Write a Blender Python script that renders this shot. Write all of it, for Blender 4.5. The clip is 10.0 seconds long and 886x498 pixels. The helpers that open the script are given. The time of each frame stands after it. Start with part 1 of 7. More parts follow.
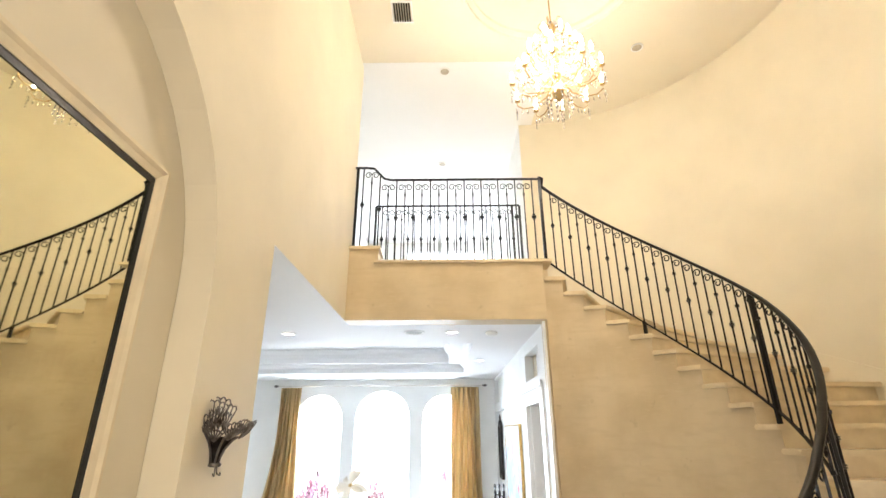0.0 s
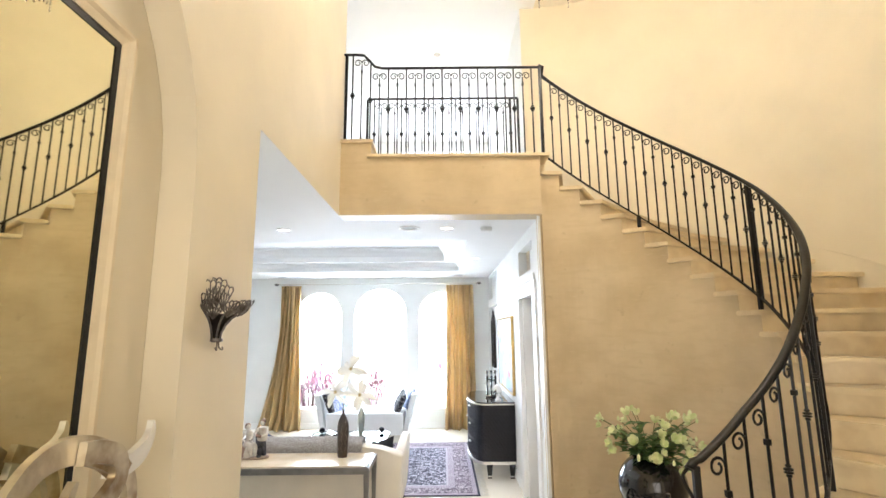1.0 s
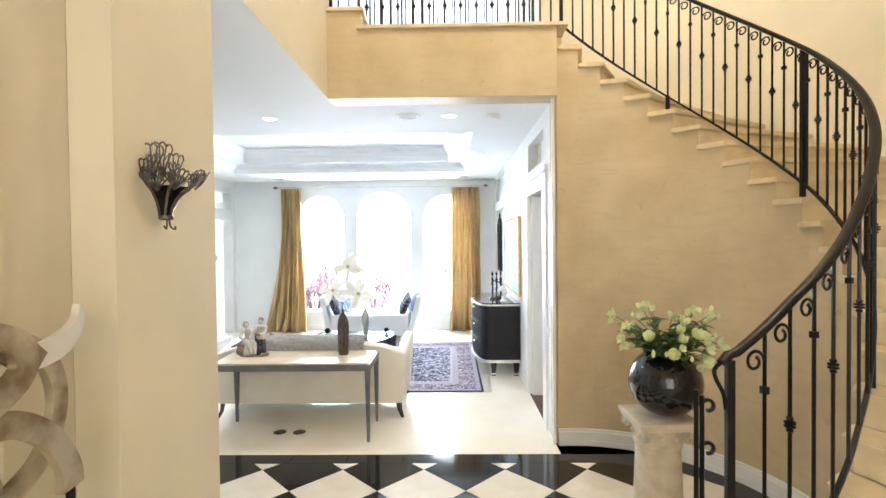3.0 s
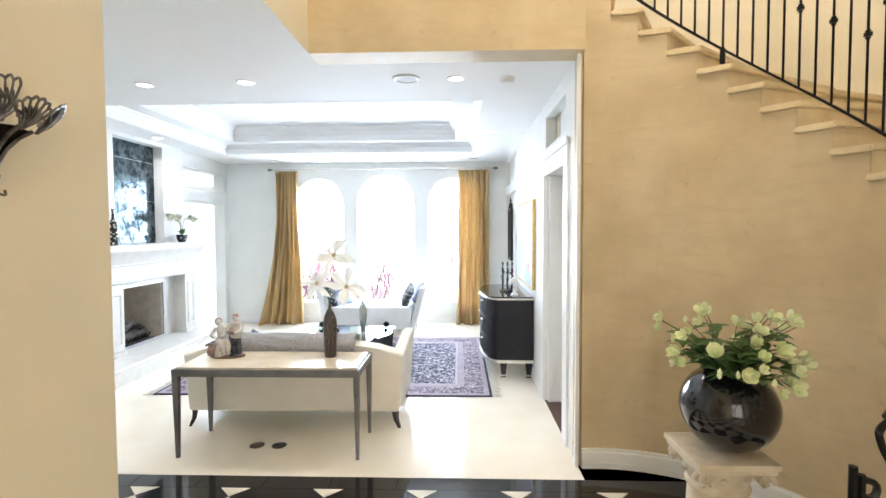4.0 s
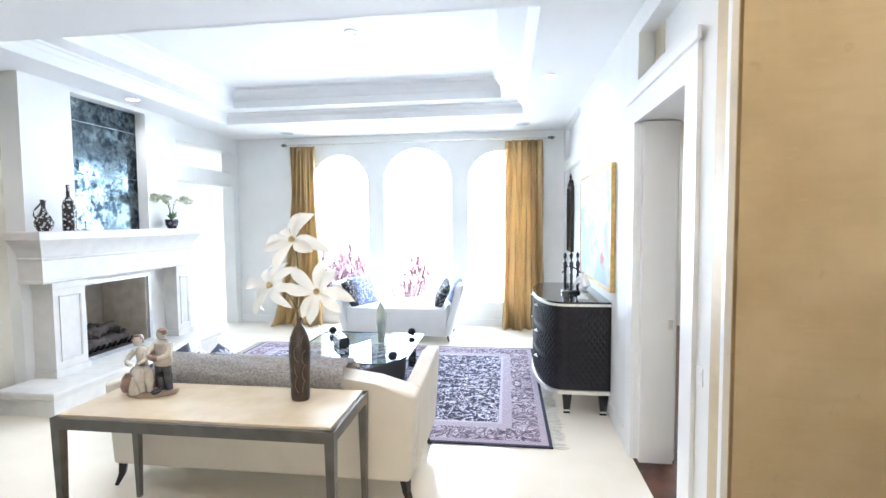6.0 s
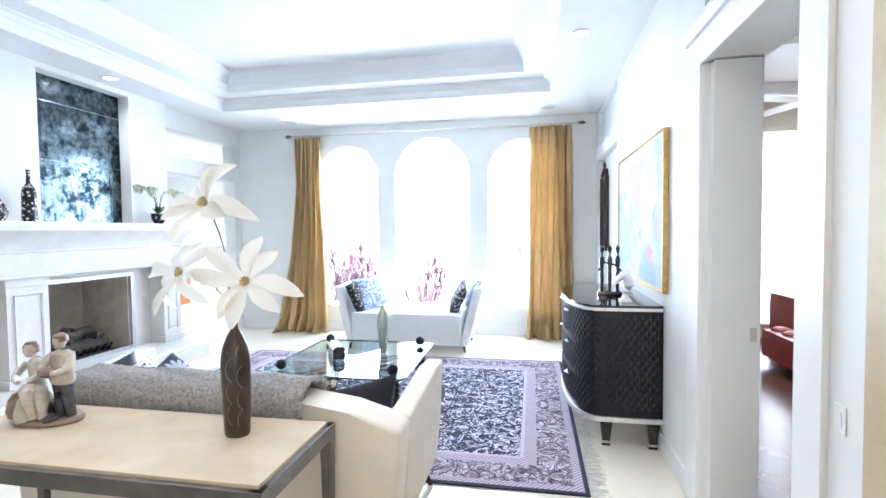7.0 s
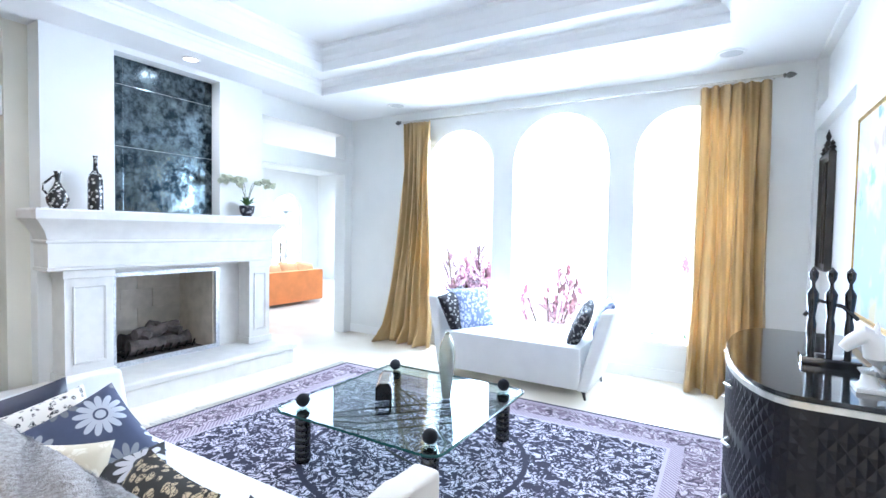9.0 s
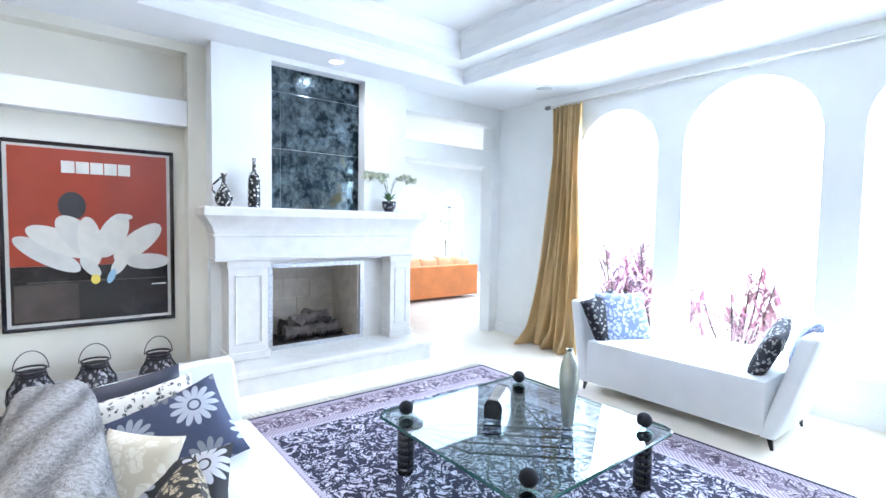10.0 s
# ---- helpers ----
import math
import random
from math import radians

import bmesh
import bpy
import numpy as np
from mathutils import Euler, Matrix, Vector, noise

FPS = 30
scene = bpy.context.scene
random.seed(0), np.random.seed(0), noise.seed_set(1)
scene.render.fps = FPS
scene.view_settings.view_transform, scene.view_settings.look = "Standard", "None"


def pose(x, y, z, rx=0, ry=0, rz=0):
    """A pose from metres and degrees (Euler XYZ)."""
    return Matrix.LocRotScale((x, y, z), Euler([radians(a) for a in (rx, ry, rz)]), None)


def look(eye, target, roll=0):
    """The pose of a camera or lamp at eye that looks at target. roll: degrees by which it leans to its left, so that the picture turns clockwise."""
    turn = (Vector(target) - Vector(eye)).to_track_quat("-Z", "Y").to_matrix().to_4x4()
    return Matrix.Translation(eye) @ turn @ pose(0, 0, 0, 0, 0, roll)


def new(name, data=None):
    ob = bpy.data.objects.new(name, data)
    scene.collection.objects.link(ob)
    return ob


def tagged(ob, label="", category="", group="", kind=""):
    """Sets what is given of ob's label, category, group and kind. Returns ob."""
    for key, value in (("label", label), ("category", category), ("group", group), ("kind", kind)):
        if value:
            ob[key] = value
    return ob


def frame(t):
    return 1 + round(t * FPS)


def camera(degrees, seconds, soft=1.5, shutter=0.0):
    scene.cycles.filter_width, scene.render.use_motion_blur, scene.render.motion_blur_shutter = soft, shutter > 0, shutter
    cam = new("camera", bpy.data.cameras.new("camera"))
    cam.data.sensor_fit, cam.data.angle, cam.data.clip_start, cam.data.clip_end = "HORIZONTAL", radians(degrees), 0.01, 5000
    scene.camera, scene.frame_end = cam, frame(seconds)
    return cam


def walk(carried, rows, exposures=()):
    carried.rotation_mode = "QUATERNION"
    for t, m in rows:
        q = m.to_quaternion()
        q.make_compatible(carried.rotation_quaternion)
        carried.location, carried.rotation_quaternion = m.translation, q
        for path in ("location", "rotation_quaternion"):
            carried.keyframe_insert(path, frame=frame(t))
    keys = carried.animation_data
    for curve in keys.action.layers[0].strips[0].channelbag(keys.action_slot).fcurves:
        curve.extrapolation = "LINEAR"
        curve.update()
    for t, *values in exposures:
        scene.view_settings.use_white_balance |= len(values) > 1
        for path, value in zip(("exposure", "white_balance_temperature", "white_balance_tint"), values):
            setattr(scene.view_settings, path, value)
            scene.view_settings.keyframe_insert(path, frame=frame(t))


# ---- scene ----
cam = camera(85.7, 10.0)
PATH = [
    (0, (0.276, -0.201, 2.159), (0.264, 1.666, 2.875), -0.3),
    (0.5, (0.285, -0.169, 2.106), (0.278, 1.761, 2.631), -0.4),
    (1, (0.287, -0.125, 2.063), (0.289, 1.846, 2.4), -0.5),
    (1.5, (0.29, -0.098, 2.034), (0.296, 1.894, 2.212), -0.6),
    (2, (0.312, -0.043, 1.998), (0.304, 1.956, 2.072), -0.6),
    (2.5, (0.35, 0.07, 1.966), (0.321, 2.07, 1.976), -0.7),
    (3, (0.335, 0.287, 1.93), (0.303, 2.287, 1.895), -0.6),
    (4.5, (0.38, 1.429, 1.892), (0.281, 3.425, 1.799), 0.0),
    (5, (0.382, 1.854, 1.882), (0.239, 3.846, 1.777), 0.2),
    (5.5, (0.379, 2.262, 1.85), (0.172, 4.247, 1.724), -0.1),
    (7, (0.407, 3.458, 1.588), (0.037, 5.422, 1.51), -0.6),
    (7.5, (0.457, 3.914, 1.567), (0.009, 5.862, 1.482), -0.2),
    (8, (0.492, 4.346, 1.571), (-0.078, 6.261, 1.481), 0.4),
    (8.5, (0.537, 4.749, 1.577), (-0.23, 6.594, 1.493), 0.8),
    (9, (0.643, 5.017, 1.576), (-0.378, 6.736, 1.502), 1.0),
    (9.5, (0.664, 5.319, 1.596), (-0.63, 6.84, 1.501), 0.9),
    (10, (0.664, 5.598, 1.592), (-0.896, 6.845, 1.482), 1.0),
]
walk(cam, [(t, look(eye, target, roll)) for t, eye, target, roll in PATH],
     exposures=[(0, 0.12, 6150, 15), (1.5, 0.21, 6100, 15), (3.0, 0.22, 6000, 13), (4.5, 0.18, 6000, 14), (5.5, 0.18, 5880, 15), (7.0, 0.14, 5600, 15), (10.0, 0.15, 5380, 15)])

# ---------- world and light ----------
world = bpy.data.worlds.new("world")
scene.world = world
world.use_nodes = True
wn = world.node_tree
sky = wn.nodes.new("ShaderNodeTexSky")
sky.sky_type = 'NISHITA'
sky.sun_disc = False
sky.sun_elevation, sky.sun_rotation = radians(58), radians(25)
wn.links.new(sky.outputs[0], wn.nodes["Background"].inputs[0])
wn.nodes["Background"].inputs[1].default_value = 0.12


def lamp(name, kind, m, power, colour=(1, 1, 1), size=0.1, size_y=None, spread=None):
    d = bpy.data.lights.new(name, kind)
    d.energy, d.color = power, colour
    if kind == 'AREA':
        d.size = size
        if size_y:
            d.shape, d.size_y = 'RECTANGLE', size_y
        if spread:
            d.spread = radians(spread)
    elif kind == 'SUN':
        d.angle = radians(size)
    else:
        d.shadow_soft_size = size
    o = new(name, d)
    o.matrix_world = m
    return o


DAY = (0.80, 0.92, 1.0)
WARM = (1.0, 0.87, 0.66)
lamp("sun", 'SUN', look((-1, 14, 16), (0, 9.5, 0)), 3.5, (1, 0.95, 0.86), 0.5)
# daylight in the window openings, slanting down from the sky
for wx, ww, wz0, wz1 in ((-2.47, 0.95, 0.45, 2.8), (-1.115, 1.1, 0.45, 2.9), (0.2, 0.95, 0.45, 2.8)):
    lamp("window_daylight", 'AREA', pose(wx, 11.28, (wz0 + wz1) / 2 + 0.1, -74, 0, 0), 122, DAY, ww, wz1 - wz0)
# fill panels added under the side room and library ceilings to brighten them
lamp("side_room_fill", 'AREA', pose(-7.6, 12.3, 3.2, 0, 0, 0), 225, DAY, 3.5, 3.5)
lamp("library_fill", 'AREA', pose(4.4, 8.6, 3.25, 0, 0, 0), 130, DAY, 3.0, 3.0)
lamp("upper_hall_daylight", 'AREA', pose(0.3, 10.6, 5.4, -90, 0, 0), 58, DAY, 2.0, 2.2)
# the lit downlights of the living room
DOWNLIGHTS = ((-3.6, 5.43), (-2.53, 5.38), (-1.57, 5.35), (0.34, 5.33), (-4.0, 7.86), (0.81, 7.71))
for dlx, dly in DOWNLIGHTS:
    lamp("downlight_beam", 'AREA', pose(dlx, dly, 3.22, 0, 0, 0), 8.5, (1.0, 0.96, 0.90), 0.12, None, 150)
# chandelier bulbs (see the chandelier below), and an unseen fill lamp added at the entrance behind
lamp("chandelier_glow", 'POINT', pose(1.33, 3.42, 5.35), 150, WARM, 0.28)
lamp("entrance_fill", 'AREA', pose(0.6, -2.9, 2.2, 90, 0, 0), 96, (1.0, 0.91, 0.76), 2.4, 3.6)

# ---------- materials ----------


def mat(name, col, rough=0.5, metal=0.0, var=0.08, scale=6.0, bump=0.0, bscale=60.0, col2=None, coat=0.0, spec=0.5):
    """A surface with variation at two scales and a fine relief."""
    m = bpy.data.materials.new(name)
    m.use_nodes = True
    t = m.node_tree
    b = t.nodes["Principled BSDF"]
    b.inputs["Roughness"].default_value, b.inputs["Metallic"].default_value = rough, metal
    b.inputs["Coat Weight"].default_value = coat
    b.inputs["Specular IOR Level"].default_value = spec
    co = t.nodes.new("ShaderNodeTexCoord")
    n1, n2 = t.nodes.new("ShaderNodeTexNoise"), t.nodes.new("ShaderNodeTexNoise")
    n1.inputs["Scale"].default_value, n1.inputs["Detail"].default_value = scale, 6
    n2.inputs["Scale"].default_value, n2.inputs["Detail"].default_value = bscale, 4
    for n in (n1, n2):
        t.links.new(co.outputs["Object"], n.inputs["Vector"])
    mx = t.nodes.new("ShaderNodeMix")
    mx.data_type = 'RGBA'
    dark = col2 if col2 else tuple(c * (1 - 2.2 * var) for c in col)
    mx.inputs[6].default_value, mx.inputs[7].default_value = (*dark, 1), (*col, 1)
    rp = t.nodes.new("ShaderNodeMapRange")
    rp.inputs[1].default_value, rp.inputs[2].default_value = 0.3, 0.62
    t.links.new(n1.outputs[0], rp.inputs[0])
    t.links.new(rp.outputs[0], mx.inputs[0])
    t.links.new(mx.outputs[2], b.inputs["Base Color"])
    if bump:
        bu = t.nodes.new("ShaderNodeBump")
        bu.inputs["Strength"].default_value, bu.inputs["Distance"].default_value = bump, 0.01
        t.links.new(n2.outputs[0], bu.inputs["Height"])
        t.links.new(bu.outputs[0], b.inputs["Normal"])
    return m


def trowelled(name, pale, deep):
    """Polished plaster: cloudy colour, level trowel strokes, a few rough patches."""
    m = mat(name, pale, 0.5, var=0.07, scale=2.4, bump=0.12, bscale=14, col2=deep)
    t = m.node_tree
    b = t.nodes["Principled BSDF"]
    co = t.nodes.new("ShaderNodeTexCoord")
    mp = t.nodes.new("ShaderNodeMapping")
    mp.inputs[3].default_value = (3.0, 3.0, 13.0)
    t.links.new(co.outputs["Object"], mp.inputs[0])
    cur = b.inputs["Base Color"].links[0].from_socket
    for scale, lo, hi, tone, amount, vec in ((1.3, 0.50, 0.72, deep, 0.42, mp.outputs[0]), (3.6, 0.58, 0.75, pale, 0.5, mp.outputs[0]), (9.0, 0.66, 0.74, tuple(c * 0.8 for c in deep), 0.5, co.outputs["Object"])):
        n, r, x = t.nodes.new("ShaderNodeTexNoise"), t.nodes.new("ShaderNodeMapRange"), t.nodes.new("ShaderNodeMix")
        n.inputs["Scale"].default_value, n.inputs["Detail"].default_value = scale, 7
        r.inputs[1].default_value, r.inputs[2].default_value, r.inputs[4].default_value = lo, hi, amount
        x.data_type = 'RGBA'
        x.inputs[7].default_value = (*tone, 1)
        t.links.new(vec, n.inputs["Vector"])
        t.links.new(n.outputs[0], r.inputs[0])
        t.links.new(r.outputs[0], x.inputs[0])
        t.links.new(cur, x.inputs[6])
        cur = x.outputs[2]
    t.links.new(cur, b.inputs["Base Color"])
    return m


def emitter(name, col, strength):
    m = bpy.data.materials.new(name)
    m.use_nodes = True
    b = m.node_tree.nodes["Principled BSDF"]
    b.inputs["Base Color"].default_value = (*col, 1)
    b.inputs["Emission Color"].default_value, b.inputs["Emission Strength"].default_value = (*col, 1), strength
    return m


def glass_mat(name, tint, rough=0.0, see=0.85):
    """Thin pane: mostly clear, glossy at a slant."""
    m = bpy.data.materials.new(name)
    m.use_nodes = True
    t = m.node_tree
    out = t.nodes["Material Output"]
    t.nodes.remove(t.nodes["Principled BSDF"])
    tr, gl, mx, lw, pw, fr = (t.nodes.new(k) for k in ("ShaderNodeBsdfTransparent", "ShaderNodeBsdfGlossy", "ShaderNodeMixShader", "ShaderNodeLayerWeight", "ShaderNodeMath", "ShaderNodeMapRange"))
    tr.inputs[0].default_value = (*tint, 1)
    gl.inputs["Roughness"].default_value = rough
    lw.inputs[0].default_value = 0.5
    pw.operation = 'POWER'
    pw.inputs[1].default_value = 4.0
    fr.inputs[3].default_value, fr.inputs[4].default_value = 0.04, 0.72
    t.links.new(lw.outputs["Facing"], pw.inputs[0])
    t.links.new(pw.outputs[0], fr.inputs[0])
    t.links.new(fr.outputs[0], mx.inputs[0])
    t.links.new(tr.outputs[0], mx.inputs[1])
    t.links.new(gl.outputs[0], mx.inputs[2])
    t.links.new(mx.outputs[0], out.inputs[0])
    return m


def silk_material(name, col, through_col, share):
    m = mat(name, col, 0.32, 0.0, var=0.10, scale=3, bump=0.08, bscale=90)
    t = m.node_tree
    out = t.nodes["Material Output"]
    tr, mx = t.nodes.new("ShaderNodeBsdfTranslucent"), t.nodes.new("ShaderNodeMixShader")
    tr.inputs[0].default_value = (*through_col, 1)
    mx.inputs[0].default_value = share
    t.links.new(t.nodes["Principled BSDF"].outputs[0], mx.inputs[1])
    t.links.new(tr.outputs[0], mx.inputs[2])
    t.links.new(mx.outputs[0], out.inputs[0])
    return m


M_white = mat("white_plaster", (0.85, 0.855, 0.835), 0.65, var=0.02, scale=2.5, bump=0.05, bscale=40)
M_ceiling = mat("ceiling_paint", (0.885, 0.89, 0.89), 0.7, var=0.01, scale=2)
M_trim = mat("white_trim_paint", (0.88, 0.88, 0.87), 0.35, var=0.015, scale=4)
M_cream = mat("cream_plaster", (0.80, 0.73, 0.575), 0.6, var=0.035, scale=1.6, bump=0.06, bscale=30)
M_venetian = trowelled("polished_tan_plaster", (0.665, 0.545, 0.355), (0.545, 0.43, 0.26))
# cream plaster toned down, so the recess's shade is in the colour
M_niche_shade = mat("shade_toned_plaster", (0.74, 0.68, 0.55), 0.6, var=0.03, scale=2, bump=0.05, bscale=30)
M_travertine = mat("travertine", (0.78, 0.66, 0.44), 0.35, var=0.09, scale=7, bump=0.08, bscale=40, col2=(0.66, 0.53, 0.33))
M_floor = mat("cream_marble", (0.90, 0.84, 0.72), 0.16, var=0.05, scale=2.2, bump=0.01, bscale=20, col2=(0.84, 0.77, 0.64))
M_black_marble = mat("black_marble", (0.012, 0.011, 0.012), 0.07, var=0.1, scale=9, col2=(0.03, 0.027, 0.026))
M_white_marble = mat("ivory_marble", (0.80, 0.74, 0.62), 0.12, var=0.05, scale=6, col2=(0.72, 0.65, 0.52))
M_iron = mat("black_wrought_iron", (0.006, 0.0055, 0.005), 0.30, 0.0, var=0.2, scale=30, bump=0.1, bscale=90, spec=0.28)
M_limestone = mat("carved_limestone", (0.74, 0.72, 0.68), 0.55, var=0.04, scale=8, bump=0.08, bscale=70)
M_gold_frame = mat("gilded_frame", (0.62, 0.42, 0.14), 0.3, 0.75, var=0.15, scale=25, bump=0.1, bscale=80)
M_black_lacquer = mat("black_lacquer", (0.008, 0.008, 0.01), 0.12, var=0.1, scale=8, coat=0.5)
M_silver = mat("silver_leaf", (0.75, 0.73, 0.68), 0.3, 0.9, var=0.08, scale=30)
M_glass = glass_mat("clear_glass", (0.97, 0.985, 0.98))
M_olive_mirror = mat("dim_mirror_glass", (0.74, 0.735, 0.58), 0.02, 1.0, var=0.0, scale=3)
M_mirror = mat("mirror_glass", (0.88, 0.86, 0.80), 0.02, 1.0, var=0.0, scale=3)

# ---------- mesh helpers ----------


def box(bm, x0, x1, y0, y1, z0, z1, bevel=0.0, m=None):
    g = bmesh.ops.create_cube(bm, size=1.0)
    vs = g["verts"]
    bmesh.ops.scale(bm, verts=vs, vec=(x1 - x0, y1 - y0, z1 - z0))
    bmesh.ops.translate(bm, verts=vs, vec=((x0 + x1) / 2, (y0 + y1) / 2, (z0 + z1) / 2))
    if bevel:
        es = list({e for v in vs for e in v.link_edges})
        r = bmesh.ops.bevel(bm, geom=es, offset=bevel, segments=2, affect='EDGES', profile=0.7)
        vs = list({v for f in r["faces"] for v in f.verts} | {v for v in vs if v.is_valid})
    if m:
        bmesh.ops.transform(bm, matrix=m, verts=vs)
    return vs


def lathe(bm, profile, n=32, m=None, squash=1.0):
    """A turned body from (radius, height) pairs."""
    rings = []
    for r, z in profile:
        if r < 1e-5:
            rings.append([bm.verts.new((0, 0, z))])
        else:
            rings.append([bm.verts.new((r * math.cos(2 * math.pi * i / n), squash * r * math.sin(2 * math.pi * i / n), z)) for i in range(n)])
    for a, b in zip(rings, rings[1:]):
        for i in range(n):
            j = (i + 1) % n
            if len(a) == 1 and len(b) == 1:
                continue
            if len(a) == 1:
                bm.faces.new((a[0], b[j], b[i]))
            elif len(b) == 1:
                bm.faces.new((a[i], a[j], b[0]))
            else:
                bm.faces.new((a[i], a[j], b[j], b[i]))
    if m:
        bmesh.ops.transform(bm, matrix=m, verts=[v for ring in rings for v in ring])
    return [v for ring in rings for v in ring]


def sweep(bm, pts, radius, n=8, flat=1.0, closed=False, cap=True, up=(0, 0, 1)):
    """A rod along points; radius may be a list; flat squeezes it along its second axis."""
    pts = [Vector(p) for p in pts]
    rings = []
    k = len(pts)
    ref = Vector(up)
    for i, p in enumerate(pts):
        a, b = pts[(i - 1) % k if closed else max(i - 1, 0)], pts[(i + 1) % k if closed else min(i + 1, k - 1)]
        d = (b - a).normalized()
        s = d.cross(ref)
        if s.length < 1e-3:
            s = d.cross(Vector((1, 0, 0)))
        s.normalize()
        u = s.cross(d)
        r = radius[i] if isinstance(radius, (list, tuple)) else radius
        rings.append([bm.verts.new(p + s * r * math.cos(2 * math.pi * j / n + math.pi / n) + u * r * flat * math.sin(2 * math.pi * j / n + math.pi / n)) for j in range(n)])
    for i in range(k if closed else k - 1):
        a, b = rings[i], rings[(i + 1) % k]
        for j in range(n):
            bm.faces.new((a[j], a[(j + 1) % n], b[(j + 1) % n], b[j]))
    if cap and not closed:
        bm.faces.new(rings[0][::-1])
        bm.faces.new(rings[-1])
    return [v for r in rings for v in r]


def prism(bm, outline, m, depth):
    """A flat outline (u, v) raised by depth along its own normal, placed by m."""
    a = [bm.verts.new(m @ Vector((u, v, 0))) for u, v in outline]
    b = [bm.verts.new(m @ Vector((u, v, depth))) for u, v in outline]
    k = len(a)
    bm.faces.new(a[::-1])
    bm.faces.new(b)
    for i in range(k):
        bm.faces.new((a[i], a[(i + 1) % k], b[(i + 1) % k], b[i]))
    return a + b


def mesh_of(name, bm, material, smooth=False):
    bmesh.ops.recalc_face_normals(bm, faces=bm.faces)
    me = bpy.data.meshes.new(name)
    bm.to_mesh(me)
    bm.free()
    me.materials.append(material)
    if smooth:
        me.shade_smooth()
        me.set_sharp_from_angle(angle=radians(38))
    return me


def world_of(o):
    m = o.matrix_basis.copy()
    while o.parent:
        o = o.parent
        m = o.matrix_basis @ m
    return m


def part(name, bm, material, parent=None, label="", smooth=False):
    """One mesh, given in the world's metres, linked under its thing or part."""
    if parent:
        bm.transform(world_of(parent).inverted())
    o = new(name, mesh_of(name, bm, material, smooth))
    if parent:
        o.parent = parent
    if label:
        o["label"] = label
    return o


def single(name, material, label, category, build, smooth=False, kind="", group=""):
    bm = bmesh.new()
    build(bm)
    return tagged(part(name, bm, material, None, "", smooth), label, category, group, kind)


def base(name, label, category, x=0, y=0, z=0, rz=0, group=""):
    o = new(name)
    o.empty_display_size = 0.1
    o.matrix_basis = pose(x, y, z, 0, 0, rz)
    return tagged(o, label, category, group)


def structure(name, material, label, boxes, category="wall", smooth=False):
    bm = bmesh.new()
    for b in boxes:
        box(bm, *b)
    return tagged(part(name, bm, material, None, "", smooth), label, category, "", "structure")


def arch_outline(cx, w, z0, zs, top, n=20):
    """Left to right over an arched opening, from the sill up and down again."""
    pts = [(cx - w / 2, z0)]
    for i in range(n + 1):
        a = math.pi - math.pi * i / n
        pts.append((cx + w / 2 * math.cos(a), zs + (top - zs) * math.sin(a)))
    return pts + [(cx + w / 2, z0)]


def arched_panel(bm, u0, u1, v0, v1, arches, m, depth):
    """A wall panel u0..u1 by v0..v1 with arched openings (cx, w, z0, zs, top), cut through its depth."""
    edges = [u0]
    for cx, w, *_ in arches:
        edges += [cx - w / 2, cx + w / 2]
    edges.append(u1)
    for i in range(0, len(edges), 2):
        prism(bm, [(edges[i], v0), (edges[i + 1], v0), (edges[i + 1], v1), (edges[i], v1)], m, depth)
    for cx, w, z0, zs, top in arches:
        if z0 > v0:
            prism(bm, [(cx - w / 2, v0), (cx + w / 2, v0), (cx + w / 2, z0), (cx - w / 2, z0)], m, depth)
        arc = arch_outline(cx, w, zs, zs, top)[1:-1]
        for (ua, va), (ub, vb) in zip(arc, arc[1:]):
            prism(bm, [(ua, va), (ub, vb), (ub, v1), (ua, v1)], m, depth)


UP_Y = Matrix(((1, 0, 0, 0), (0, 0, 1, 0), (0, 1, 0, 0), (0, 0, 0, 1)))   # u along x, v up, depth along +y
UP_X = Matrix(((0, 0, 1, 0), (1, 0, 0, 0), (0, 1, 0, 0), (0, 0, 0, 1)))   # u along y, v up, depth along +x

# ---------- plan ----------
LX, RX, WY = -4.36, 1.31, 10.66        # living room: doorway wall, right wall, window wall
CEIL = 3.245                            # lower ceiling
HALL = 6.63                             # foyer and upper hall ceiling
FX = -0.78                              # foyer's left wall
BY = 4.68                               # balcony face
SC, RI, RO = Vector((1.45, 3.45)), 1.33, 2.62   # stair centre, inner and outer radius
RISE = 0.1695
TOP = 23 * RISE


def ring(a, r, z=0.0):
    # the lower flight draws in towards the foyer, more so along its inner edge
    inner = np.interp(a, (-100, -91, -79, -67, -54, -41, -20, 6), (0.02, 0.045, 0.10, 0.118, 0.135, 0.125, 0.062, 0.0))
    far = 0.085 * math.sin(math.pi * (6 - a) / 94) ** 2 if -88 < a < 6 else 0.0
    r -= inner + (far - inner) * max(0.0, min(1.0, (r - 1.4) / 1.2))
    return Vector((SC.x + r * math.cos(radians(a)), SC.y + r * math.sin(radians(a)), z))


# ---------- the large structure ----------
structure("floor", M_floor, "polished cream marble floor of the living room", [
    (-4.9, 1.31, 4.57, WY, -0.2, 0), (-11, -4.9, 6.8, 16.5, -0.2, 0), (-4.9, -4.36, 10.66, 16.5, -0.2, 0)], "floor")
structure("floor_bed", M_black_marble, "black marble border of the foyer floor", [(-4.9, 4.3, -3.2, 4.57, -0.2, -0.004)], "floor")
structure("library_floor", mat("cherry_boards", (0.11, 0.042, 0.024), 0.22, var=0.25, scale=3, bump=0.03), "dark cherry wood floor of the library",
          [(1.312, 7.2, 5.285, 11.2, -0.2, -0.002)], "floor")

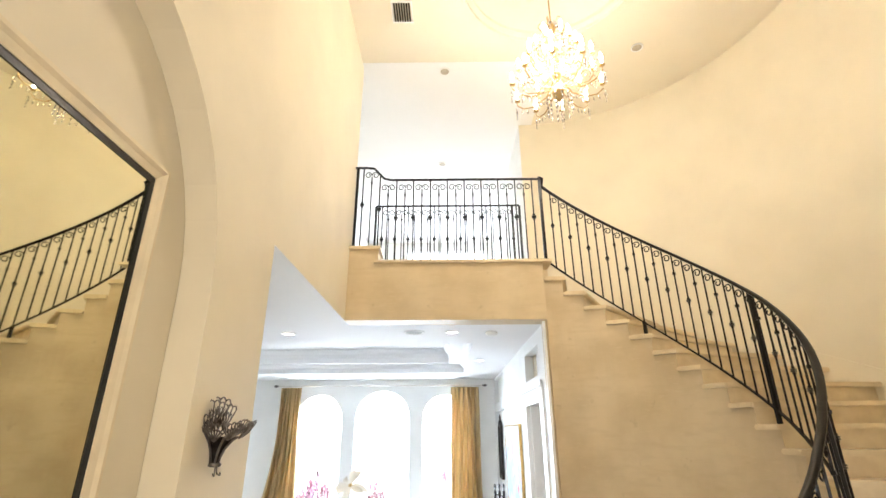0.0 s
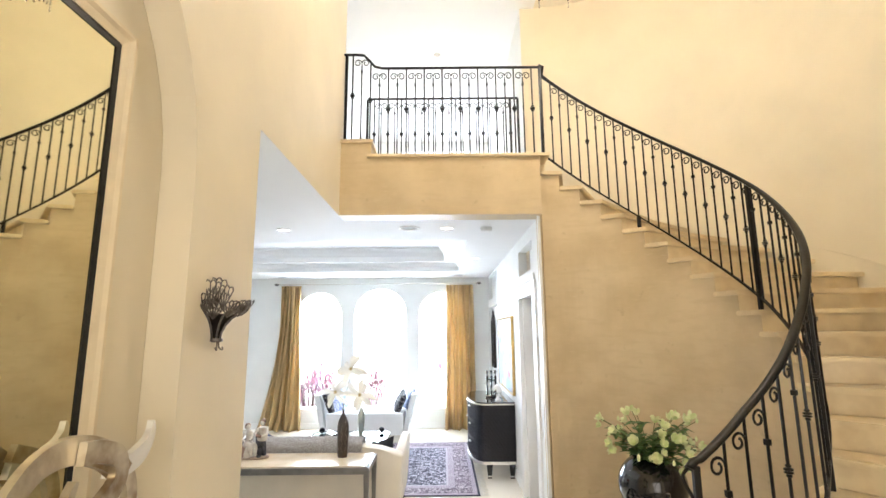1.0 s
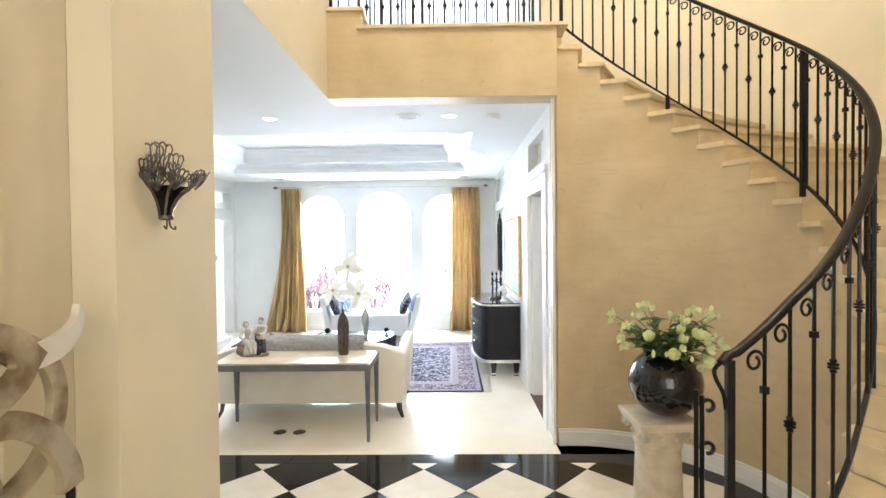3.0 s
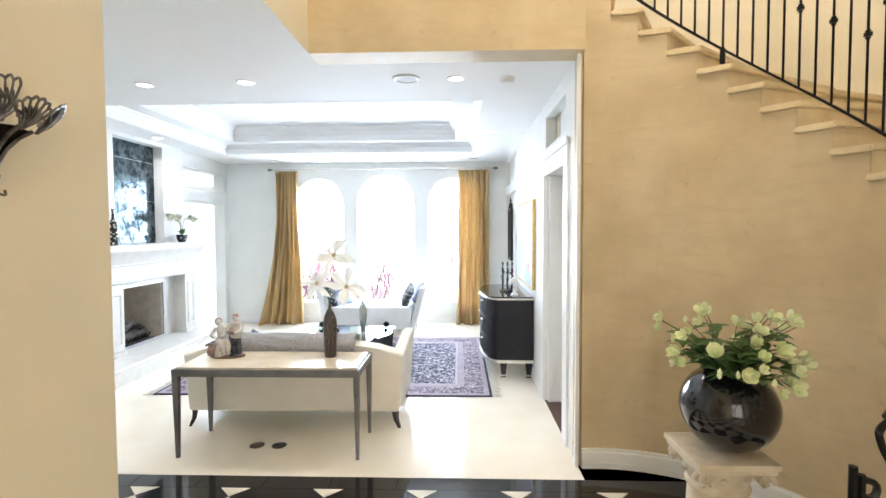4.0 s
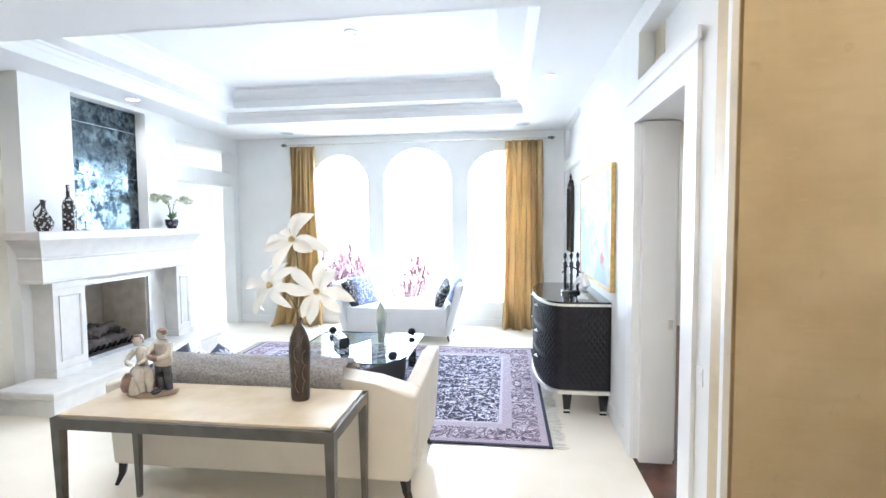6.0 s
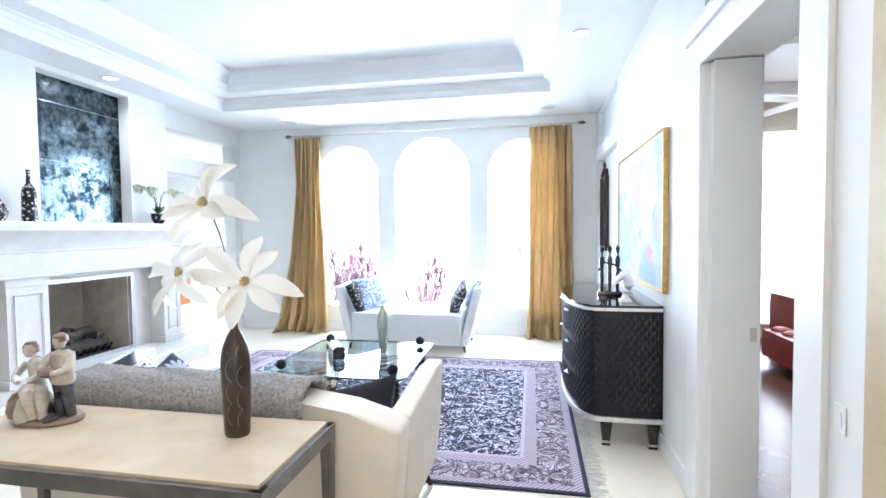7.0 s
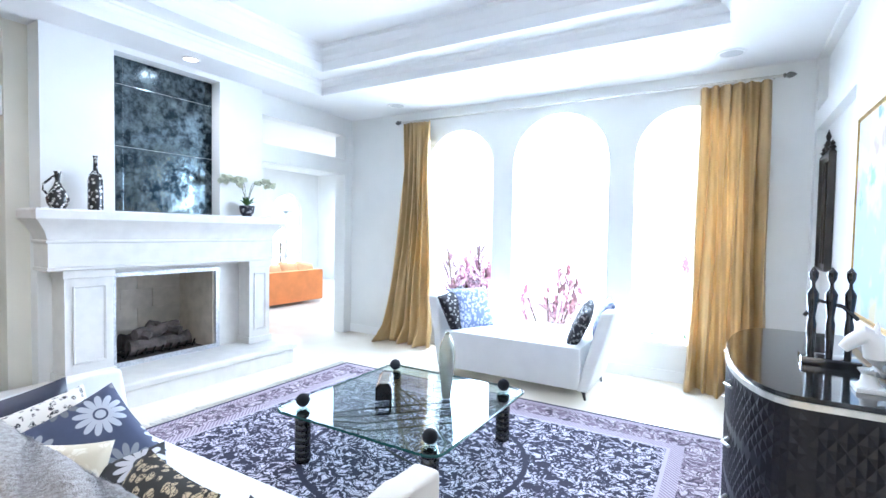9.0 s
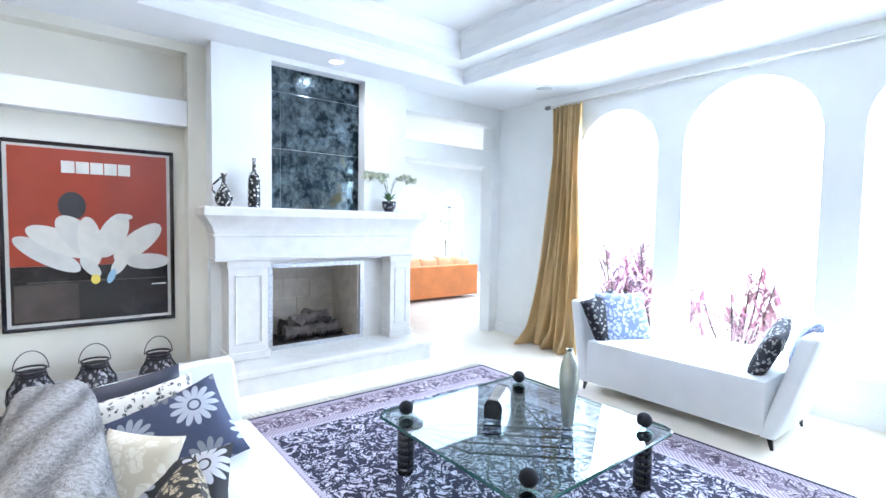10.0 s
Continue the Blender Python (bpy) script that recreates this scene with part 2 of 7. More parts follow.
# window wall with three arched openings
bm = bmesh.new()
WINDOWS = [(-2.475, 1.0, 0.405, 2.43, 2.93), (-1.115, 1.17, 0.405, 2.43, 3.01), (0.245, 1.0, 0.405, 2.43, 2.93)]
arched_panel(bm, LX - 0.2, RX + 0.3, 0.0, 3.9, WINDOWS, Matrix.Translation((0, WY, 0)) @ UP_Y, 0.3)
tagged(part("wall_window", bm, M_white), "white plaster wall with three arched windows", "wall", "", "structure")

# fireplace side: alcove wall, chimney breast, doorway wall
structure("wall_alcove", mat("pale_cream_plaster", (0.82, 0.79, 0.69), 0.6, var=0.025, scale=2, bump=0.05, bscale=30), "cream plaster wall with a shallow alcove and ledge", [
    (-5.1, -4.66, 2.3, 6.56, 0, 3.9), (-5.1, -4.47, 6.56, 6.72, 0, 3.9), (-4.66, -4.47, 2.3, 6.56, 3.155, 3.9),
    (-5.1, -0.94, 2.1, 2.3, 0, 3.9)])
structure("alcove_ledge", M_trim, "white plaster ledge across the alcove", [(-4.658, -4.49, 2.3, 6.558, 2.47, 2.705)], "ledge")
structure("chimney_breast", M_white, "white plaster chimney breast", [
    (-5.1, -4.25, 6.72, 7.28, 1.3, 3.9), (-5.1, -4.25, 8.345, 8.91, 1.3, 3.9), (-5.1, -4.40, 7.28, 8.345, 1.3, 3.9),
    (-4.40, -4.25, 7.28, 8.345, 3.19, 3.9), (-5.1, -4.36, 8.91, 8.985, 0, 3.9),
    (-5.1, -4.34, 6.72, 7.28, 0, 1.3), (-5.1, -4.34, 8.31, 8.91, 0, 1.3), (-5.1, -4.34, 7.28, 8.31, 1.12, 1.3), (-5.1, -4.95, 7.28, 8.31, 0.0, 1.12)])
structure("wall_doorway", M_white, "white plaster wall with a wide doorway and transom", [
    (LX - 0.2, LX, 10.5, WY, 0, 3.9), (LX - 0.2, LX, 8.985, 10.5, 2.41, 2.635), (LX - 0.2, LX, 8.985, 10.5, 2.99, 3.9)])
# side room beyond the doorway
structure("wall_side_room", M_white, "bright white walls of the next room", [
    (-11, -5.1, 6.6, 6.8, 0, 3.6), (-4.56, -4.36, 10.96, 16.5, 0, 3.6), (-11, -4.36, 16.3, 16.5, 0, 3.6)])
bm = bmesh.new()
arched_panel(bm, 6.8, 16.3, 0.0, 3.6, [(13.2, 1.1, 0.0, 2.1, 2.65), (15.05, 1.1, 0.0, 2.1, 2.65)], Matrix.Translation((-11.0, 0, 0)) @ UP_X, 0.2)
tagged(part("wall_french_doors", bm, M_white), "white wall with arched french doors", "wall", "", "structure")
structure("ceiling_side_room", M_ceiling, "plain white ceiling of the next room", [(-11, -4.56, 6.8, 16.5, 3.3, 3.5)], "ceiling")

# right wall, doorway to the library, shallow niches
structure("wall_right", M_white, "white plaster wall with a tall niche and a doorway", [
    (RX, RX + 0.29, 6.26, 8.95, 0, 3.9), (RX + 0.07, RX + 0.29, 8.95, 10.5, 0, 3.9), (RX, RX + 0.29, 10.5, WY, 0, 3.9), (RX, RX + 0.07, 8.95, 10.5, 3.2, 3.9),
    (RX, RX + 0.07, 8.95, 10.5, 2.55, 2.72),
    (RX, RX + 0.29, 5.285, 6.26, 2.47, 2.76), (RX + 0.12, RX + 0.29, 5.285, 6.26, 2.76, 3.09), (RX, RX + 0.29, 5.285, 6.26, 3.09, 3.9),
    (RX, RX + 0.29, 4.96, 5.285, 0, 3.30)])
structure("wall_right_end", M_venetian, "tan plaster end of the wall beside the opening", [(RX, RX + 0.29, 4.80, 4.96, 0, 3.30)])
structure("wall_library", mat("library_wall", (0.62, 0.55, 0.42), 0.6, var=0.03, scale=2), "tan plaster walls of the library",
          [(7.0, 7.2, 4.6, 11.2, 0, 3.4), (1.6, 3.62, 11.0, 11.2, 0, 3.6), (5.6, 7.2, 11.0, 11.2, 0, 3.6), (3.62, 5.6, 11.0, 11.2, 2.93, 3.6), (3.62, 5.6, 11.0, 11.2, 0, 0.2), (1.6, 7.2, 5.02, 5.2, 0, 2.45)])
structure("ceiling_library", M_ceiling, "white library ceiling", [(1.6, 7.2, 6.1, 11.2, 3.5, 3.7), (1.6, 7.2, 8.7, 8.95, 3.36, 3.5), (1.6, 7.2, 10.6, 11.0, 3.36, 3.5), (2.4, 2.6, 8.95, 10.6, 3.36, 3.5)], "ceiling")

# living room ceiling with a two-step tray
TX0, TX1, TY0, TY1 = -3.78, 0.62, 6.08, 9.42
bm = bmesh.new()
for b in ((-5.1, TX0, 2.1, WY + 0.3, CEIL, 3.36), (TX1, RX + 0.3, BY + 0.25, WY + 0.3, CEIL, 3.36), (FX, TX1, BY + 0.25, TY0, CEIL, 3.36), (TX0, FX, 4.682, TY0, CEIL, 3.36), (TX0, TX1, TY1, WY + 0.3, CEIL, 3.36),
          (TX0, FX - 0.152, 2.1, 4.682, CEIL, 3.36), (FX - 0.152, FX, 2.535, 4.682, CEIL - 0.002, CEIL)):
    box(bm, *b)
IN = 0.3
for b in ((TX0 - 0.2, TX0 + IN, TY0 - 0.2, TY1 + 0.2, 3.406, 3.46), (TX1 - IN, TX1 + 0.2, TY0 - 0.2, TY1 + 0.2, 3.406, 3.46),
          (TX0 + IN, TX1 - IN, TY0 - 0.2, TY0 + IN, 3.406, 3.46), (TX0 + IN, TX1 - IN, TY1 - IN, TY1 + 0.2, 3.406, 3.46), (TX0 - 0.2, TX1 + 0.2, TY0 - 0.2, TY1 + 0.2, 3.66, 3.76)):
    box(bm, *b)


def tray_moulding(x0, x1, y0, y1, prof):
    """A mitred moulding round a rectangle; prof is (inset, height)."""
    rows = []
    for d, z in prof:
        rows.append([bm.verts.new(p) for p in ((x0 + d, y0 + d, z), (x1 - d, y0 + d, z), (x1 - d, y1 - d, z), (x0 + d, y1 - d, z))])
    for a, b in zip(rows, rows[1:]):
        for i in range(4):
            bm.faces.new((a[i], a[(i + 1) % 4], b[(i + 1) % 4], b[i]))


tray_moulding(TX0, TX1, TY0, TY1, [(-0.03, 3.243), (0.004, 3.242), (0.014, 3.262), (0.014, 3.33), (0.03, 3.345), (0.05, 3.375), (0.075, 3.385), (0.08, 3.402), (0.29, 3.402)])
tray_moulding(TX0 + IN, TX1 - IN, TY0 + IN, TY1 - IN, [(-0.02, 3.402), (0.005, 3.401), (0.005, 3.50), (0.015, 3.515), (0.03, 3.56), (0.07, 3.61), (0.10, 3.625), (0.105, 3.66)])
tagged(part("ceiling", bm, M_ceiling), "white stepped tray ceiling with crown mouldings", "ceiling", "", "structure")

# foyer: left wall with the arched niche, upper wall, balcony beam, curved walls
bm = bmesh.new()
arched_panel(bm, -3.2, 2.535, 0.0, CEIL + 0.6, [(0.80, 2.12, 0.0, 2.75, 3.81)], Matrix.Translation((FX - 0.15, 0, 0)) @ UP_X, 0.15)
box(bm, FX - 0.15, FX, 2.535, BY, CEIL, 3.846)
box(bm, FX - 0.15, FX, -3.2, BY + 0.12, 3.844, HALL + 0.1)
tagged(part("wall_foyer", bm, M_cream), "cream plaster foyer wall with a tall arched niche", "wall", "", "structure")
structure("niche_back", M_niche_shade, "plaster back of the arched niche, shade put into its colour", [(FX - 0.35, FX - 0.152, -0.5, 2.3, 0, 4.0)])
structure("balcony_floor", M_venetian, "tan plaster balcony edge above the opening", [
    (FX, 1.32, BY, BY + 0.25, CEIL, TOP - 0.03), (FX, -0.46, BY, BY + 0.25, TOP - 0.03, TOP + 0.13)], "balcony")
structure("upper_floor", M_travertine, "travertine floor of the upper hall", [
    (-1.7, 1.42, BY + 0.25, 11, TOP - 0.12, TOP - 0.02), (FX, -0.46, BY + 0.25, 5.6, TOP - 0.02, TOP + 0.13), (FX, 1.42, 5.6, 11, TOP - 0.02, TOP + 0.13)], "floor")
structure("balcony_edge", M_travertine, "travertine nosing along the balcony", [
    (-0.50, 1.42, BY - 0.035, BY + 0.3, TOP - 0.03, TOP), (FX - 0.0, -0.44, BY - 0.035, BY + 0.3, TOP + 0.13, TOP + 0.165)], "edge")
structure("wall_upper_hall", M_white, "bright white walls of the upper hall", [
    (1.42, 1.62, SC.y + RO, 11, TOP - 0.1, HALL), (-1.9, -1.7, 4.6, 11.2, TOP - 0.1, HALL), (-1.7, FX - 0.15, 4.6, 4.8, TOP - 0.1, HALL), (-1.7, 1.62, 11, 11.2, TOP - 0.1, 4.4), (-1.7, -0.7, 11, 11.2, 4.4, HALL), (1.3, 1.62, 11, 11.2, 4.4, HALL), (-0.7, 1.3, 11, 11.2, 6.4, HALL)])


def curved_wall(bm, r0, r1, a0, a1, z0, z1, n=40):
    for i in range(n):
        a, b = a0 + (a1 - a0) * i / n, a0 + (a1 - a0) * (i + 1) / n
        lo = z0(i) if callable(z0) else z0
        q = [ring(a, r0), ring(b, r0), ring(b, r1), ring(a, r1)]
        va, vb = [bm.verts.new((p.x, p.y, lo)) for p in q], [bm.verts.new((p.x, p.y, z1)) for p in q]
        bm.faces.new(va[::-1])
        bm.faces.new(vb)
        for k in range(4):
            if (k == 1 and i < n - 1) or (k == 3 and i > 0):
                continue
            bm.faces.new((va[k], va[(k + 1) % 4], vb[(k + 1) % 4], vb[k]))
    bmesh.ops.remove_doubles(bm, verts=bm.verts, dist=1e-4)


bm = bmesh.new()
curved_wall(bm, RO, RO + 0.2, 90.6, -70, lambda i: 2.62 if i < 20 else -0.05, HALL + 0.1, 66)
tagged(part("wall_stair", bm, M_cream, smooth=True), "tall curved cream plaster wall behind the stairs", "wall", "", "structure")
structure("wall_entrance", M_cream, "cream plaster walls round the entrance", [
    (2.36, 2.56, -3.2, 0.98, 0, HALL), (FX - 0.15, 2.56, -3.4, -3.2, 0, HALL)])


bm = bmesh.new()
hole = [bm.verts.new((1.4 + 0.95 * math.cos(2 * math.pi * i / 48), 3.42 + 0.95 * math.sin(2 * math.pi * i / 48), HALL)) for i in range(48)]
edge = []
for i in range(48):
    a = 2 * math.pi * i / 48
    c, d = math.cos(a), math.sin(a)
    k = min((4.4 - 1.4) / c if c > 1e-6 else (FX - 0.2 - 1.4) / c if c < -1e-6 else 1e9, (11.2 - 3.42) / d if d > 1e-6 else (-3.4 - 3.42) / d if d < -1e-6 else 1e9)
    edge.append(bm.verts.new((1.4 + k * c, 3.42 + k * d, HALL)))
for i in range(48):
    j = (i + 1) % 48
    bm.faces.new((hole[i], hole[j], edge[j], edge[i]))
for cx, cy in ((4.4, 11.2), (4.4, -3.4), (FX - 0.2, 11.2), (FX - 0.2, -3.4)):
    near = sorted(edge, key=lambda v: (v.co.x - cx) ** 2 + (v.co.y - cy) ** 2)
    on_x = [v for v in edge if abs(v.co.x - cx) < 1e-4]
    on_y = [v for v in edge if abs(v.co.y - cy) < 1e-4]
    va, vb = min(on_x, key=lambda v: abs(v.co.y - cy)), min(on_y, key=lambda v: abs(v.co.x - cx))
    bm.faces.new((va, bm.verts.new((cx, cy, HALL)), vb))
rows = [hole]
for r, z in ((0.95, 0.05), (0.90, 0.07), (0.90, 0.12), (0.82, 0.22), (0.6, 0.36), (0.3, 0.44)):
    rows.append([bm.verts.new((1.4 + r * math.cos(2 * math.pi * i / 48), 3.42 + r * math.sin(2 * math.pi * i / 48), HALL + z)) for i in range(48)])
for a, b in zip(rows, rows[1:]):
    for i in range(48):
        bm.faces.new((a[i], a[(i + 1) % 48], b[(i + 1) % 48], b[i]))
bm.faces.new(rows[-1])
M_foyer_ceiling = mat("foyer_ceiling_paint", (0.84, 0.78, 0.65), 0.7, var=0.02, scale=1.5)
tagged(part("ceiling_foyer", bm, M_foyer_ceiling, smooth=True), "cream foyer ceiling with a shallow round dome", "ceiling", "", "structure")
# out of view; added so that sun and sky don't leak past the ceilings
structure("roof", M_white, "unseen plain roof slabs added to keep sky light out", [(-11.5, 7.6, -3.6, 11.2, HALL + 0.55, HALL + 0.7), (-5.2, FX - 0.15, 2.0, 11.2, 3.9, 4.1)], "roof")
structure("ceiling_hall", M_ceiling, "white ceiling of the upper hall", [(-1.9, 1.62, BY + 0.02, 11.2, HALL - 0.012, HALL - 0.004)], "ceiling")

# ---------- outside the windows ----------
structure("ground", mat("pale_paving", (0.62, 0.60, 0.55), 0.8, var=0.1, scale=2), "pale sunlit terrace and garden ground", [(-40, 40, WY + 0.3, 60, -0.25, -0.08)], "ground")
# plain emissive sheets stand in for the blown-out brightness outside
M_glow_sheet = emitter("glowing_sky_sheet", (0.93, 0.97, 1.0), 5.0)
structure("backdrop", M_glow_sheet, "glowing sheet in place of the overexposed garden and sky", [(-16, 16, 16.6, 16.7, -0.3, 9)], "backdrop")
structure("backdrop_side", M_glow_sheet, "glowing sheet in place of the garden beyond the next room", [(-13.2, -13.1, 9.0, 20.0, -0.3, 6)], "backdrop")

for cx, w, z0, zs, top in WINDOWS:
    wb = tagged(new("window_1"), "tall arched window with white frame and clear panes", "window", "arched windows", "structure")
    wb.matrix_basis = pose(cx, WY + 0.18, z0)
    bm = bmesh.new()
    arc = arch_outline(cx, w - 0.07, z0 + 0.03, zs, top - 0.035, 24)
    sweep(bm, [(u, WY + 0.2, v) for u, v in arc], 0.014, 4, closed=True, up=(0, 1, 0))
    part("window_frame", bm, M_trim, wb)
    bm = bmesh.new()
    box(bm, cx - w / 2, cx + w / 2, WY - 0.02, WY + 0.3, z0 - 0.03, z0 + 0.012, 0.006)
    part("window_sill", bm, M_trim, wb)
    bm = bmesh.new()
    prism(bm, arc, Matrix.Translation((0, WY + 0.2, 0)) @ UP_Y, 0.006)
    pane = part("pane", bm, M_glass, wb)
    pane.visible_shadow = False


def leaf_blade(bm, root, tip, width, sag=0.0):
    """One pointed blade, folded along its rib."""
    root, tip = Vector(root), Vector(tip)
    d = tip - root
    side = d.cross(Vector((0, 0, 1)))
    if side.length < 1e-5:
        side = Vector((1, 0, 0))
    side.normalize()
    nrm = side.cross(d).normalized()
    prev = None
    for i, w in enumerate((0.35, 0.95, 1.0, 0.6, 0.02)):
        f = i / 4
        c = root + d * f - Vector((0, 0, sag * f * f * d.length))
        row = [bm.verts.new(c - side * width * w / 2 + nrm * width * 0.15 * w), bm.verts.new(c), bm.verts.new(c + side * width * w / 2 + nrm * width * 0.15 * w)]
        if prev:
            bm.faces.new((prev[0], prev[1], row[1], row[0]))
            bm.faces.new((prev[1], prev[2], row[2], row[1]))
        prev = row


M_cordyline = mat("pink_cordyline_leaf", (0.34, 0.15, 0.21), 0.45, var=0.3, scale=5, col2=(0.12, 0.08, 0.11))
M_pinkleaf = mat("pale_pink_leaf", (0.55, 0.22, 0.31), 0.45, var=0.3, scale=5, col2=(0.36, 0.24, 0.22))
M_leaf = mat("green_leaf", (0.10, 0.20, 0.06), 0.45, var=0.3, scale=8, col2=(0.05, 0.12, 0.03))
M_stem = mat("green_stem", (0.14, 0.17, 0.06), 0.5, var=0.2, scale=20)
M_bark = mat("brown_bark", (0.13, 0.08, 0.05), 0.8, var=0.2, scale=20, bump=0.3, bscale=60)


def cordyline(x, y, heads, mats, seed, label):
    rnd = random.Random(seed)
    b = base("cordyline_shrub", label, "shrub", x, y, -0.08, group="shrubs outside the windows")
    bm = bmesh.new()
    tips = []
    for h in heads:
        h += 0.1
        dx, dy = rnd.uniform(-0.42, 0.42), rnd.uniform(-0.2, 0.2)
        sweep(bm, [(x + dx * 0.2, y + dy * 0.2, -0.1), (x + dx * 0.7, y + dy * 0.7, h * 0.5), (x + dx, y + dy, h)], [0.018, 0.014, 0.01], 6)
        tips.append(Vector((x + dx, y + dy, h)))
    part("trunk_clump", bm, M_bark, b)
    for k, m in enumerate(mats):
        bm = bmesh.new()
        for p in tips[k::len(mats)]:
            for i in range(44):
                a, e = rnd.uniform(0, 2 * math.pi), rnd.uniform(-0.75, 1.2)
                L = rnd.uniform(0.2, 0.44)
                q = p + Vector((math.cos(a) * math.cos(e), math.sin(a) * math.cos(e), math.sin(e))) * L
                drop = Vector((rnd.uniform(-0.04, 0.04), 0, -min(p.z - 0.25, rnd.uniform(0, 0.45))))
                leaf_blade(bm, p + drop, q + drop * 0.8, rnd.uniform(0.022, 0.040), 0.35)
        part("foliage", bm, m, b)


cordyline(-2.85, 11.6, (0.75, 0.95, 1.1, 1.2, 0.6, 0.85, 0.7, 1.0, 0.5, 0.9), (M_cordyline, M_cordyline, M_pinkleaf), 3, "dense dark pink cordyline shrub outside the window")
cordyline(-2.45, 11.8, (1.25, 0.9, 1.05, 0.7, 0.6, 1.1, 0.8), (M_cordyline, M_pinkleaf), 4, "dark pink cordyline shrub outside the window")
cordyline(-1.6, 12.0, (0.95, 0.75, 1.05, 0.6, 0.85, 0.5, 0.65, 0.45), (M_pinkleaf,), 5, "pale pink cordyline shrub outside the window")
cordyline(0.62, 12.0, (1.15, 0.8, 1.3, 0.65, 0.95), (M_pinkleaf, M_cordyline, M_pinkleaf), 6, "sparse pink cordyline shrub outside the window")
for sx, sy, sz, seed in ((-1.25, 12.2, 0.25, 1), (-0.15, 12.1, 0.2, 2), (0.25, 12.3, 0.15, 7), (-2.3, 11.3, 0.15, 8)):
    rnd = random.Random(seed)
    b = base("ground_plant", "low pale green plant outside the window", "plant", sx, sy, -0.08, group="low plants outside")
    bm = bmesh.new()
    for i in range(40):
        a, e, L = rnd.uniform(0, 6.283), rnd.uniform(0.3, 1.3), rnd.uniform(0.25, 0.4)
        p = Vector((sx, sy, -0.08))
        leaf_blade(bm, p, p + Vector((math.cos(a) * math.cos(e), math.sin(a) * math.cos(e), math.sin(e) + 0.1)) * L, 0.06, 0.2)
    part("foliage", bm, M_leaf, b)

# ---------- staircase ----------
STEP = 8.69


def step_back(k):
    return 95 - (22 - k) * STEP


def outer(a):
    return a - 11 * max(0.0, min(1.0, (98 - a) / 30))


stairs = base("staircase", "curved travertine staircase with projecting nosings", "staircase", *ring(-96, 2.0), 0)
bm = bmesh.new()
prev = None
for k in range(1, 23):
    a0, a1 = step_back(k) - STEP, step_back(k)
    for s in range(4):
        b = a0 + (a1 - a0) * s / 3
        p, q = ring(b, RI), ring(b, RI + 0.12)
        row = [bm.verts.new((p.x, p.y, -0.01)), bm.verts.new((p.x, p.y, k * RISE - 0.04)), bm.verts.new((q.x, q.y, k * RISE - 0.04)), bm.verts.new((q.x, q.y, -0.01))]
        if prev:
            for n in range(4):
                bm.faces.new((prev[n], row[n], row[(n + 1) % 4], prev[(n + 1) % 4]))
        else:
            bm.faces.new(row)
        prev = row
bm.faces.new(prev[::-1])
bmesh.ops.remove_doubles(bm, verts=bm.verts, dist=0.0005)
bmesh.ops.recalc_face_normals(bm, faces=bm.faces)
part("side_wall", bm, M_venetian, stairs, "curved tan polished plaster wall under the steps")


def wedge(bm, a0, a1, r0, r1, z0, z1, bevel=0.0):
    """A flat slab between two slanting step lines."""
    n = 3
    lo, hi = [], []
    for r, seq in ((r0, range(n + 1)), (r1, range(n, -1, -1))):
        f = (r - RI) / (RO - RI)
        for s in seq:
            a = a0 + (a1 - a0) * s / n
            p = ring(a + (outer(a) - a) * f, r)
            lo.append(bm.verts.new((p.x, p.y, z0)))
            hi.append(bm.verts.new((p.x, p.y, z1)))
    bm.faces.new(lo[::-1])
    bm.faces.new(hi)
    k = len(lo)
    for i in range(k):
        bm.faces.new((lo[i], lo[(i + 1) % k], hi[(i + 1) % k], hi[i]))
    if bevel:
        bmesh.ops.bevel(bm, geom=[e for e in bm.edges], offset=bevel, segments=2, affect='EDGES')


for k in range(1, 23):
    a0, a1 = step_back(k) - STEP, step_back(k)
    bm = bmesh.new()
    wedge(bm, a0 - 1.5, a1, RI - 0.035, RO, k * RISE - 0.04, k * RISE, 0.008)
    part("tread", bm, M_travertine, stairs)
    bm = bmesh.new()
    wedge(bm, a0, a0 + 1.4, RI + 0.005, RO, (k - 1) * RISE, k * RISE - 0.04)
    part("riser", bm, M_travertine, stairs)
bm = bmesh.new()
wedge(bm, 95, 96.4, RI + 0.005, RO, 22 * RISE, TOP - 0.03)
part("riser", bm, M_travertine, stairs)
# stepped skirting on the outer wall
bm = bmesh.new()
for i in range(60):
    a = -68 + 155 * i / 60
    b = a + 155 / 60
    za, zb = (RISE * (23 + ((x + 11 * max(0.0, min(1.0, (98 - x) / 30))) - 95) / STEP) + 0.14 for x in (a, b))
    va = [ring(a, RO - 0.018, za - 0.5), ring(b, RO - 0.018, zb - 0.5), ring(b, RO - 0.018, zb), ring(a, RO - 0.018, za), ring(a, RO, za), ring(b, RO, zb)]
    v = [bm.verts.new(p) for p in va]
    bm.faces.new(v[:4])
    bm.faces.new((v[3], v[2], v[5], v[4]))
tagged(part("baseboard_1", bm, M_cream), "cream skirting along the curved stair wall", "baseboard", "", "structure")

# ---------- wrought-iron railings ----------


def smooth_path(pts, n=10):
    """Points along a smooth curve through the given ones."""
    out = []
    p = [Vector(q) for q in pts]
    for i in range(len(p) - 1):
        a, b, c, d = p[max(i - 1, 0)], p[i], p[i + 1], p[min(i + 2, len(p) - 1)]
        for s in range(n):
            t = s / n
            out.append(0.5 * ((2 * b) + (c - a) * t + (2 * a - 5 * b + 4 * c - d) * t * t + (3 * b - a - 3 * c + d) * t ** 3))
    return out + [p[-1]]


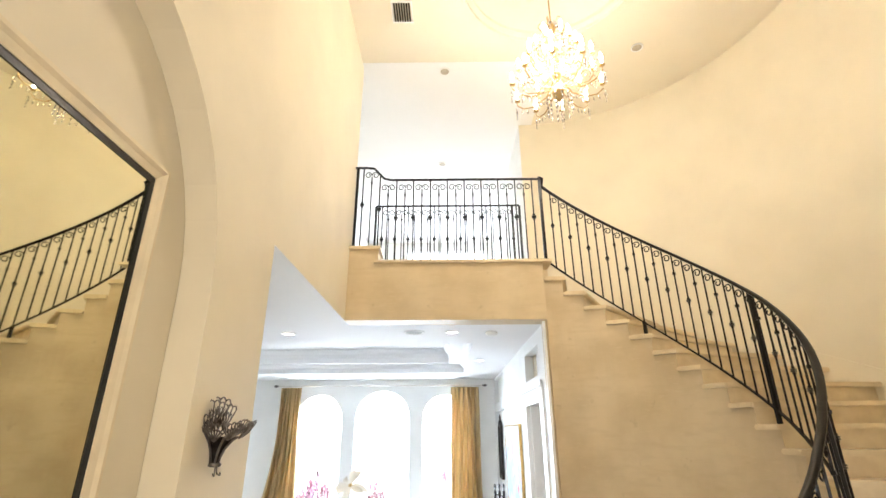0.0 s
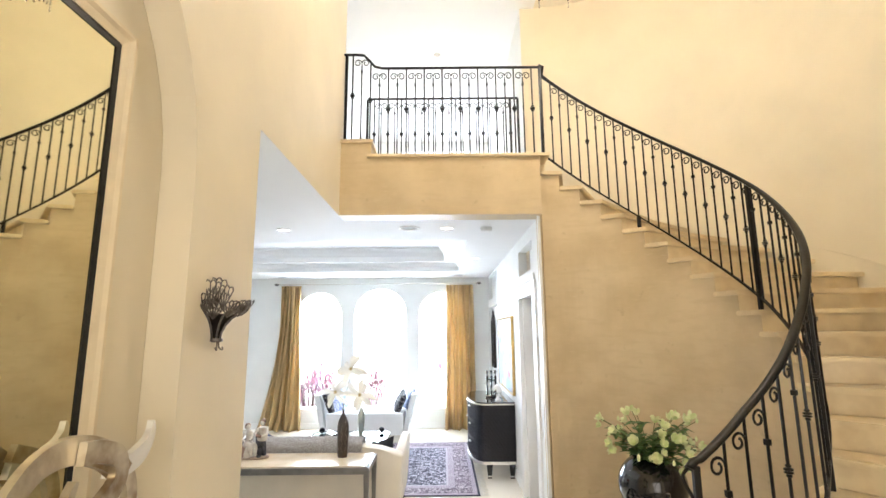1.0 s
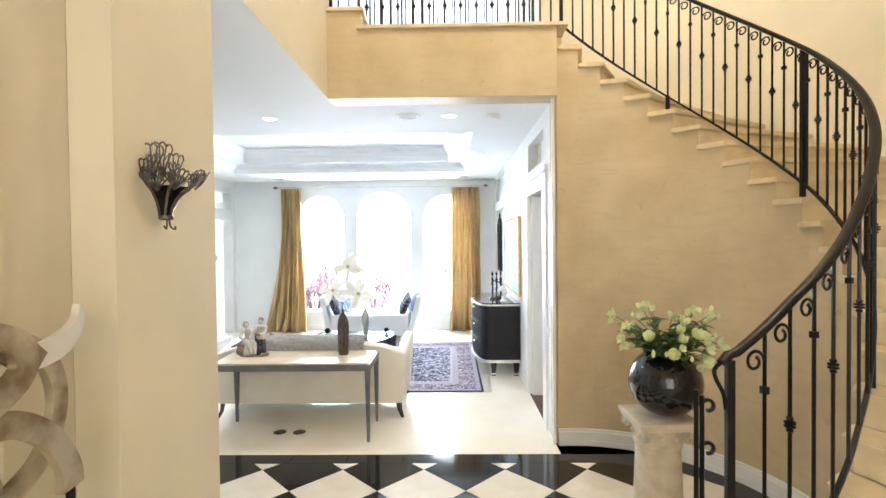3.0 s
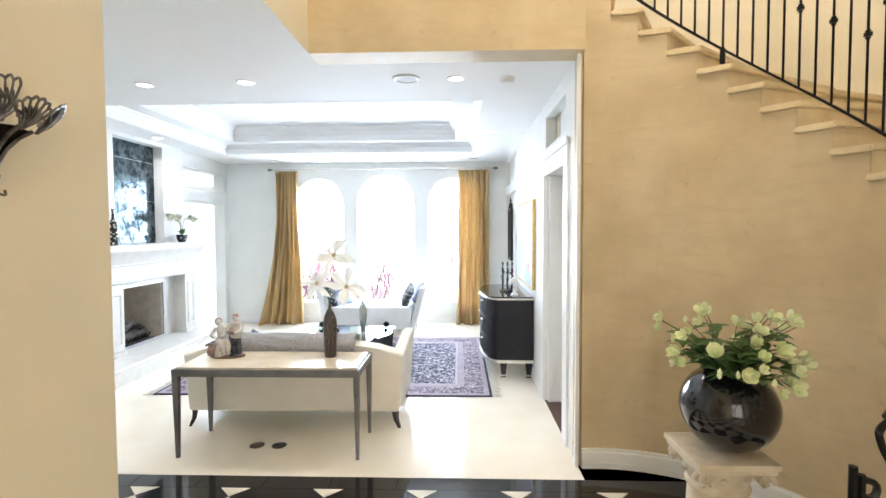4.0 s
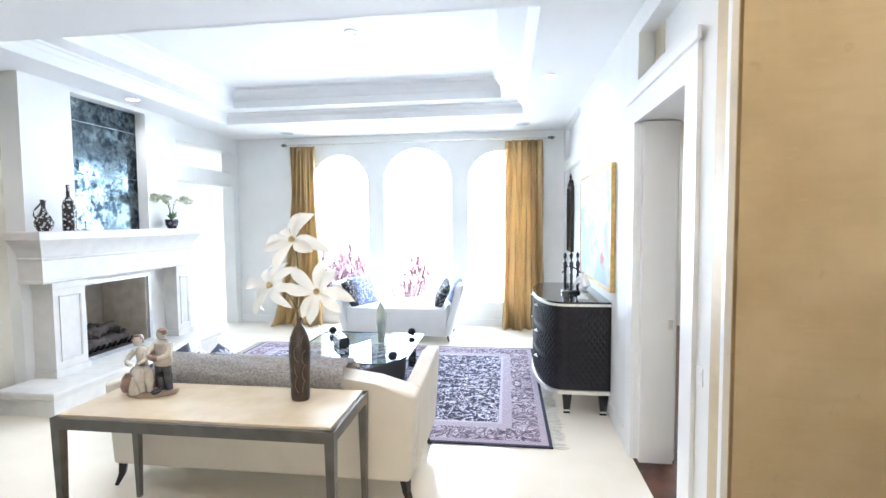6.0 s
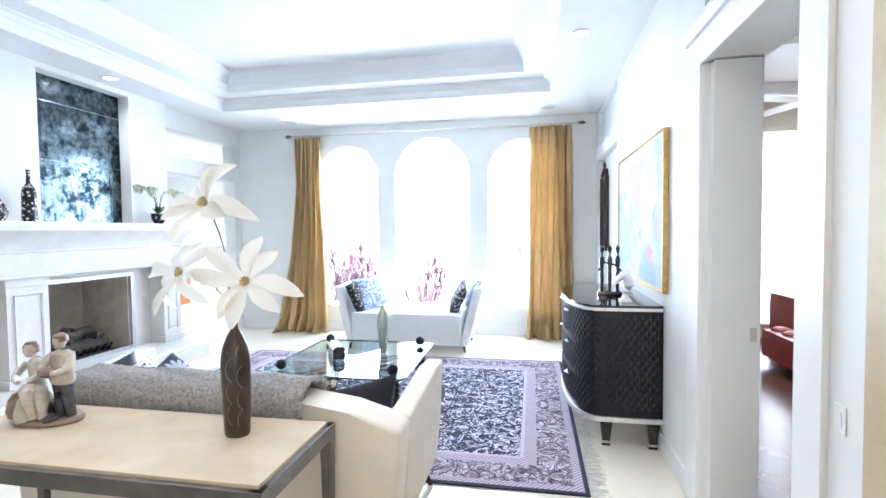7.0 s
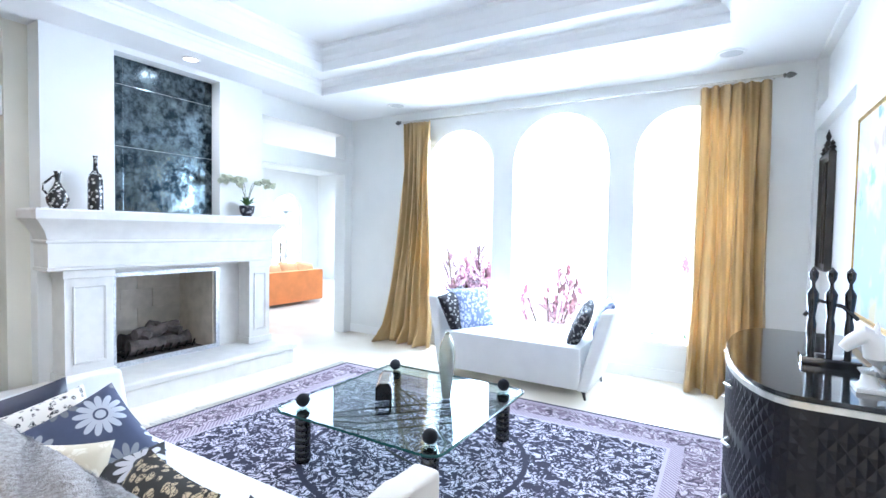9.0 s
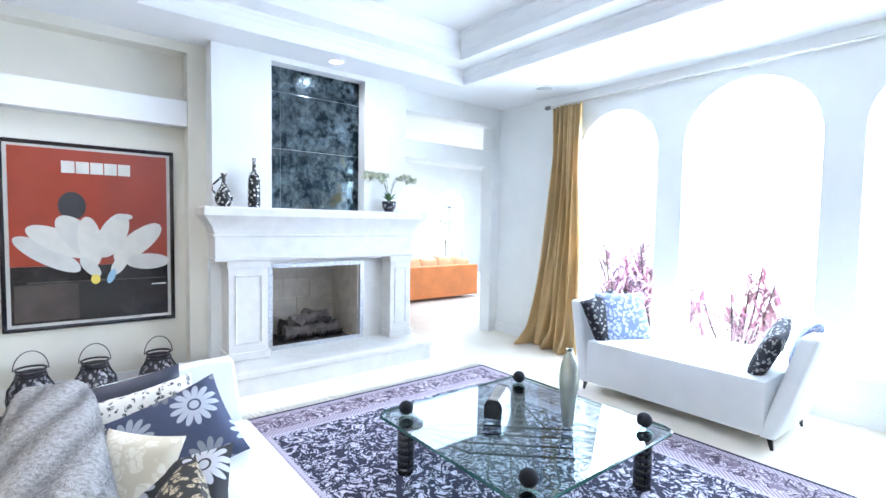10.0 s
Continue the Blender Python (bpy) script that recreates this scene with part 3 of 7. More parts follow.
def scroll(bm, x, z, size, side, n=14):
    """A small C-scroll in the local xz plane that leaves the bar at (x, z) and curls in."""
    pts = []
    for i in range(n + 1):
        f = i / n
        a = math.pi * (1.0 - 2.35 * f)
        r = size * (1 - 0.62 * f)
        pts.append((x + side * (size + r * math.cos(a)), 0, z + size * 0.35 + r * math.sin(a)))
    sweep(bm, pts, [0.006] * n + [0.008], 5, up=(0, 1, 0))


def baluster_mesh(kind, h):
    bm = bmesh.new()
    if kind in ("side_collar", "side_knuckle"):
        sweep(bm, [(0, 0, 0), (0, 0, h - 0.005)], 0.0078, 6)
        scroll(bm, 0, h - 0.115, 0.04, -1)
        if kind == "side_collar":
            box(bm, -0.0125, 0.0125, -0.0125, 0.0125, h - 0.21, h - 0.185, 0.003)
        else:
            z = h * 0.55
            for dz, rr in ((-0.021, 0.0135), (-0.0065, 0.0215), (0.0065, 0.0215), (0.021, 0.0135)):
                lathe(bm, [(0.008, z + dz - 0.007), (rr, z + dz - 0.003), (rr, z + dz + 0.003), (0.008, z + dz + 0.007)], 10)
    elif kind == "scroll":
        top = h - 0.10
        sweep(bm, [(0, 0, 0), (0, 0, top)], 0.0075, 6)
        box(bm, -0.012, 0.012, -0.012, 0.012, top - 0.09, top - 0.065, 0.003)
        for s in (-1, 1):
            scroll(bm, 0, top, 0.042, s)
    else:
        sweep(bm, [(0, 0, 0), (0, 0, h)], 0.0085, 6)
        z = h * (0.52 if kind == "knuckle" else 0.72)
        if kind == "knuckle":
            lathe(bm, [(0.008, z - 0.035), (0.018, z - 0.026), (0.012, z - 0.018), (0.027, z - 0.008), (0.027, z + 0.008), (0.012, z + 0.018), (0.018, z + 0.026), (0.008, z + 0.035)], 10)
    return mesh_of("baluster", bm, M_iron, True)


def place(name, mesh, parent, m):
    o = new(name, mesh)
    o.parent = parent
    o.matrix_basis = world_of(parent).inverted() @ m
    return o


def nose(a):
    return RISE * (23 + (a - 95) / STEP)


def rail_height(a):
    return nose(a) + 1.02 + 0.20 * max(0.0, min(1.0, (-30 - a) / 62)) ** 1.3


RR = RI + 0.03
rail = base("stair_railing", "black wrought-iron stair railing with scrolls and knuckles", "railing", *ring(-90, RR), 0.0)
bm = bmesh.new()
path = [ring(a, RR, rail_height(a)) for a in np.arange(-91, 92.1, 3.0)]
path = [ring(-93.5, RR + 0.01, rail_height(-91) - 0.035), ring(-92.3, RR, rail_height(-91) - 0.008)] + path
path += [Vector((1.40, BY + 0.06, TOP + 1.03)), Vector((1.36, BY + 0.05, TOP + 1.04))]
sweep(bm, path, 0.025, 10, flat=0.62)
part("handrail", bm, M_iron, rail, "", True)
bm = bmesh.new()
sweep(bm, [ring(a, RR, nose(a) + 0.085) for a in np.arange(-91, 93.1, 3.0)], 0.015, 4, flat=0.7)
part("bottom_rail", bm, M_iron, rail)
for a in (-92, -40, 9.0, 92.5):
    bm = bmesh.new()
    p = ring(a, RR)
    box(bm, -0.0145, 0.0145, -0.0145, 0.0145, (TOP if a > 90 else math.floor(nose(a) / RISE + 0.02) * RISE), rail_height(a) - 0.01, 0.004, Matrix.Translation((p.x, p.y, 0)) @ pose(0, 0, 0, 0, 0, a))
    part("post", bm, M_iron, rail)
bm = bmesh.new()
p = ring(53.5, RR)
box(bm, -0.017, 0.017, -0.017, 0.017, 18 * RISE, nose(53.5) + 0.09, 0.003, Matrix.Translation((p.x, p.y, 0)) @ pose(0, 0, 0, 0, 0, 53.5))
part("foot", bm, M_iron, rail)
BAL = {k: baluster_mesh(k, 0.93) for k in ("side_collar", "side_knuckle", "knuckle", "scroll", "plain")}
n = 0
# wider spacing along the lowest steps
for a in [-85.2, -79.1, -73.1, -67.1, -60.6, -54.1, -48.0, -44.0] + list(np.arange(-38.4, 91, 3.83)):
    if min(abs(a - q) for q in (-92, -40, 9.0, 92.5)) > 1.2:
        p = ring(a, RR, nose(a) + 0.09)
        h = rail_height(a) - 0.012 - p.z
        place("baluster", BAL["side_knuckle" if n % 2 else "side_collar"], rail, Matrix.Translation(p) @ pose(0, 0, 0, 0, 0, a + 90) @ Matrix.Diagonal((1, 1, h / 0.93, 1)))
    n += 1
# the lower end of the railing curls down beside the newel
bm = bmesh.new()
q = ring(-94, RR)
sweep(bm, smooth_path([ring(-93.4, RR, 1.452), ring(-94.6, RR, 1.425), ring(-94.3, RR, 1.385), ring(-93.1, RR, 1.33), ring(-92.7, RR, 1.27)], 4), 0.0085, 6)
part("end_scroll", bm, M_iron, rail)
for z in (1.285, 1.12):
    bm = bmesh.new()
    sweep(bm, [(q.x - 0.044 + (0.030 - 0.0015 * t) * math.cos(3.1 - t * 0.5), q.y - 0.01, z + (0.030 - 0.0015 * t) * math.sin(3.1 - t * 0.5)) for t in range(11)], 0.008, 6, up=(0, 1, 0))
    part("end_scroll", bm, M_iron, rail)
for dx, zt in ((-0.078, 1.335), (-0.105, 1.36)):
    bm = bmesh.new()
    sweep(bm, [(q.x + dx, q.y + dx * 0.4, 0.0), (q.x + dx, q.y + dx * 0.4, zt)], 0.0095, 6)
    lathe(bm, [(0.008, 0.45), (0.02, 0.47), (0.026, 0.5), (0.02, 0.53), (0.008, 0.55)], 10, Matrix.Translation((q.x + dx, q.y + dx * 0.4, 0)))
    part("end_bar", bm, M_iron, rail)


def straight_rail(name, label, x0, x1, y, z0, h, step, bumped):
    r = base(name, label, "railing", (x0 + x1) / 2, y, z0)
    bm = bmesh.new()
    pts = [(x1, y, z0 + h)]
    if bumped:
        pts += [(-0.36, y, z0 + h), (-0.44, y, z0 + h + 0.02), (-0.5, y, z0 + h + 0.09), (-0.56, y, z0 + h + 0.155), (-0.64, y, z0 + h + 0.165)]
    pts += [(x0, y, z0 + h + (0.165 if bumped else 0))]
    sweep(bm, pts, 0.021, 8, flat=0.6)
    part("handrail", bm, M_iron, r, "", True)
    bm = bmesh.new()
    sweep(bm, [(x0 if not bumped else -0.46, y, z0 + 0.02), (x1, y, z0 + 0.02)], 0.012, 4)
    part("bottom_rail", bm, M_iron, r)
    for px in ((x0 + 0.03, x1 - 0.03) if bumped else (x0, x1 - 0.1, x1)):
        bm = bmesh.new()
        lo = z0 + (0.165 if bumped and px < -0.46 else 0)
        box(bm, px - 0.015, px + 0.015, y - 0.015, y + 0.015, lo, z0 + h + (0.165 if bumped and px < -0.5 else 0) - 0.01, 0.003)
        part("post", bm, M_iron, r)
    n = 0
    for px in np.arange(x0 + step, x1 - step * 0.4, step):
        lift = 0.165 if bumped and px < -0.47 else 0
        hh = h - 0.03 + (0.165 if bumped and px < -0.54 else 0.06 if bumped and px < -0.44 else 0) - lift
        place("baluster", BAL["scroll" if n % 2 else "knuckle"], r, Matrix.Translation((px, y, z0 + 0.02 + lift)) @ Matrix.Diagonal((1, 1, hh / 0.93, 1)))
        n += 1


straight_rail("balcony_railing", "black wrought-iron balcony railing stepping up at the wall", -0.78, 1.40, BY + 0.05, TOP, 1.02, 0.098, True)
straight_rail("hall_railing", "black wrought-iron railing across the upper hall", -0.67, 1.28, 5.69, TOP + 0.13, 1.02, 0.088, False)

# ---------- foyer things ----------
def frame_part(bm, y0, y1, z0, z1, x, w, d, prof=((0, 0), (0, 1), (0.25, 1), (0.5, 0.7), (1, 0.5), (1, 0))):
    """A mitred picture frame in the plane x, facing +x for a positive depth d, growing inward by w."""
    rows = []
    for u, v in prof:
        rows.append([bm.verts.new(p) for p in ((x + d * v, y0 + w * u, z0 + w * u), (x + d * v, y1 - w * u, z0 + w * u), (x + d * v, y1 - w * u, z1 - w * u), (x + d * v, y0 + w * u, z1 - w * u))])
    for a, b in zip(rows, rows[1:]):
        for i in range(4):
            bm.faces.new((a[i], a[(i + 1) % 4], b[(i + 1) % 4], b[i]))


mir = base("wall_mirror", "large wall mirror with cream moulding and black inner edge", "mirror", FX - 0.15, 0.85, 1.2)
bm = bmesh.new()
frame_part(bm, 0.024, 1.585, 1.164, 3.20, FX - 0.151, 0.06, 0.032)
part("frame", bm, mat("cream_moulding_paint", (0.76, 0.67, 0.50), 0.5, 0.0, var=0.04, scale=12, bump=0.05), mir, "cream painted moulding")
bm = bmesh.new()
frame_part(bm, 0.082, 1.527, 1.222, 3.142, FX - 0.151, 0.028, 0.012, ((0, 0), (0, 1), (1, 1), (1, 0)))
part("inner_frame", bm, M_iron, mir, "black inner edge")
bm = bmesh.new()
box(bm, FX - 0.150, FX - 0.143, 0.11, 1.50, 1.25, 3.115)
part("glass", bm, M_olive_mirror, mir)

# scrolled metal sculpture in front of the mirror
M_scroll = mat("burnished_gold_silver", (0.66, 0.60, 0.48), 0.32, 0.7, var=0.25, scale=9, col2=(0.24, 0.15, 0.07), bump=0.05, bscale=50)
sculpt = base("scroll_sculpture", "burnished gold and silver scrolled metal sculpture by the mirror", "sculpture", -0.7, 1.3, 0.0)


def ribbon(bm, pts, widths, x, thick=0.012):
    """A flat curling strip in the plane x with tapering width."""
    k = len(pts)
    rows = []
    for i in range(k):
        a, b = Vector(pts[max(i - 1, 0)]), Vector(pts[min(i + 1, k - 1)])
        d = (b - a).normalized()
        nrm = Vector((-d.y, d.x)) * widths[i] / 2
        c = Vector(pts[i])
        rows.append([bm.verts.new((x + s * thick, q.x, q.y)) for s, q in ((-1, c - nrm), (-1, c + nrm), (1, c + nrm), (1, c - nrm))])
    for a, b in zip(rows, rows[1:]):
        for i in range(4):
            bm.faces.new((a[i], a[(i + 1) % 4], b[(i + 1) % 4], b[i]))
    bm.faces.new(rows[0][::-1])
    bm.faces.new(rows[-1])


# points are (along the wall, height)
SX = -0.74
curl = smooth_path([(1.50, 1.62), (1.40, 1.70), (1.27, 1.745), (1.15, 1.73), (1.07, 1.65), (1.06, 1.56), (1.12, 1.505), (1.24, 1.50), (1.40, 1.50), (1.52, 1.43), (1.59, 1.32), (1.60, 1.25)])
bm = bmesh.new()
ribbon(bm, curl, [0.070 + 0.010 * math.sin(i * 0.12) for i in range(len(curl))], SX)
part("large_curl", bm, M_scroll, sculpt, "", True)
curl = smooth_path([(1.25, 1.67), (1.225, 1.60), (1.26, 1.555), (1.35, 1.565), (1.43, 1.62), (1.42, 1.69), (1.34, 1.725), (1.27, 1.735)])
bm = bmesh.new()
ribbon(bm, curl, [0.012 + 0.05 * min(1, i / 18) for i in range(len(curl))], SX + 0.026)
part("inner_curl", bm, M_scroll, sculpt, "", True)
curl = smooth_path([(1.672, 1.755), (1.672, 1.715), (1.645, 1.675), (1.59, 1.645), (1.52, 1.635), (1.46, 1.65)])
bm = bmesh.new()
ribbon(bm, curl, [0.006 + 0.058 * min(1, i / 26) for i in range(len(curl))], SX - 0.026)
part("horn", bm, mat("silver_leaf_horn", (0.86, 0.85, 0.82), 0.38, 0.35, var=0.06, scale=8), sculpt, "silver pointed horn", True)
curl = smooth_path([(1.44, 1.70), (1.55, 1.65), (1.615, 1.55), (1.61, 1.43), (1.54, 1.33), (1.40, 1.26), (1.28, 1.15), (1.20, 1.0), (1.15, 0.6)])
bm = bmesh.new()
ribbon(bm, curl, [0.052] * len(curl), SX - 0.05)
part("back_curl", bm, M_scroll, sculpt, "", True)
curl = smooth_path([(1.31, 1.32), (1.35, 1.37), (1.32, 1.40), (1.28, 1.37), (1.28, 1.28), (1.22, 1.15)])
bm = bmesh.new()
ribbon(bm, curl, [0.035] * len(curl), SX + 0.02)
part("small_curl", bm, M_scroll, sculpt, "", True)
curl = smooth_path([(1.02, 1.2), (1.05, 1.36), (1.13, 1.44), (1.22, 1.40), (1.25, 1.28), (1.22, 1.1), (1.18, 0.8), (1.15, 0.5)])
bm = bmesh.new()
ribbon(bm, curl, [0.07] * len(curl), SX + 0.06)
part("lower_curl", bm, mat("dark_bronze", (0.2, 0.15, 0.1), 0.35, 0.8, var=0.2, scale=8), sculpt, "dark bronze lower curl", True)
bm = bmesh.new()
box(bm, SX - 0.16, SX + 0.16, 0.7, 1.6, 0.0, 0.05, 0.01)
sweep(bm, [(SX, 1.14, 0.04), (SX, 1.14, 0.6)], 0.03, 8)
sweep(bm, [(SX, 1.6, 0.04), (SX, 1.6, 1.27)], 0.012, 8)
part("stand", bm, M_iron, sculpt)

# wall sconce of openwork petals
sc = base("wall_sconce", "dark pewter openwork wall sconce shaped like petals", "sconce", FX, 2.10, 2.07)
M_pewter = mat("dark_pewter", (0.20, 0.18, 0.165), 0.32, 0.85, var=0.3, scale=30, bump=0.15, bscale=120)
M_darkcup = mat("blackened_pewter", (0.03, 0.022, 0.02), 0.45, 0.5, var=0.3, scale=40)


def shell(phi, r, z, length, lean, n=7, spread=0.95):
    """A palmette: ribs fanned from one foot, their ends joined by scallops."""
    bm = bmesh.new()
    out = Vector((math.cos(phi), math.sin(phi), 0))
    side = Vector((-math.sin(phi), math.cos(phi), 0))
    up = (Vector((0, 0, 1)) + out * lean).normalized()
    foot = Vector((FX + 0.018, 2.10, z)) + out * r
    tips = []
    for k in range(n):
        a = spread * (2 * k / (n - 1) - 1)
        L = length * (0.72 + 0.28 * math.cos(a * 1.1))
        tip = foot + up * L * math.cos(a * 0.8) + side * L * math.sin(a * 0.8) * 0.9
        tips.append(tip)
        sweep(bm, [foot, foot * 0.5 + tip * 0.5 + out * 0.006, tip], [0.0042, 0.0036, 0.0026], 5)
    for a, b in zip(tips, tips[1:]):
        mid = (a + b) / 2 + ((a + b) / 2 - foot).normalized() * (b - a).length * 0.5
        sweep(bm, smooth_path([a, mid, b], 4), 0.0034, 5, up=(1, 0.2, 0))
        low = foot + ((a + b) / 2 - foot) * 0.62
        sweep(bm, smooth_path([foot + (a - foot) * 0.55, low + ((a + b) / 2 - foot) * 0.16, foot + (b - foot) * 0.55], 3), 0.0024, 4, up=(1, 0.2, 0))
    part("shell", bm, M_pewter, sc, "", True)


# taller shells against the wall, lower ones round the front
for dy, z, L in ((-0.10, 2.145, 0.085), (-0.055, 2.17, 0.12), (0.0, 2.18, 0.125), (0.055, 2.17, 0.11)):
    shell(1.5708 if dy > 0 else -1.5708, abs(dy), z, L, 0.15, 5, 0.6)
for k in range(5):
    shell(-1.25 + 0.62 * k, 0.085 + 0.008 * k, 2.125 + 0.006 * k, 0.082, 0.75)
# the fluted cup below them, open towards the wall
bm = bmesh.new()
prev = None
for k in range(13):
    phi = -1.5708 + math.pi * k / 12
    row = []
    for r0, z in ((0.022, 2.03), (0.027, 2.06), (0.042, 2.095), (0.066, 2.125), (0.092, 2.145)):
        r1 = r0 * (1.0 if k % 3 == 0 else 0.88)
        row.append(bm.verts.new((FX + 0.018 + r1 * math.cos(phi), 2.10 + r1 * math.sin(phi), z)))
    if prev:
        for q in range(4):
            bm.faces.new((prev[q], row[q], row[q + 1], prev[q + 1]))
    prev = row
bmesh.ops.solidify(bm, geom=bm.faces[:], thickness=0.003)
part("cup", bm, M_darkcup, sc, "", True)
for k in range(5):
    phi = -1.5708 + math.pi * k / 4
    bm = bmesh.new()
    sweep(bm, [(FX + 0.018 + rr * math.cos(phi), 2.10 + rr * math.sin(phi), z) for rr, z in ((0.024, 2.03), (0.030, 2.06), (0.046, 2.095), (0.070, 2.125), (0.097, 2.145))], 0.0048, 6)
    part("rib", bm, M_pewter, sc, "", True)
bm = bmesh.new()
lathe(bm, [(0.020, 2.02), (0.027, 2.024), (0.027, 2.034), (0.020, 2.038)], 16, Matrix.Translation((FX + 0.028, 2.10, 0)))
for s in (-1, 1):
    sweep(bm, smooth_path([(FX + 0.035, 2.10 + s * 0.008, 2.022), (FX + 0.037, 2.10 + s * 0.012, 1.995), (FX + 0.045, 2.10 + s * 0.03, 1.985), (FX + 0.04, 2.10 + s * 0.036, 1.997)], 4), 0.0035, 5)
part("bracket", bm, M_pewter, sc)

# pedestal, vase and bouquet
PX, PY = 1.72, 3.51
ped = base("pedestal", "weathered cream stone pedestal with carved capital", "pedestal", PX, PY, 0)
M_pedestal = mat("weathered_stone", (0.72, 0.64, 0.50), 0.6, var=0.12, scale=9, bump=0.25, bscale=50, col2=(0.55, 0.46, 0.33))
RP = pose(PX, PY, 0, 0, 0, 1)
bm = bmesh.new()
box(bm, -0.19, 0.19, -0.19, 0.19, 0, 0.06, 0.006, RP)
lathe(bm, [(0.18, 0.06), (0.185, 0.08), (0.17, 0.1), (0.158, 0.12)], 28, RP)
part("plinth", bm, M_pedestal, ped)
bm = bmesh.new()
lathe(bm, [(0.158, 0.12), (0.152, 0.3), (0.142, 0.54), (0.154, 0.555), (0.154, 0.57), (0.142, 0.585)], 32, RP)
part("shaft", bm, M_pedestal, ped, "", True)
bm = bmesh.new()
lathe(bm, [(0.142, 0.585), (0.156, 0.62), (0.164, 0.65), (0.16, 0.69)], 32, RP)
for ix in (-1, 1):
    for iy in (-1, 1):
        for s in range(2):
            cy = 0.115
            m = RP @ Matrix.Translation((ix * 0.15, iy * 0.15, 0.645)) @ pose(0, 0, 0, 90, 0, 45 * ix * iy + 90 * s)
            sweep(bm, [m @ Vector(((0.046 - 0.0038 * t) * math.cos(t * 0.7), (0.046 - 0.0038 * t) * math.sin(t * 0.7), 0)) for t in range(11)], 0.0125, 6)
for i in range(10):
    a = 2 * math.pi * i / 10
    lathe(bm, [(0.0, -0.02), (0.016, -0.008), (0.018, 0.006), (0.0, 0.02)], 8, RP @ Matrix.Translation((0.17 * math.cos(a), 0.17 * math.sin(a), 0.645)))
part("capital", bm, M_pedestal, ped, "carved scroll capital", True)
bm = bmesh.new()
box(bm, -0.183, 0.193, -0.183, 0.183, 0.69, 0.715, 0.006, RP)
box(bm, -0.195, 0.205, -0.195, 0.195, 0.715, 0.745, 0.007, RP)
part("top_slab", bm, M_pedestal, ped)

VX, VY = PX + 0.05, PY
bm = bmesh.new()
prof = [(0.0, 0.0), (0.05, 0.0), (0.075, 0.012)]
for i in range(1, 22):
    a = -math.pi / 2 + math.pi * (0.12 + 0.80 * i / 21)
    prof.append((0.234 * math.cos(a), 0.222 + 0.226 * math.sin(a)))
prof += [(0.052, 0.436), (0.045, 0.428), (0.0, 0.39)]
lathe(bm, prof, 48, Matrix.Translation((VX, VY, 0.745)))
tagged(part("round_vase", bm, M_black_lacquer, None, "", True), "glossy black globe vase standing on the pedestal", "vase")

bq = base("bouquet", "cream and pale green lisianthus bouquet in the vase", "flowers", VX, VY, 1.12)
M_petal_cream = mat("cream_petal", (0.84, 0.86, 0.58), 0.5, var=0.12, scale=20, col2=(0.58, 0.70, 0.30))
rnd = random.Random(11)


def blossom(bm, c, d, r):
    """A cupped flower of overlapping petals."""
    d = Vector(d).normalized()
    s = d.cross(Vector((0.3, 0.1, 1))).normalized()
    u = d.cross(s)
    for k in range(2):
        for i in range(5):
            a = 2 * math.pi * (i + 0.5 * k) / 5
            o = s * math.cos(a) + u * math.sin(a)
            side = d.cross(o)
            rr = r * (1 - 0.3 * k)
            prev = None
            for f, w, hgt in ((0.0, 0.15, 0.0), (0.5, 0.75, 0.35), (0.85, 0.8, 0.8), (1.05, 0.35, 1.05)):
                p = c + o * rr * f * (0.75 - 0.15 * k) + d * rr * hgt
                row = [bm.verts.new(p - side * rr * w * 0.5), bm.verts.new(p + side * rr * w * 0.5)]
                if prev:
                    bm.faces.new((prev[0], prev[1], row[1], row[0]))
                prev = row


bl, bb = bmesh.new(), bmesh.new()
for i in range(46):
    a, e = rnd.uniform(0, 6.283), rnd.uniform(0.02, 1.25)
    L = rnd.uniform(0.22, 0.385)
    o = Vector((VX + 0.025 * math.cos(a), VY + 0.025 * math.sin(a), 1.15))
    d = Vector((math.cos(a) * math.cos(e) * 1.05, math.sin(a) * math.cos(e) * 1.05, math.sin(e) * 0.85 + 0.12))
    tip = o + d * L
    mid = o + d * L * 0.5 + Vector((0, 0, 0.04))
    bs = bmesh.new()
    sweep(bs, [o, mid, tip], [0.004, 0.003, 0.002], 5)
    part("stalk", bs, M_stem, bq)
    dd = (tip - mid).normalized() + Vector((0, 0, 0.3))
    if i % 5 not in (1, 3):
        blossom(bb, tip, dd, rnd.uniform(0.034, 0.050))
        part("blossom", bb, M_petal_cream, bq)
        bb = bmesh.new()
        if i % 3 == 0:
            blossom(bb, tip + Vector((rnd.uniform(-0.04, 0.04), rnd.uniform(-0.04, 0.04), -0.045)), dd + Vector((rnd.uniform(-1, 1), rnd.uniform(-1, 1), -0.3)), rnd.uniform(0.028, 0.04))
            part("blossom", bb, M_petal_cream, bq)
            bb = bmesh.new()
    else:
        lathe(bb, [(0.0, -0.018), (0.01, -0.008), (0.011, 0.006), (0.0, 0.024)], 7, Matrix.Translation(tip))
        part("bud", bb, M_petal_cream, bq)
        bb = bmesh.new()
    for k in range(7):
        q = o + (tip - o) * rnd.uniform(0.15, 0.8)
        b2 = rnd.uniform(0, 6.283)
        leaf_blade(bl, q, q + Vector((math.cos(b2), math.sin(b2), rnd.uniform(-0.2, 0.8))) * rnd.uniform(0.06, 0.11), 0.05, 0.2)
part("foliage", bl, M_leaf, bq)
bb.free()

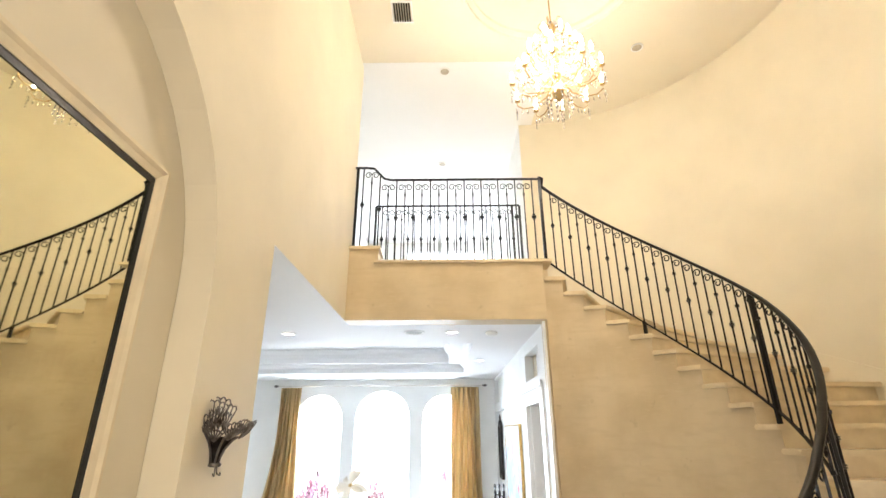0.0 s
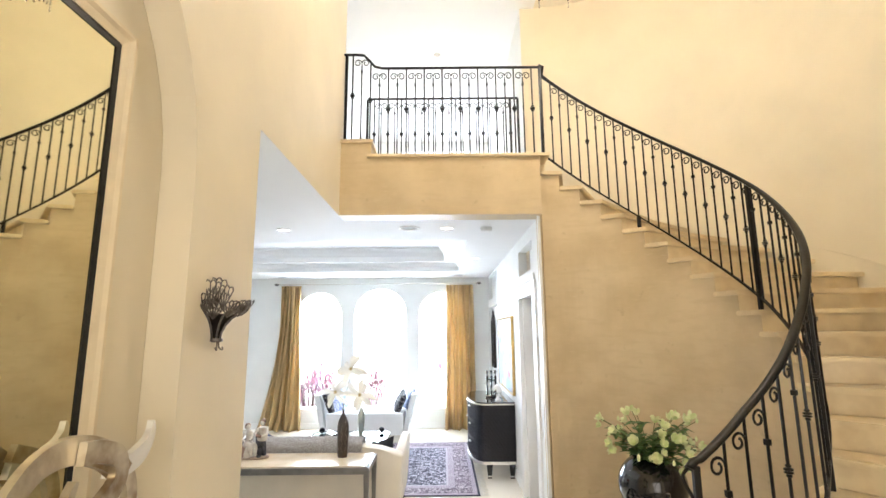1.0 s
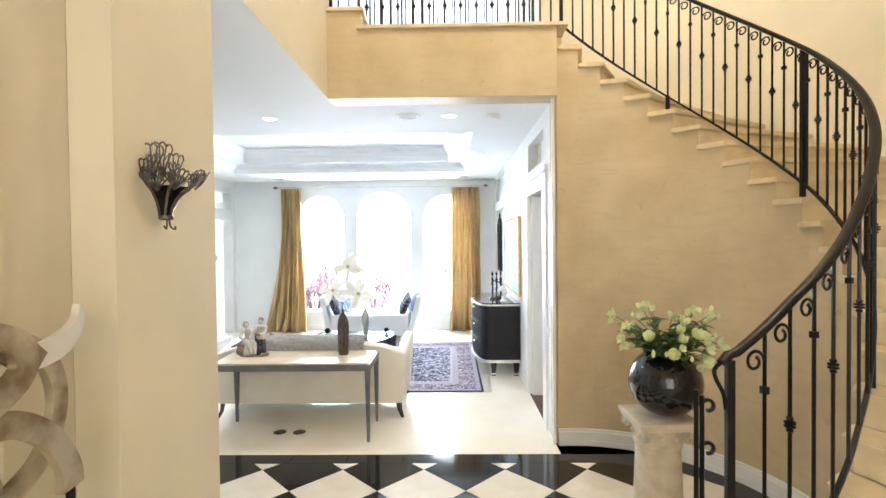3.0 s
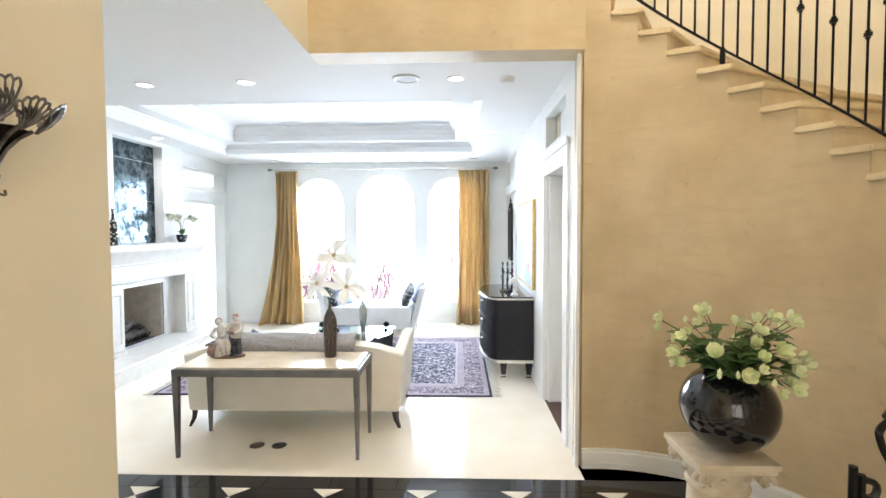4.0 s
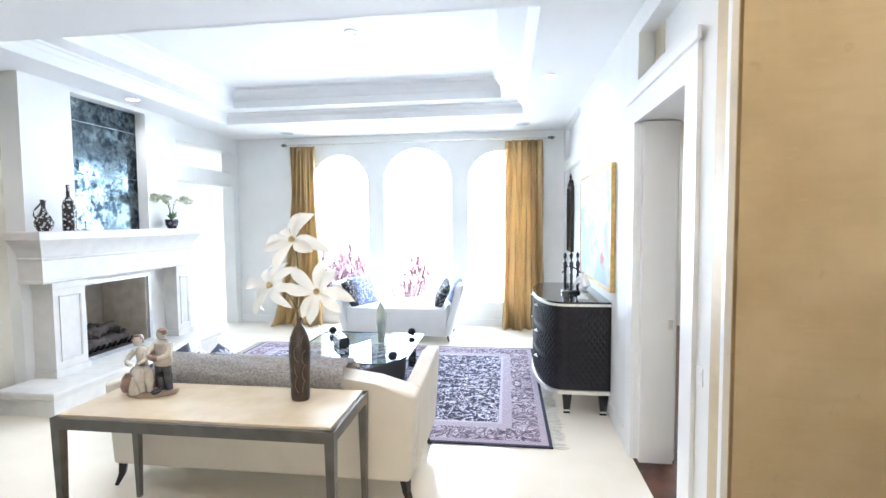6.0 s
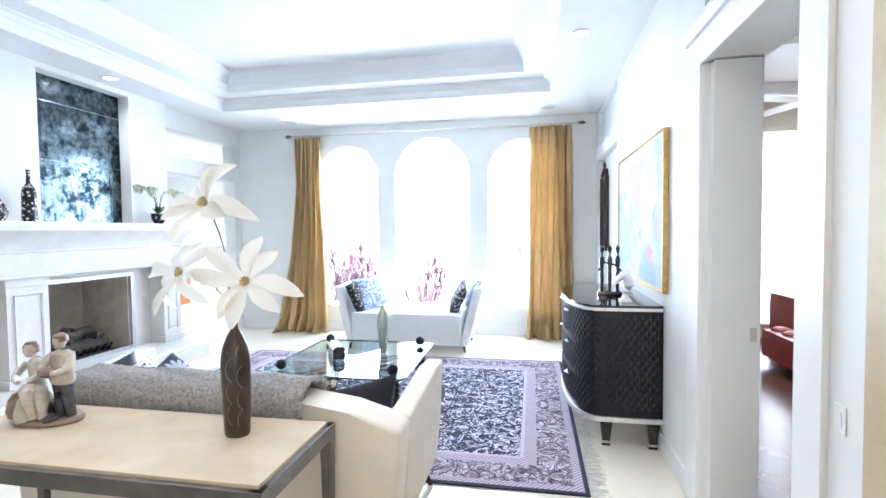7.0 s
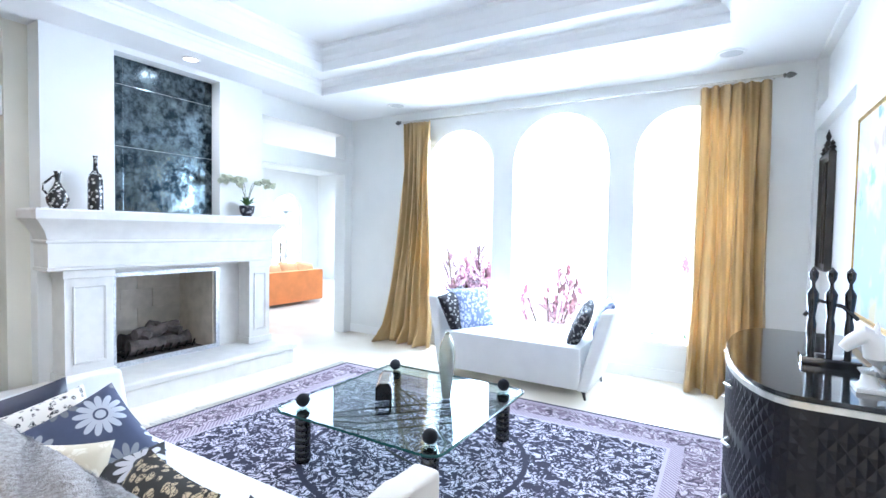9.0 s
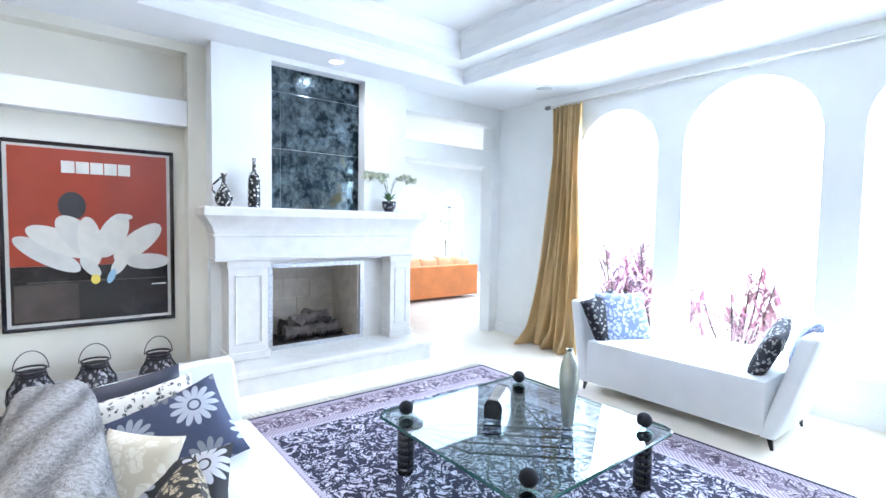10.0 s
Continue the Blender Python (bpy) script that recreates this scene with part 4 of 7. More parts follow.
# chandelier
CX, CY = 1.33, 3.42
ch = base("chandelier", "lit crystal chandelier with brass arms and candle lights", "chandelier", CX, CY, HALL)
M_brass = mat("aged_brass", (0.50, 0.34, 0.14), 0.3, 0.9, var=0.15, scale=25)
M_bulb = emitter("candle_bulb", (1.0, 0.88, 0.66), 60)
M_crystal = bpy.data.materials.new("cut_crystal")
M_crystal.use_nodes = True
for key, value in (("Transmission Weight", 1.0), ("Roughness", 0.04), ("IOR", 1.5)):
    M_crystal.node_tree.nodes["Principled BSDF"].inputs[key].default_value = value
bm = bmesh.new()
sweep(bm, [(CX, CY, HALL + 0.42), (CX, CY, 5.9)], 0.008, 6)
lathe(bm, [(0.0, 0.44), (0.07, 0.43), (0.06, 0.39), (0.015, 0.36)], 16, Matrix.Translation((CX, CY, HALL)))
part("rod", bm, M_brass, ch)
bm = bmesh.new()
lathe(bm, [(0.0, 4.99), (0.02, 5.0), (0.05, 5.04), (0.06, 5.09), (0.03, 5.12), (0.02, 5.2), (0.045, 5.26), (0.05, 5.31), (0.02, 5.36), (0.015, 5.5), (0.03, 5.56), (0.012, 5.62), (0.012, 5.78), (0.04, 5.84), (0.05, 5.88), (0.015, 5.93), (0.01, 5.97)], 16, Matrix.Translation((CX, CY, 0)))
part("stem", bm, M_brass, ch, "", True)
arm_specs = [(10, 0.42, 5.12, 5.22), (10, 0.35, 5.28, 5.40), (8, 0.26, 5.44, 5.57), (6, 0.16, 5.60, 5.72)]
drops = bmesh.new()
for cnt, r, z0, zt in arm_specs:
    for i in range(cnt):
        a = 2 * math.pi * (i + 0.3 * cnt) / cnt
        c, s = math.cos(a), math.sin(a)
        bm = bmesh.new()
        sweep(bm, [(CX + c * f * r, CY + s * f * r, z0 + (zt - z0) * g) for f, g in ((0.08, 0.2), (0.3, -0.3), (0.6, -0.75), (0.85, -0.5), (1.0, 0.15), (1.0, 0.45))], 0.006, 6)
        lathe(bm, [(0.004, 0.0), (0.026, 0.012), (0.028, 0.018), (0.006, 0.02)], 10, Matrix.Translation((CX + c * r, CY + s * r, zt - (zt - z0) * 0.5)))
        arm = part("arm", bm, M_brass, ch, "", True)
        bm = bmesh.new()
        zb = zt - (zt - z0) * 0.5 + 0.02
        lathe(bm, [(0.008, 0.0), (0.008, 0.05), (0.0, 0.05)], 8, Matrix.Translation((CX + c * r, CY + s * r, zb)))
        lathe(bm, [(0.0, 0.05), (0.015, 0.065), (0.018, 0.085), (0.010, 0.12), (0.0, 0.145)], 8, Matrix.Translation((CX + c * r, CY + s * r, zb)))
        part("candle_bulb", bm, M_bulb, arm)
        for k in range(5):
            q = Vector((CX + c * r * (0.5 + 0.13 * k), CY + s * r * (0.5 + 0.13 * k), z0 - (zt - z0) * 0.75 * math.sin(math.pi * (0.45 + 0.12 * k)) - 0.01))
            lathe(drops, [(0.0, 0.0), (0.007, -0.012), (0.009, -0.03), (0.0, -0.055)], 6, Matrix.Translation(q))
        for k in range(7):
            f = (k + 1) / 8
            q = Vector((CX + c * r * f, CY + s * r * f, zt + 0.16 * (1 - f) ** 1.2 + 0.02))
            lathe(drops, [(0.0, 0.012), (0.011, 0.0), (0.0, -0.012)], 6, Matrix.Translation(q))
        # a pendant string from each cup, and a swag up towards the crown
        for k in range(4):
            lathe(drops, [(0.0, 0.014), (0.010, 0.0), (0.0, -0.022)], 6, Matrix.Translation((CX + c * (r + 0.015), CY + s * (r + 0.015), z0 - 0.02 - 0.034 * k)))
        for k in range(1, 11):
            f = k / 11
            lathe(drops, [(0.0, 0.013), (0.011, 0.0), (0.0, -0.013)], 6, Matrix.Translation((CX + c * r * (1 - f * 0.85), CY + s * r * (1 - f * 0.85), zt + 0.04 + (5.92 - zt) * f * f)))
for k in range(12):
    a = 2 * math.pi * k / 12
    for q in range(4):
        lathe(drops, [(0.0, 0.02), (0.012, 0.0), (0.0, -0.03)], 6, Matrix.Translation((CX + 0.11 * math.cos(a), CY + 0.11 * math.sin(a), 5.02 - 0.05 * q)))
    # crown scrolls
    if k % 2 == 0:
        bm = bmesh.new()
        sweep(bm, smooth_path([(CX + rr * math.cos(a), CY + rr * math.sin(a), z) for rr, z in ((0.02, 5.84), (0.09, 5.82), (0.13, 5.88), (0.10, 5.93), (0.075, 5.90))], 4), 0.005, 6)
        part("crown_scroll", bm, M_brass, ch, "", True)
tagged(part("crystal_cluster", drops, M_crystal, ch, "hanging clear crystal drops"), kind="stuff")


def disc_fitting(name, label, category, x, y, z, r, material, lit=None, group="", down=True):
    b = base(name, label, category, x, y, z, group=group)
    bm = bmesh.new()
    lathe(bm, [(r, 0.0), (r, -0.006), (r * 0.9, -0.012), (r * 0.78, -0.008), (r * 0.76, -0.002)], 28, Matrix.Translation((x, y, z)))
    part("rim", bm, M_trim, b, "", True)
    bm = bmesh.new()
    lathe(bm, [(r * 0.77, -0.004), (r * 0.4, -0.006), (0.0, -0.006)], 28, Matrix.Translation((x, y, z)))
    part("lens" if lit else "grille", bm, lit or material, b, "", True)
    return b


M_lens = emitter("lit_downlight", (1.0, 0.95, 0.86), 9)
M_grille = mat("grey_white_grille", (0.55, 0.56, 0.57), 0.6, var=0.1, scale=200)
M_dark_lens = mat("unlit_lens", (0.45, 0.40, 0.32), 0.3, var=0.1, scale=10)
for x, y in ((2.672, 4.47), (0.278, 4.86), (0.226, 7.2)):
    disc_fitting("ceiling_light", "small round recessed ceiling light with a grey rim", "ceiling light", x, y, HALL - 0.013, 0.075, M_dark_lens, None, "foyer lights")
for x, y in DOWNLIGHTS:
    disc_fitting("downlight", "lit recessed downlight in white ceiling", "downlight", x, y, CEIL - 0.001, 0.082, M_lens, M_lens, "living room downlights")
for x, y in ((-3.04, 5.4), (-0.1, 5.32), (0.62, 10.14), (-3.2, 10.22)):
    disc_fitting("ceiling_speaker", "flush round ceiling speaker with pale grille", "speaker", x, y, CEIL - 0.001, 0.125, M_grille, None, "ceiling speakers")
disc_fitting("smoke_detector", "small white round smoke detector", "smoke detector", -1.15, 7.35, 3.658, 0.07, M_trim)
bm = bmesh.new()
lathe(bm, [(0.07, 0.0), (0.072, -0.02), (0.055, -0.045), (0.0, -0.05)], 24, Matrix.Translation((0.80, 5.34, CEIL)))
tagged(part("smoke_alarm", bm, M_trim, None, "", True), "white domed smoke alarm on the ceiling", "smoke alarm")
vent = base("ceiling_vent", "dark slotted vent in the foyer ceiling", "vent", -0.2, 3.9, HALL)
bm = bmesh.new()
for b in ((-0.32, -0.08, 3.75, 3.77), (-0.32, -0.08, 4.03, 4.05), (-0.32, -0.30, 3.77, 4.03), (-0.10, -0.08, 3.77, 4.03)):
    box(bm, *b, HALL - 0.02, HALL)
part("frame", bm, M_trim, vent)
for i in range(7):
    bm = bmesh.new()
    box(bm, -0.292 + i * 0.028, -0.278 + i * 0.028, 3.77, 4.03, HALL - 0.016, HALL - 0.006)
    part("slat", bm, M_iron, vent)

# ---------- living room materials ----------


def pattern(name, pale, dark, scale, cut, rough=0.8, mid=None, warp=0.4, bump=0.15):
    """Petal-like pale blots on a dark cloth, with outlined cells."""
    m = bpy.data.materials.new(name)
    m.use_nodes = True
    t = m.node_tree
    b = t.nodes["Principled BSDF"]
    b.inputs["Roughness"].default_value = rough
    co = t.nodes.new("ShaderNodeTexCoord")
    ns = t.nodes.new("ShaderNodeTexNoise")
    ns.inputs["Scale"].default_value, ns.inputs["Detail"].default_value = scale * 0.8, 3
    t.links.new(co.outputs["Object"], ns.inputs["Vector"])
    wv = t.nodes.new("ShaderNodeVectorMath")
    wv.operation = 'MULTIPLY_ADD'
    wv.inputs[1].default_value = (warp / scale * 2,) * 3
    t.links.new(ns.outputs["Color"], wv.inputs[0])
    t.links.new(co.outputs["Object"], wv.inputs[2])
    vo, vd = t.nodes.new("ShaderNodeTexVoronoi"), t.nodes.new("ShaderNodeTexVoronoi")
    vd.feature = 'DISTANCE_TO_EDGE'
    for v, s in ((vo, scale), (vd, scale * 2.3)):
        v.inputs["Scale"].default_value = s
        t.links.new(wv.outputs[0], v.inputs["Vector"])
    r1, r2 = t.nodes.new("ShaderNodeMapRange"), t.nodes.new("ShaderNodeMapRange")
    r1.inputs[1].default_value, r1.inputs[2].default_value, r1.inputs[3].default_value, r1.inputs[4].default_value = cut, cut + 0.06, 1, 0
    r2.inputs[1].default_value, r2.inputs[2].default_value = 0.03, 0.08
    t.links.new(vo.outputs["Distance"], r1.inputs[0])
    t.links.new(vd.outputs["Distance"], r2.inputs[0])
    mu = t.nodes.new("ShaderNodeMath")
    mu.operation = 'MULTIPLY'
    t.links.new(r1.outputs[0], mu.inputs[0])
    t.links.new(r2.outputs[0], mu.inputs[1])
    mx, m2 = t.nodes.new("ShaderNodeMix"), t.nodes.new("ShaderNodeMix")
    mx.data_type = m2.data_type = 'RGBA'
    m2.inputs[6].default_value, m2.inputs[7].default_value = (*pale, 1), (*(mid or pale), 1)
    t.links.new(vo.outputs["Color"], m2.inputs[0])
    mx.inputs[6].default_value = (*dark, 1)
    t.links.new(m2.outputs[2], mx.inputs[7])
    t.links.new(mu.outputs[0], mx.inputs[0])
    t.links.new(mx.outputs[2], b.inputs["Base Color"])
    bu, nz = t.nodes.new("ShaderNodeBump"), t.nodes.new("ShaderNodeTexNoise")
    nz.inputs["Scale"].default_value = 250
    bu.inputs["Strength"].default_value, bu.inputs["Distance"].default_value = bump, 0.005
    t.links.new(co.outputs["Object"], nz.inputs["Vector"])
    t.links.new(nz.outputs[0], bu.inputs["Height"])
    t.links.new(bu.outputs[0], b.inputs["Normal"])
    return m


M_ivory_cloth = mat("ivory_upholstery", (0.80, 0.75, 0.66), 0.85, var=0.03, scale=5, bump=0.12, bscale=260)
M_white_cloth = mat("white_upholstery", (0.82, 0.83, 0.82), 0.85, var=0.02, scale=5, bump=0.12, bscale=260)
M_fur = mat("grey_fur", (0.50, 0.49, 0.48), 0.95, var=0.3, scale=70, bump=1.0, bscale=220, col2=(0.26, 0.235, 0.215))
M_black_cloth = mat("black_satin", (0.008, 0.008, 0.012), 0.85, var=0.2, scale=8, bump=0.08, bscale=120)
M_navy_cloth = mat("navy_satin", (0.02, 0.024, 0.05), 0.45, var=0.2, scale=8, bump=0.08, bscale=120)


def daisies(name, ground, petal, dim, scale):
    """Scattered many-petalled daisies with round hearts on a plain ground."""
    m = mat(name, ground, 0.7, var=0.1, scale=9, bump=0.1, bscale=220)
    t = m.node_tree
    b = t.nodes["Principled BSDF"]

    def op(kind, a, c=None):
        n = t.nodes.new("ShaderNodeMath")
        n.operation = kind
        for k, v in enumerate((a, c)):
            if isinstance(v, (int, float)):
                n.inputs[k].default_value = v
            elif v is not None:
                t.links.new(v, n.inputs[k])
        return n.outputs[0]

    def step(v, lo, hi):
        n = t.nodes.new("ShaderNodeMapRange")
        n.inputs[1].default_value, n.inputs[2].default_value = lo, hi
        t.links.new(v, n.inputs[0])
        return n.outputs[0]
    co, vo = t.nodes.new("ShaderNodeTexCoord"), t.nodes.new("ShaderNodeTexVoronoi")
    vo.voronoi_dimensions = '2D'
    vo.inputs["Scale"].default_value, vo.inputs["Randomness"].default_value = scale, 0.55
    t.links.new(co.outputs["Object"], vo.inputs["Vector"])
    sub, sep = t.nodes.new("ShaderNodeVectorMath"), t.nodes.new("ShaderNodeSeparateXYZ")
    sub.operation = 'SUBTRACT'
    t.links.new(co.outputs["Object"], sub.inputs[0])
    t.links.new(vo.outputs["Position"], sub.inputs[1])
    t.links.new(sub.outputs[0], sep.inputs[0])
    ang = op('ARCTAN2', sep.outputs[1], sep.outputs[0])
    lobes = op('ABSOLUTE', op('SINE', op('MULTIPLY', ang, 6.5)))
    reach = op('ADD', op('MULTIPLY', op('POWER', lobes, 0.5), 0.30), 0.16)
    d = vo.outputs["Distance"]
    leafy = step(op('SUBTRACT', reach, d), 0.0, 0.02)
    heart = step(op('SUBTRACT', 0.10, d), 0.0, 0.015)
    gap = step(op('SUBTRACT', d, 0.125), 0.0, 0.01)
    cur = b.inputs["Base Color"].links[0].from_socket
    tone = t.nodes.new("ShaderNodeMix")
    tone.data_type = 'RGBA'
    tone.inputs[6].default_value, tone.inputs[7].default_value = (*dim, 1), (*petal, 1)
    t.links.new(step(vo.outputs["Color"], 0.25, 0.75), tone.inputs[0])
    for f in (op('MULTIPLY', leafy, gap), heart):
        x = t.nodes.new("ShaderNodeMix")
        x.data_type = 'RGBA'
        t.links.new(f, x.inputs[0])
        t.links.new(cur, x.inputs[6])
        t.links.new(tone.outputs[2], x.inputs[7])
        cur = x.outputs[2]
    t.links.new(cur, b.inputs["Base Color"])
    return m


M_daisy = daisies("daisy_print", (0.05, 0.065, 0.125), (0.50, 0.53, 0.60), (0.17, 0.18, 0.20), 4.4)
M_black_daisy = daisies("black_daisy_print", (0.02, 0.02, 0.022), (0.55, 0.55, 0.58), (0.30, 0.30, 0.33), 4.8)
M_blotch = pattern("black_white_print", (0.03, 0.03, 0.035), (0.80, 0.78, 0.72), 30, 0.34, warp=0.6)
M_blue_floral = pattern("blue_white_floral", (0.70, 0.74, 0.86), (0.20, 0.25, 0.45), 26, 0.46, warp=0.7)
M_black_floral = pattern("black_floral", (0.50, 0.49, 0.47), (0.015, 0.015, 0.022), 24, 0.32, warp=0.8)
M_cream_print = pattern("cream_leaf_print", (0.80, 0.75, 0.62), (0.66, 0.59, 0.44), 11, 0.5, warp=0.8)
M_leopard = pattern("tan_black_spots", (0.55, 0.46, 0.30), (0.03, 0.028, 0.025), 26, 0.42)
M_pewter_metal = mat("pewter_metal", (0.22, 0.21, 0.20), 0.4, 0.7, var=0.12, scale=10, bump=0.05)
M_stone_top = mat("cream_stone_top", (0.72, 0.62, 0.46), 0.25, var=0.09, scale=4, col2=(0.60, 0.49, 0.33))
M_darkwood = mat("dark_espresso_wood", (0.025, 0.018, 0.014), 0.3, var=0.2, scale=15)
M_ceramic = mat("bronze_ceramic", (0.075, 0.055, 0.045), 0.28, var=0.25, scale=12, bump=0.2, bscale=35)
M_tableglass = glass_mat("greenish_table_glass", (0.86, 0.95, 0.93))

# ---------- console table, its things ----------
ct = base("console_table", "pewter metal console table with inset cream stone top", "table", -1.22, 5.1, 0)
bm = bmesh.new()
box(bm, -1.985, -0.475, 4.845, 5.375, 0.738, 0.762, 0.004)
part("tabletop", bm, M_stone_top, ct, "cream stone top")
bm = bmesh.new()
for b in ((-2.01, -0.45, 4.82, 4.844), (-2.01, -0.45, 5.376, 5.40), (-2.01, -1.986, 4.844, 5.376), (-0.474, -0.45, 4.844, 5.376)):
    box(bm, *b, 0.69, 0.75, 0.003)
part("apron", bm, M_pewter_metal, ct)
for x, y, sx, sy in ((-1.985, 4.845, 1, 1), (-0.475, 4.845, -1, 1), (-1.985, 5.375, 1, -1), (-0.475, 5.375, -1, -1)):
    bm = bmesh.new()
    vs = box(bm, x - 0.026, x + 0.026, y - 0.026, y + 0.026, 0.0, 0.75)
    for v in vs:
        if v.co.z < 0.3:
            v.co.x, v.co.y = x + (v.co.x - x) * 0.5, y + (v.co.y - y) * 0.5
    part("leg", bm, M_pewter_metal, ct)

BVX, BVY = -0.785, 5.195
bm = bmesh.new()
BOTTLE = [(0.0, 0), (0.047, 0), (0.052, 0.01), (0.056, 0.12), (0.061, 0.25), (0.060, 0.31), (0.052, 0.36), (0.034, 0.405), (0.016, 0.435), (0.012, 0.45), (0.016, 0.47), (0.011, 0.47), (0.009, 0.44)]
lathe(bm, BOTTLE, 32, Matrix.Translation((BVX, BVY, 0.762)), 0.85)
bv = tagged(part("bottle_vase", bm, M_ceramic, None, "", True), "tall dark bronze bottle vase with pale scrollwork on the console", "vase")
M_slip = mat("pale_slip_line", (0.36, 0.31, 0.25), 0.5, var=0.1, scale=30)
for k in range(3):
    a0 = -2.3 + 0.75 * k
    bm = bmesh.new()
    pts = []
    for i in range(60):
        f = i / 59
        z = 0.06 + 0.30 * f
        rr = 0.0525 + (z - 0.02) * 0.034 if z < 0.27 else 0.061 - (z - 0.27) * 0.085
        a = a0 + 0.20 * math.sin(f * 21 + k * 2)
        pts.append((BVX + rr * math.cos(a), BVY + 0.85 * rr * math.sin(a), 0.762 + z + 0.014 * math.cos(f * 21 + k * 2)))
    sweep(bm, pts, 0.0011, 4, up=(0.3, 1, 0))
    part("scroll_line", bm, M_slip, bv, "pale raised scroll line")

M_magnolia = silk_material("white_silk_petal", (0.88, 0.86, 0.80), (0.92, 0.88, 0.78), 0.35)
fl = base("silk_flowers", "large white silk star flowers in the bottle vase", "flowers", BVX, BVY, 1.2)
FLOWERS = (((-0.648, 4.87, 1.68), (-0.15, -0.75, 0.35), 0.165, 3), ((-0.812, 4.955, 1.446), (-0.35, -0.8, 0.25), 0.15, 5), ((-0.581, 4.975, 1.411), (0.2, -0.8, 0.3), 0.165, 8))
for top, face, r, seed in FLOWERS:
    top = Vector(top)
    o = Vector((BVX, BVY, 1.19))
    bm = bmesh.new()
    sweep(bm, smooth_path([o, o + Vector((0, -0.02, 0.09)), o * 0.45 + top * 0.55 + Vector((0, 0.02, 0.06)), top], 5), 0.0028, 5)
    part("stem", bm, M_stem, fl)
    d = Vector(face).normalized()
    s = d.cross(Vector((0, 0, 1))).normalized()
    u = s.cross(d)
    rnd = random.Random(seed)
    bm = bmesh.new()
    for i in range(8):
        a = 2 * math.pi * i / 8 + rnd.uniform(-0.16, 0.16)
        o2 = s * math.cos(a) + u * math.sin(a)
        side = d.cross(o2)
        curl, lift, size = rnd.uniform(-0.5, 0.45), rnd.uniform(0.3, 0.8), r * rnd.uniform(0.82, 1.08)
        twist = rnd.uniform(-0.25, 0.25)
        prev = None
        for f, w in ((0.03, 0.05), (0.18, 0.09), (0.36, 0.145), (0.55, 0.19), (0.74, 0.185), (0.9, 0.12), (1.02, 0.02)):
            p = top + o2 * size * f + d * size * (lift * f * (1 - f) * 1.6 + curl * f * f) + side * size * twist * f * f
            sd = side + d * (0.35 * twist)
            row = [bm.verts.new(p + sd * size * w * e + d * size * 0.30 * w * e * e) for e in (-1, -0.5, 0, 0.5, 1)]
            if prev:
                for k in range(4):
                    bm.faces.new((prev[k], prev[k + 1], row[k + 1], row[k]))
            prev = row
    part("flower", bm, M_magnolia, fl, "", True)
    bm = bmesh.new()
    for i in range(9):
        a = 2 * math.pi * i / 9
        q = top + d * 0.03 + (s * math.cos(a) + u * math.sin(a)) * 0.016
        sweep(bm, [top, q], [0.0025, 0.004], 5)
    part("stamen_tuft", bm, mat("straw_stamen", (0.70, 0.55, 0.28), 0.7, var=0.1, scale=40), fl, "straw-coloured stamens")

# figurine: one plain shape
bm = bmesh.new()
FX0, FY0 = -1.72, 5.2
fm = Matrix.Translation((FX0, FY0, 0.762))


def limb(tone, pts, radii, n=10):
    old = set(bm.faces)
    sweep(bm, [fm @ Vector(p) for p in smooth_path(pts, 3)], [radii[min(int(i / (3 * (len(pts) - 1) + 1) * len(radii)), len(radii) - 1)] for i in range(3 * (len(pts) - 1) + 1)], n)
    for f in bm.faces:
        if f not in old:
            f.material_index = tone


def turned(tone, prof, x, y, z, squash=1.0, tilt=0.0, turn=0.0):
    old = set(bm.faces)
    lathe(bm, prof, 14, fm @ pose(x, y, z, 0, tilt, turn), squash)
    for f in bm.faces:
        if f not in old:
            f.material_index = tone


HEAD = [(0, -0.032), (0.018, -0.026), (0.026, -0.006), (0.027, 0.01), (0.02, 0.026), (0, 0.034)]
turned(1, [(0, 0), (0.155, 0), (0.16, 0.01), (0.15, 0.022), (0, 0.024)], 0, 0, 0, 0.62)
# standing shape: legs, coat, arms round a lute-like bundle, capped head
limb(2, [(0.065, 0.0, 0.02), (0.06, 0.0, 0.10), (0.062, 0.0, 0.19)], [0.021, 0.024, 0.029])
limb(2, [(0.105, 0.01, 0.02), (0.10, 0.005, 0.10), (0.092, 0.0, 0.19)], [0.021, 0.024, 0.029])
turned(0, [(0.046, 0), (0.056, 0.02), (0.048, 0.06), (0.054, 0.11), (0.05, 0.135), (0.018, 0.152)], 0.078, 0.0, 0.17, 0.75, 4)
limb(0, [(0.12, 0.0, 0.295), (0.135, -0.035, 0.24), (0.09, -0.06, 0.225)], [0.019, 0.017, 0.013])
limb(0, [(0.04, 0.0, 0.295), (0.02, -0.04, 0.25), (0.05, -0.062, 0.235)], [0.019, 0.017, 0.013])
turned(3, [(0, -0.018), (0.03, -0.012), (0.036, 0), (0.03, 0.012), (0, 0.018)], 0.065, -0.062, 0.232, 0.8, 20)
turned(0, HEAD, 0.082, -0.01, 0.355)
turned(3, [(0.029, 0.006), (0.026, 0.03), (0.012, 0.042), (0, 0.043)], 0.084, -0.006, 0.352)
limb(2, [(0.035, 0.03, 0.03), (0.03, 0.035, 0.16), (0.02, 0.03, 0.29)], [0.03, 0.03, 0.02])
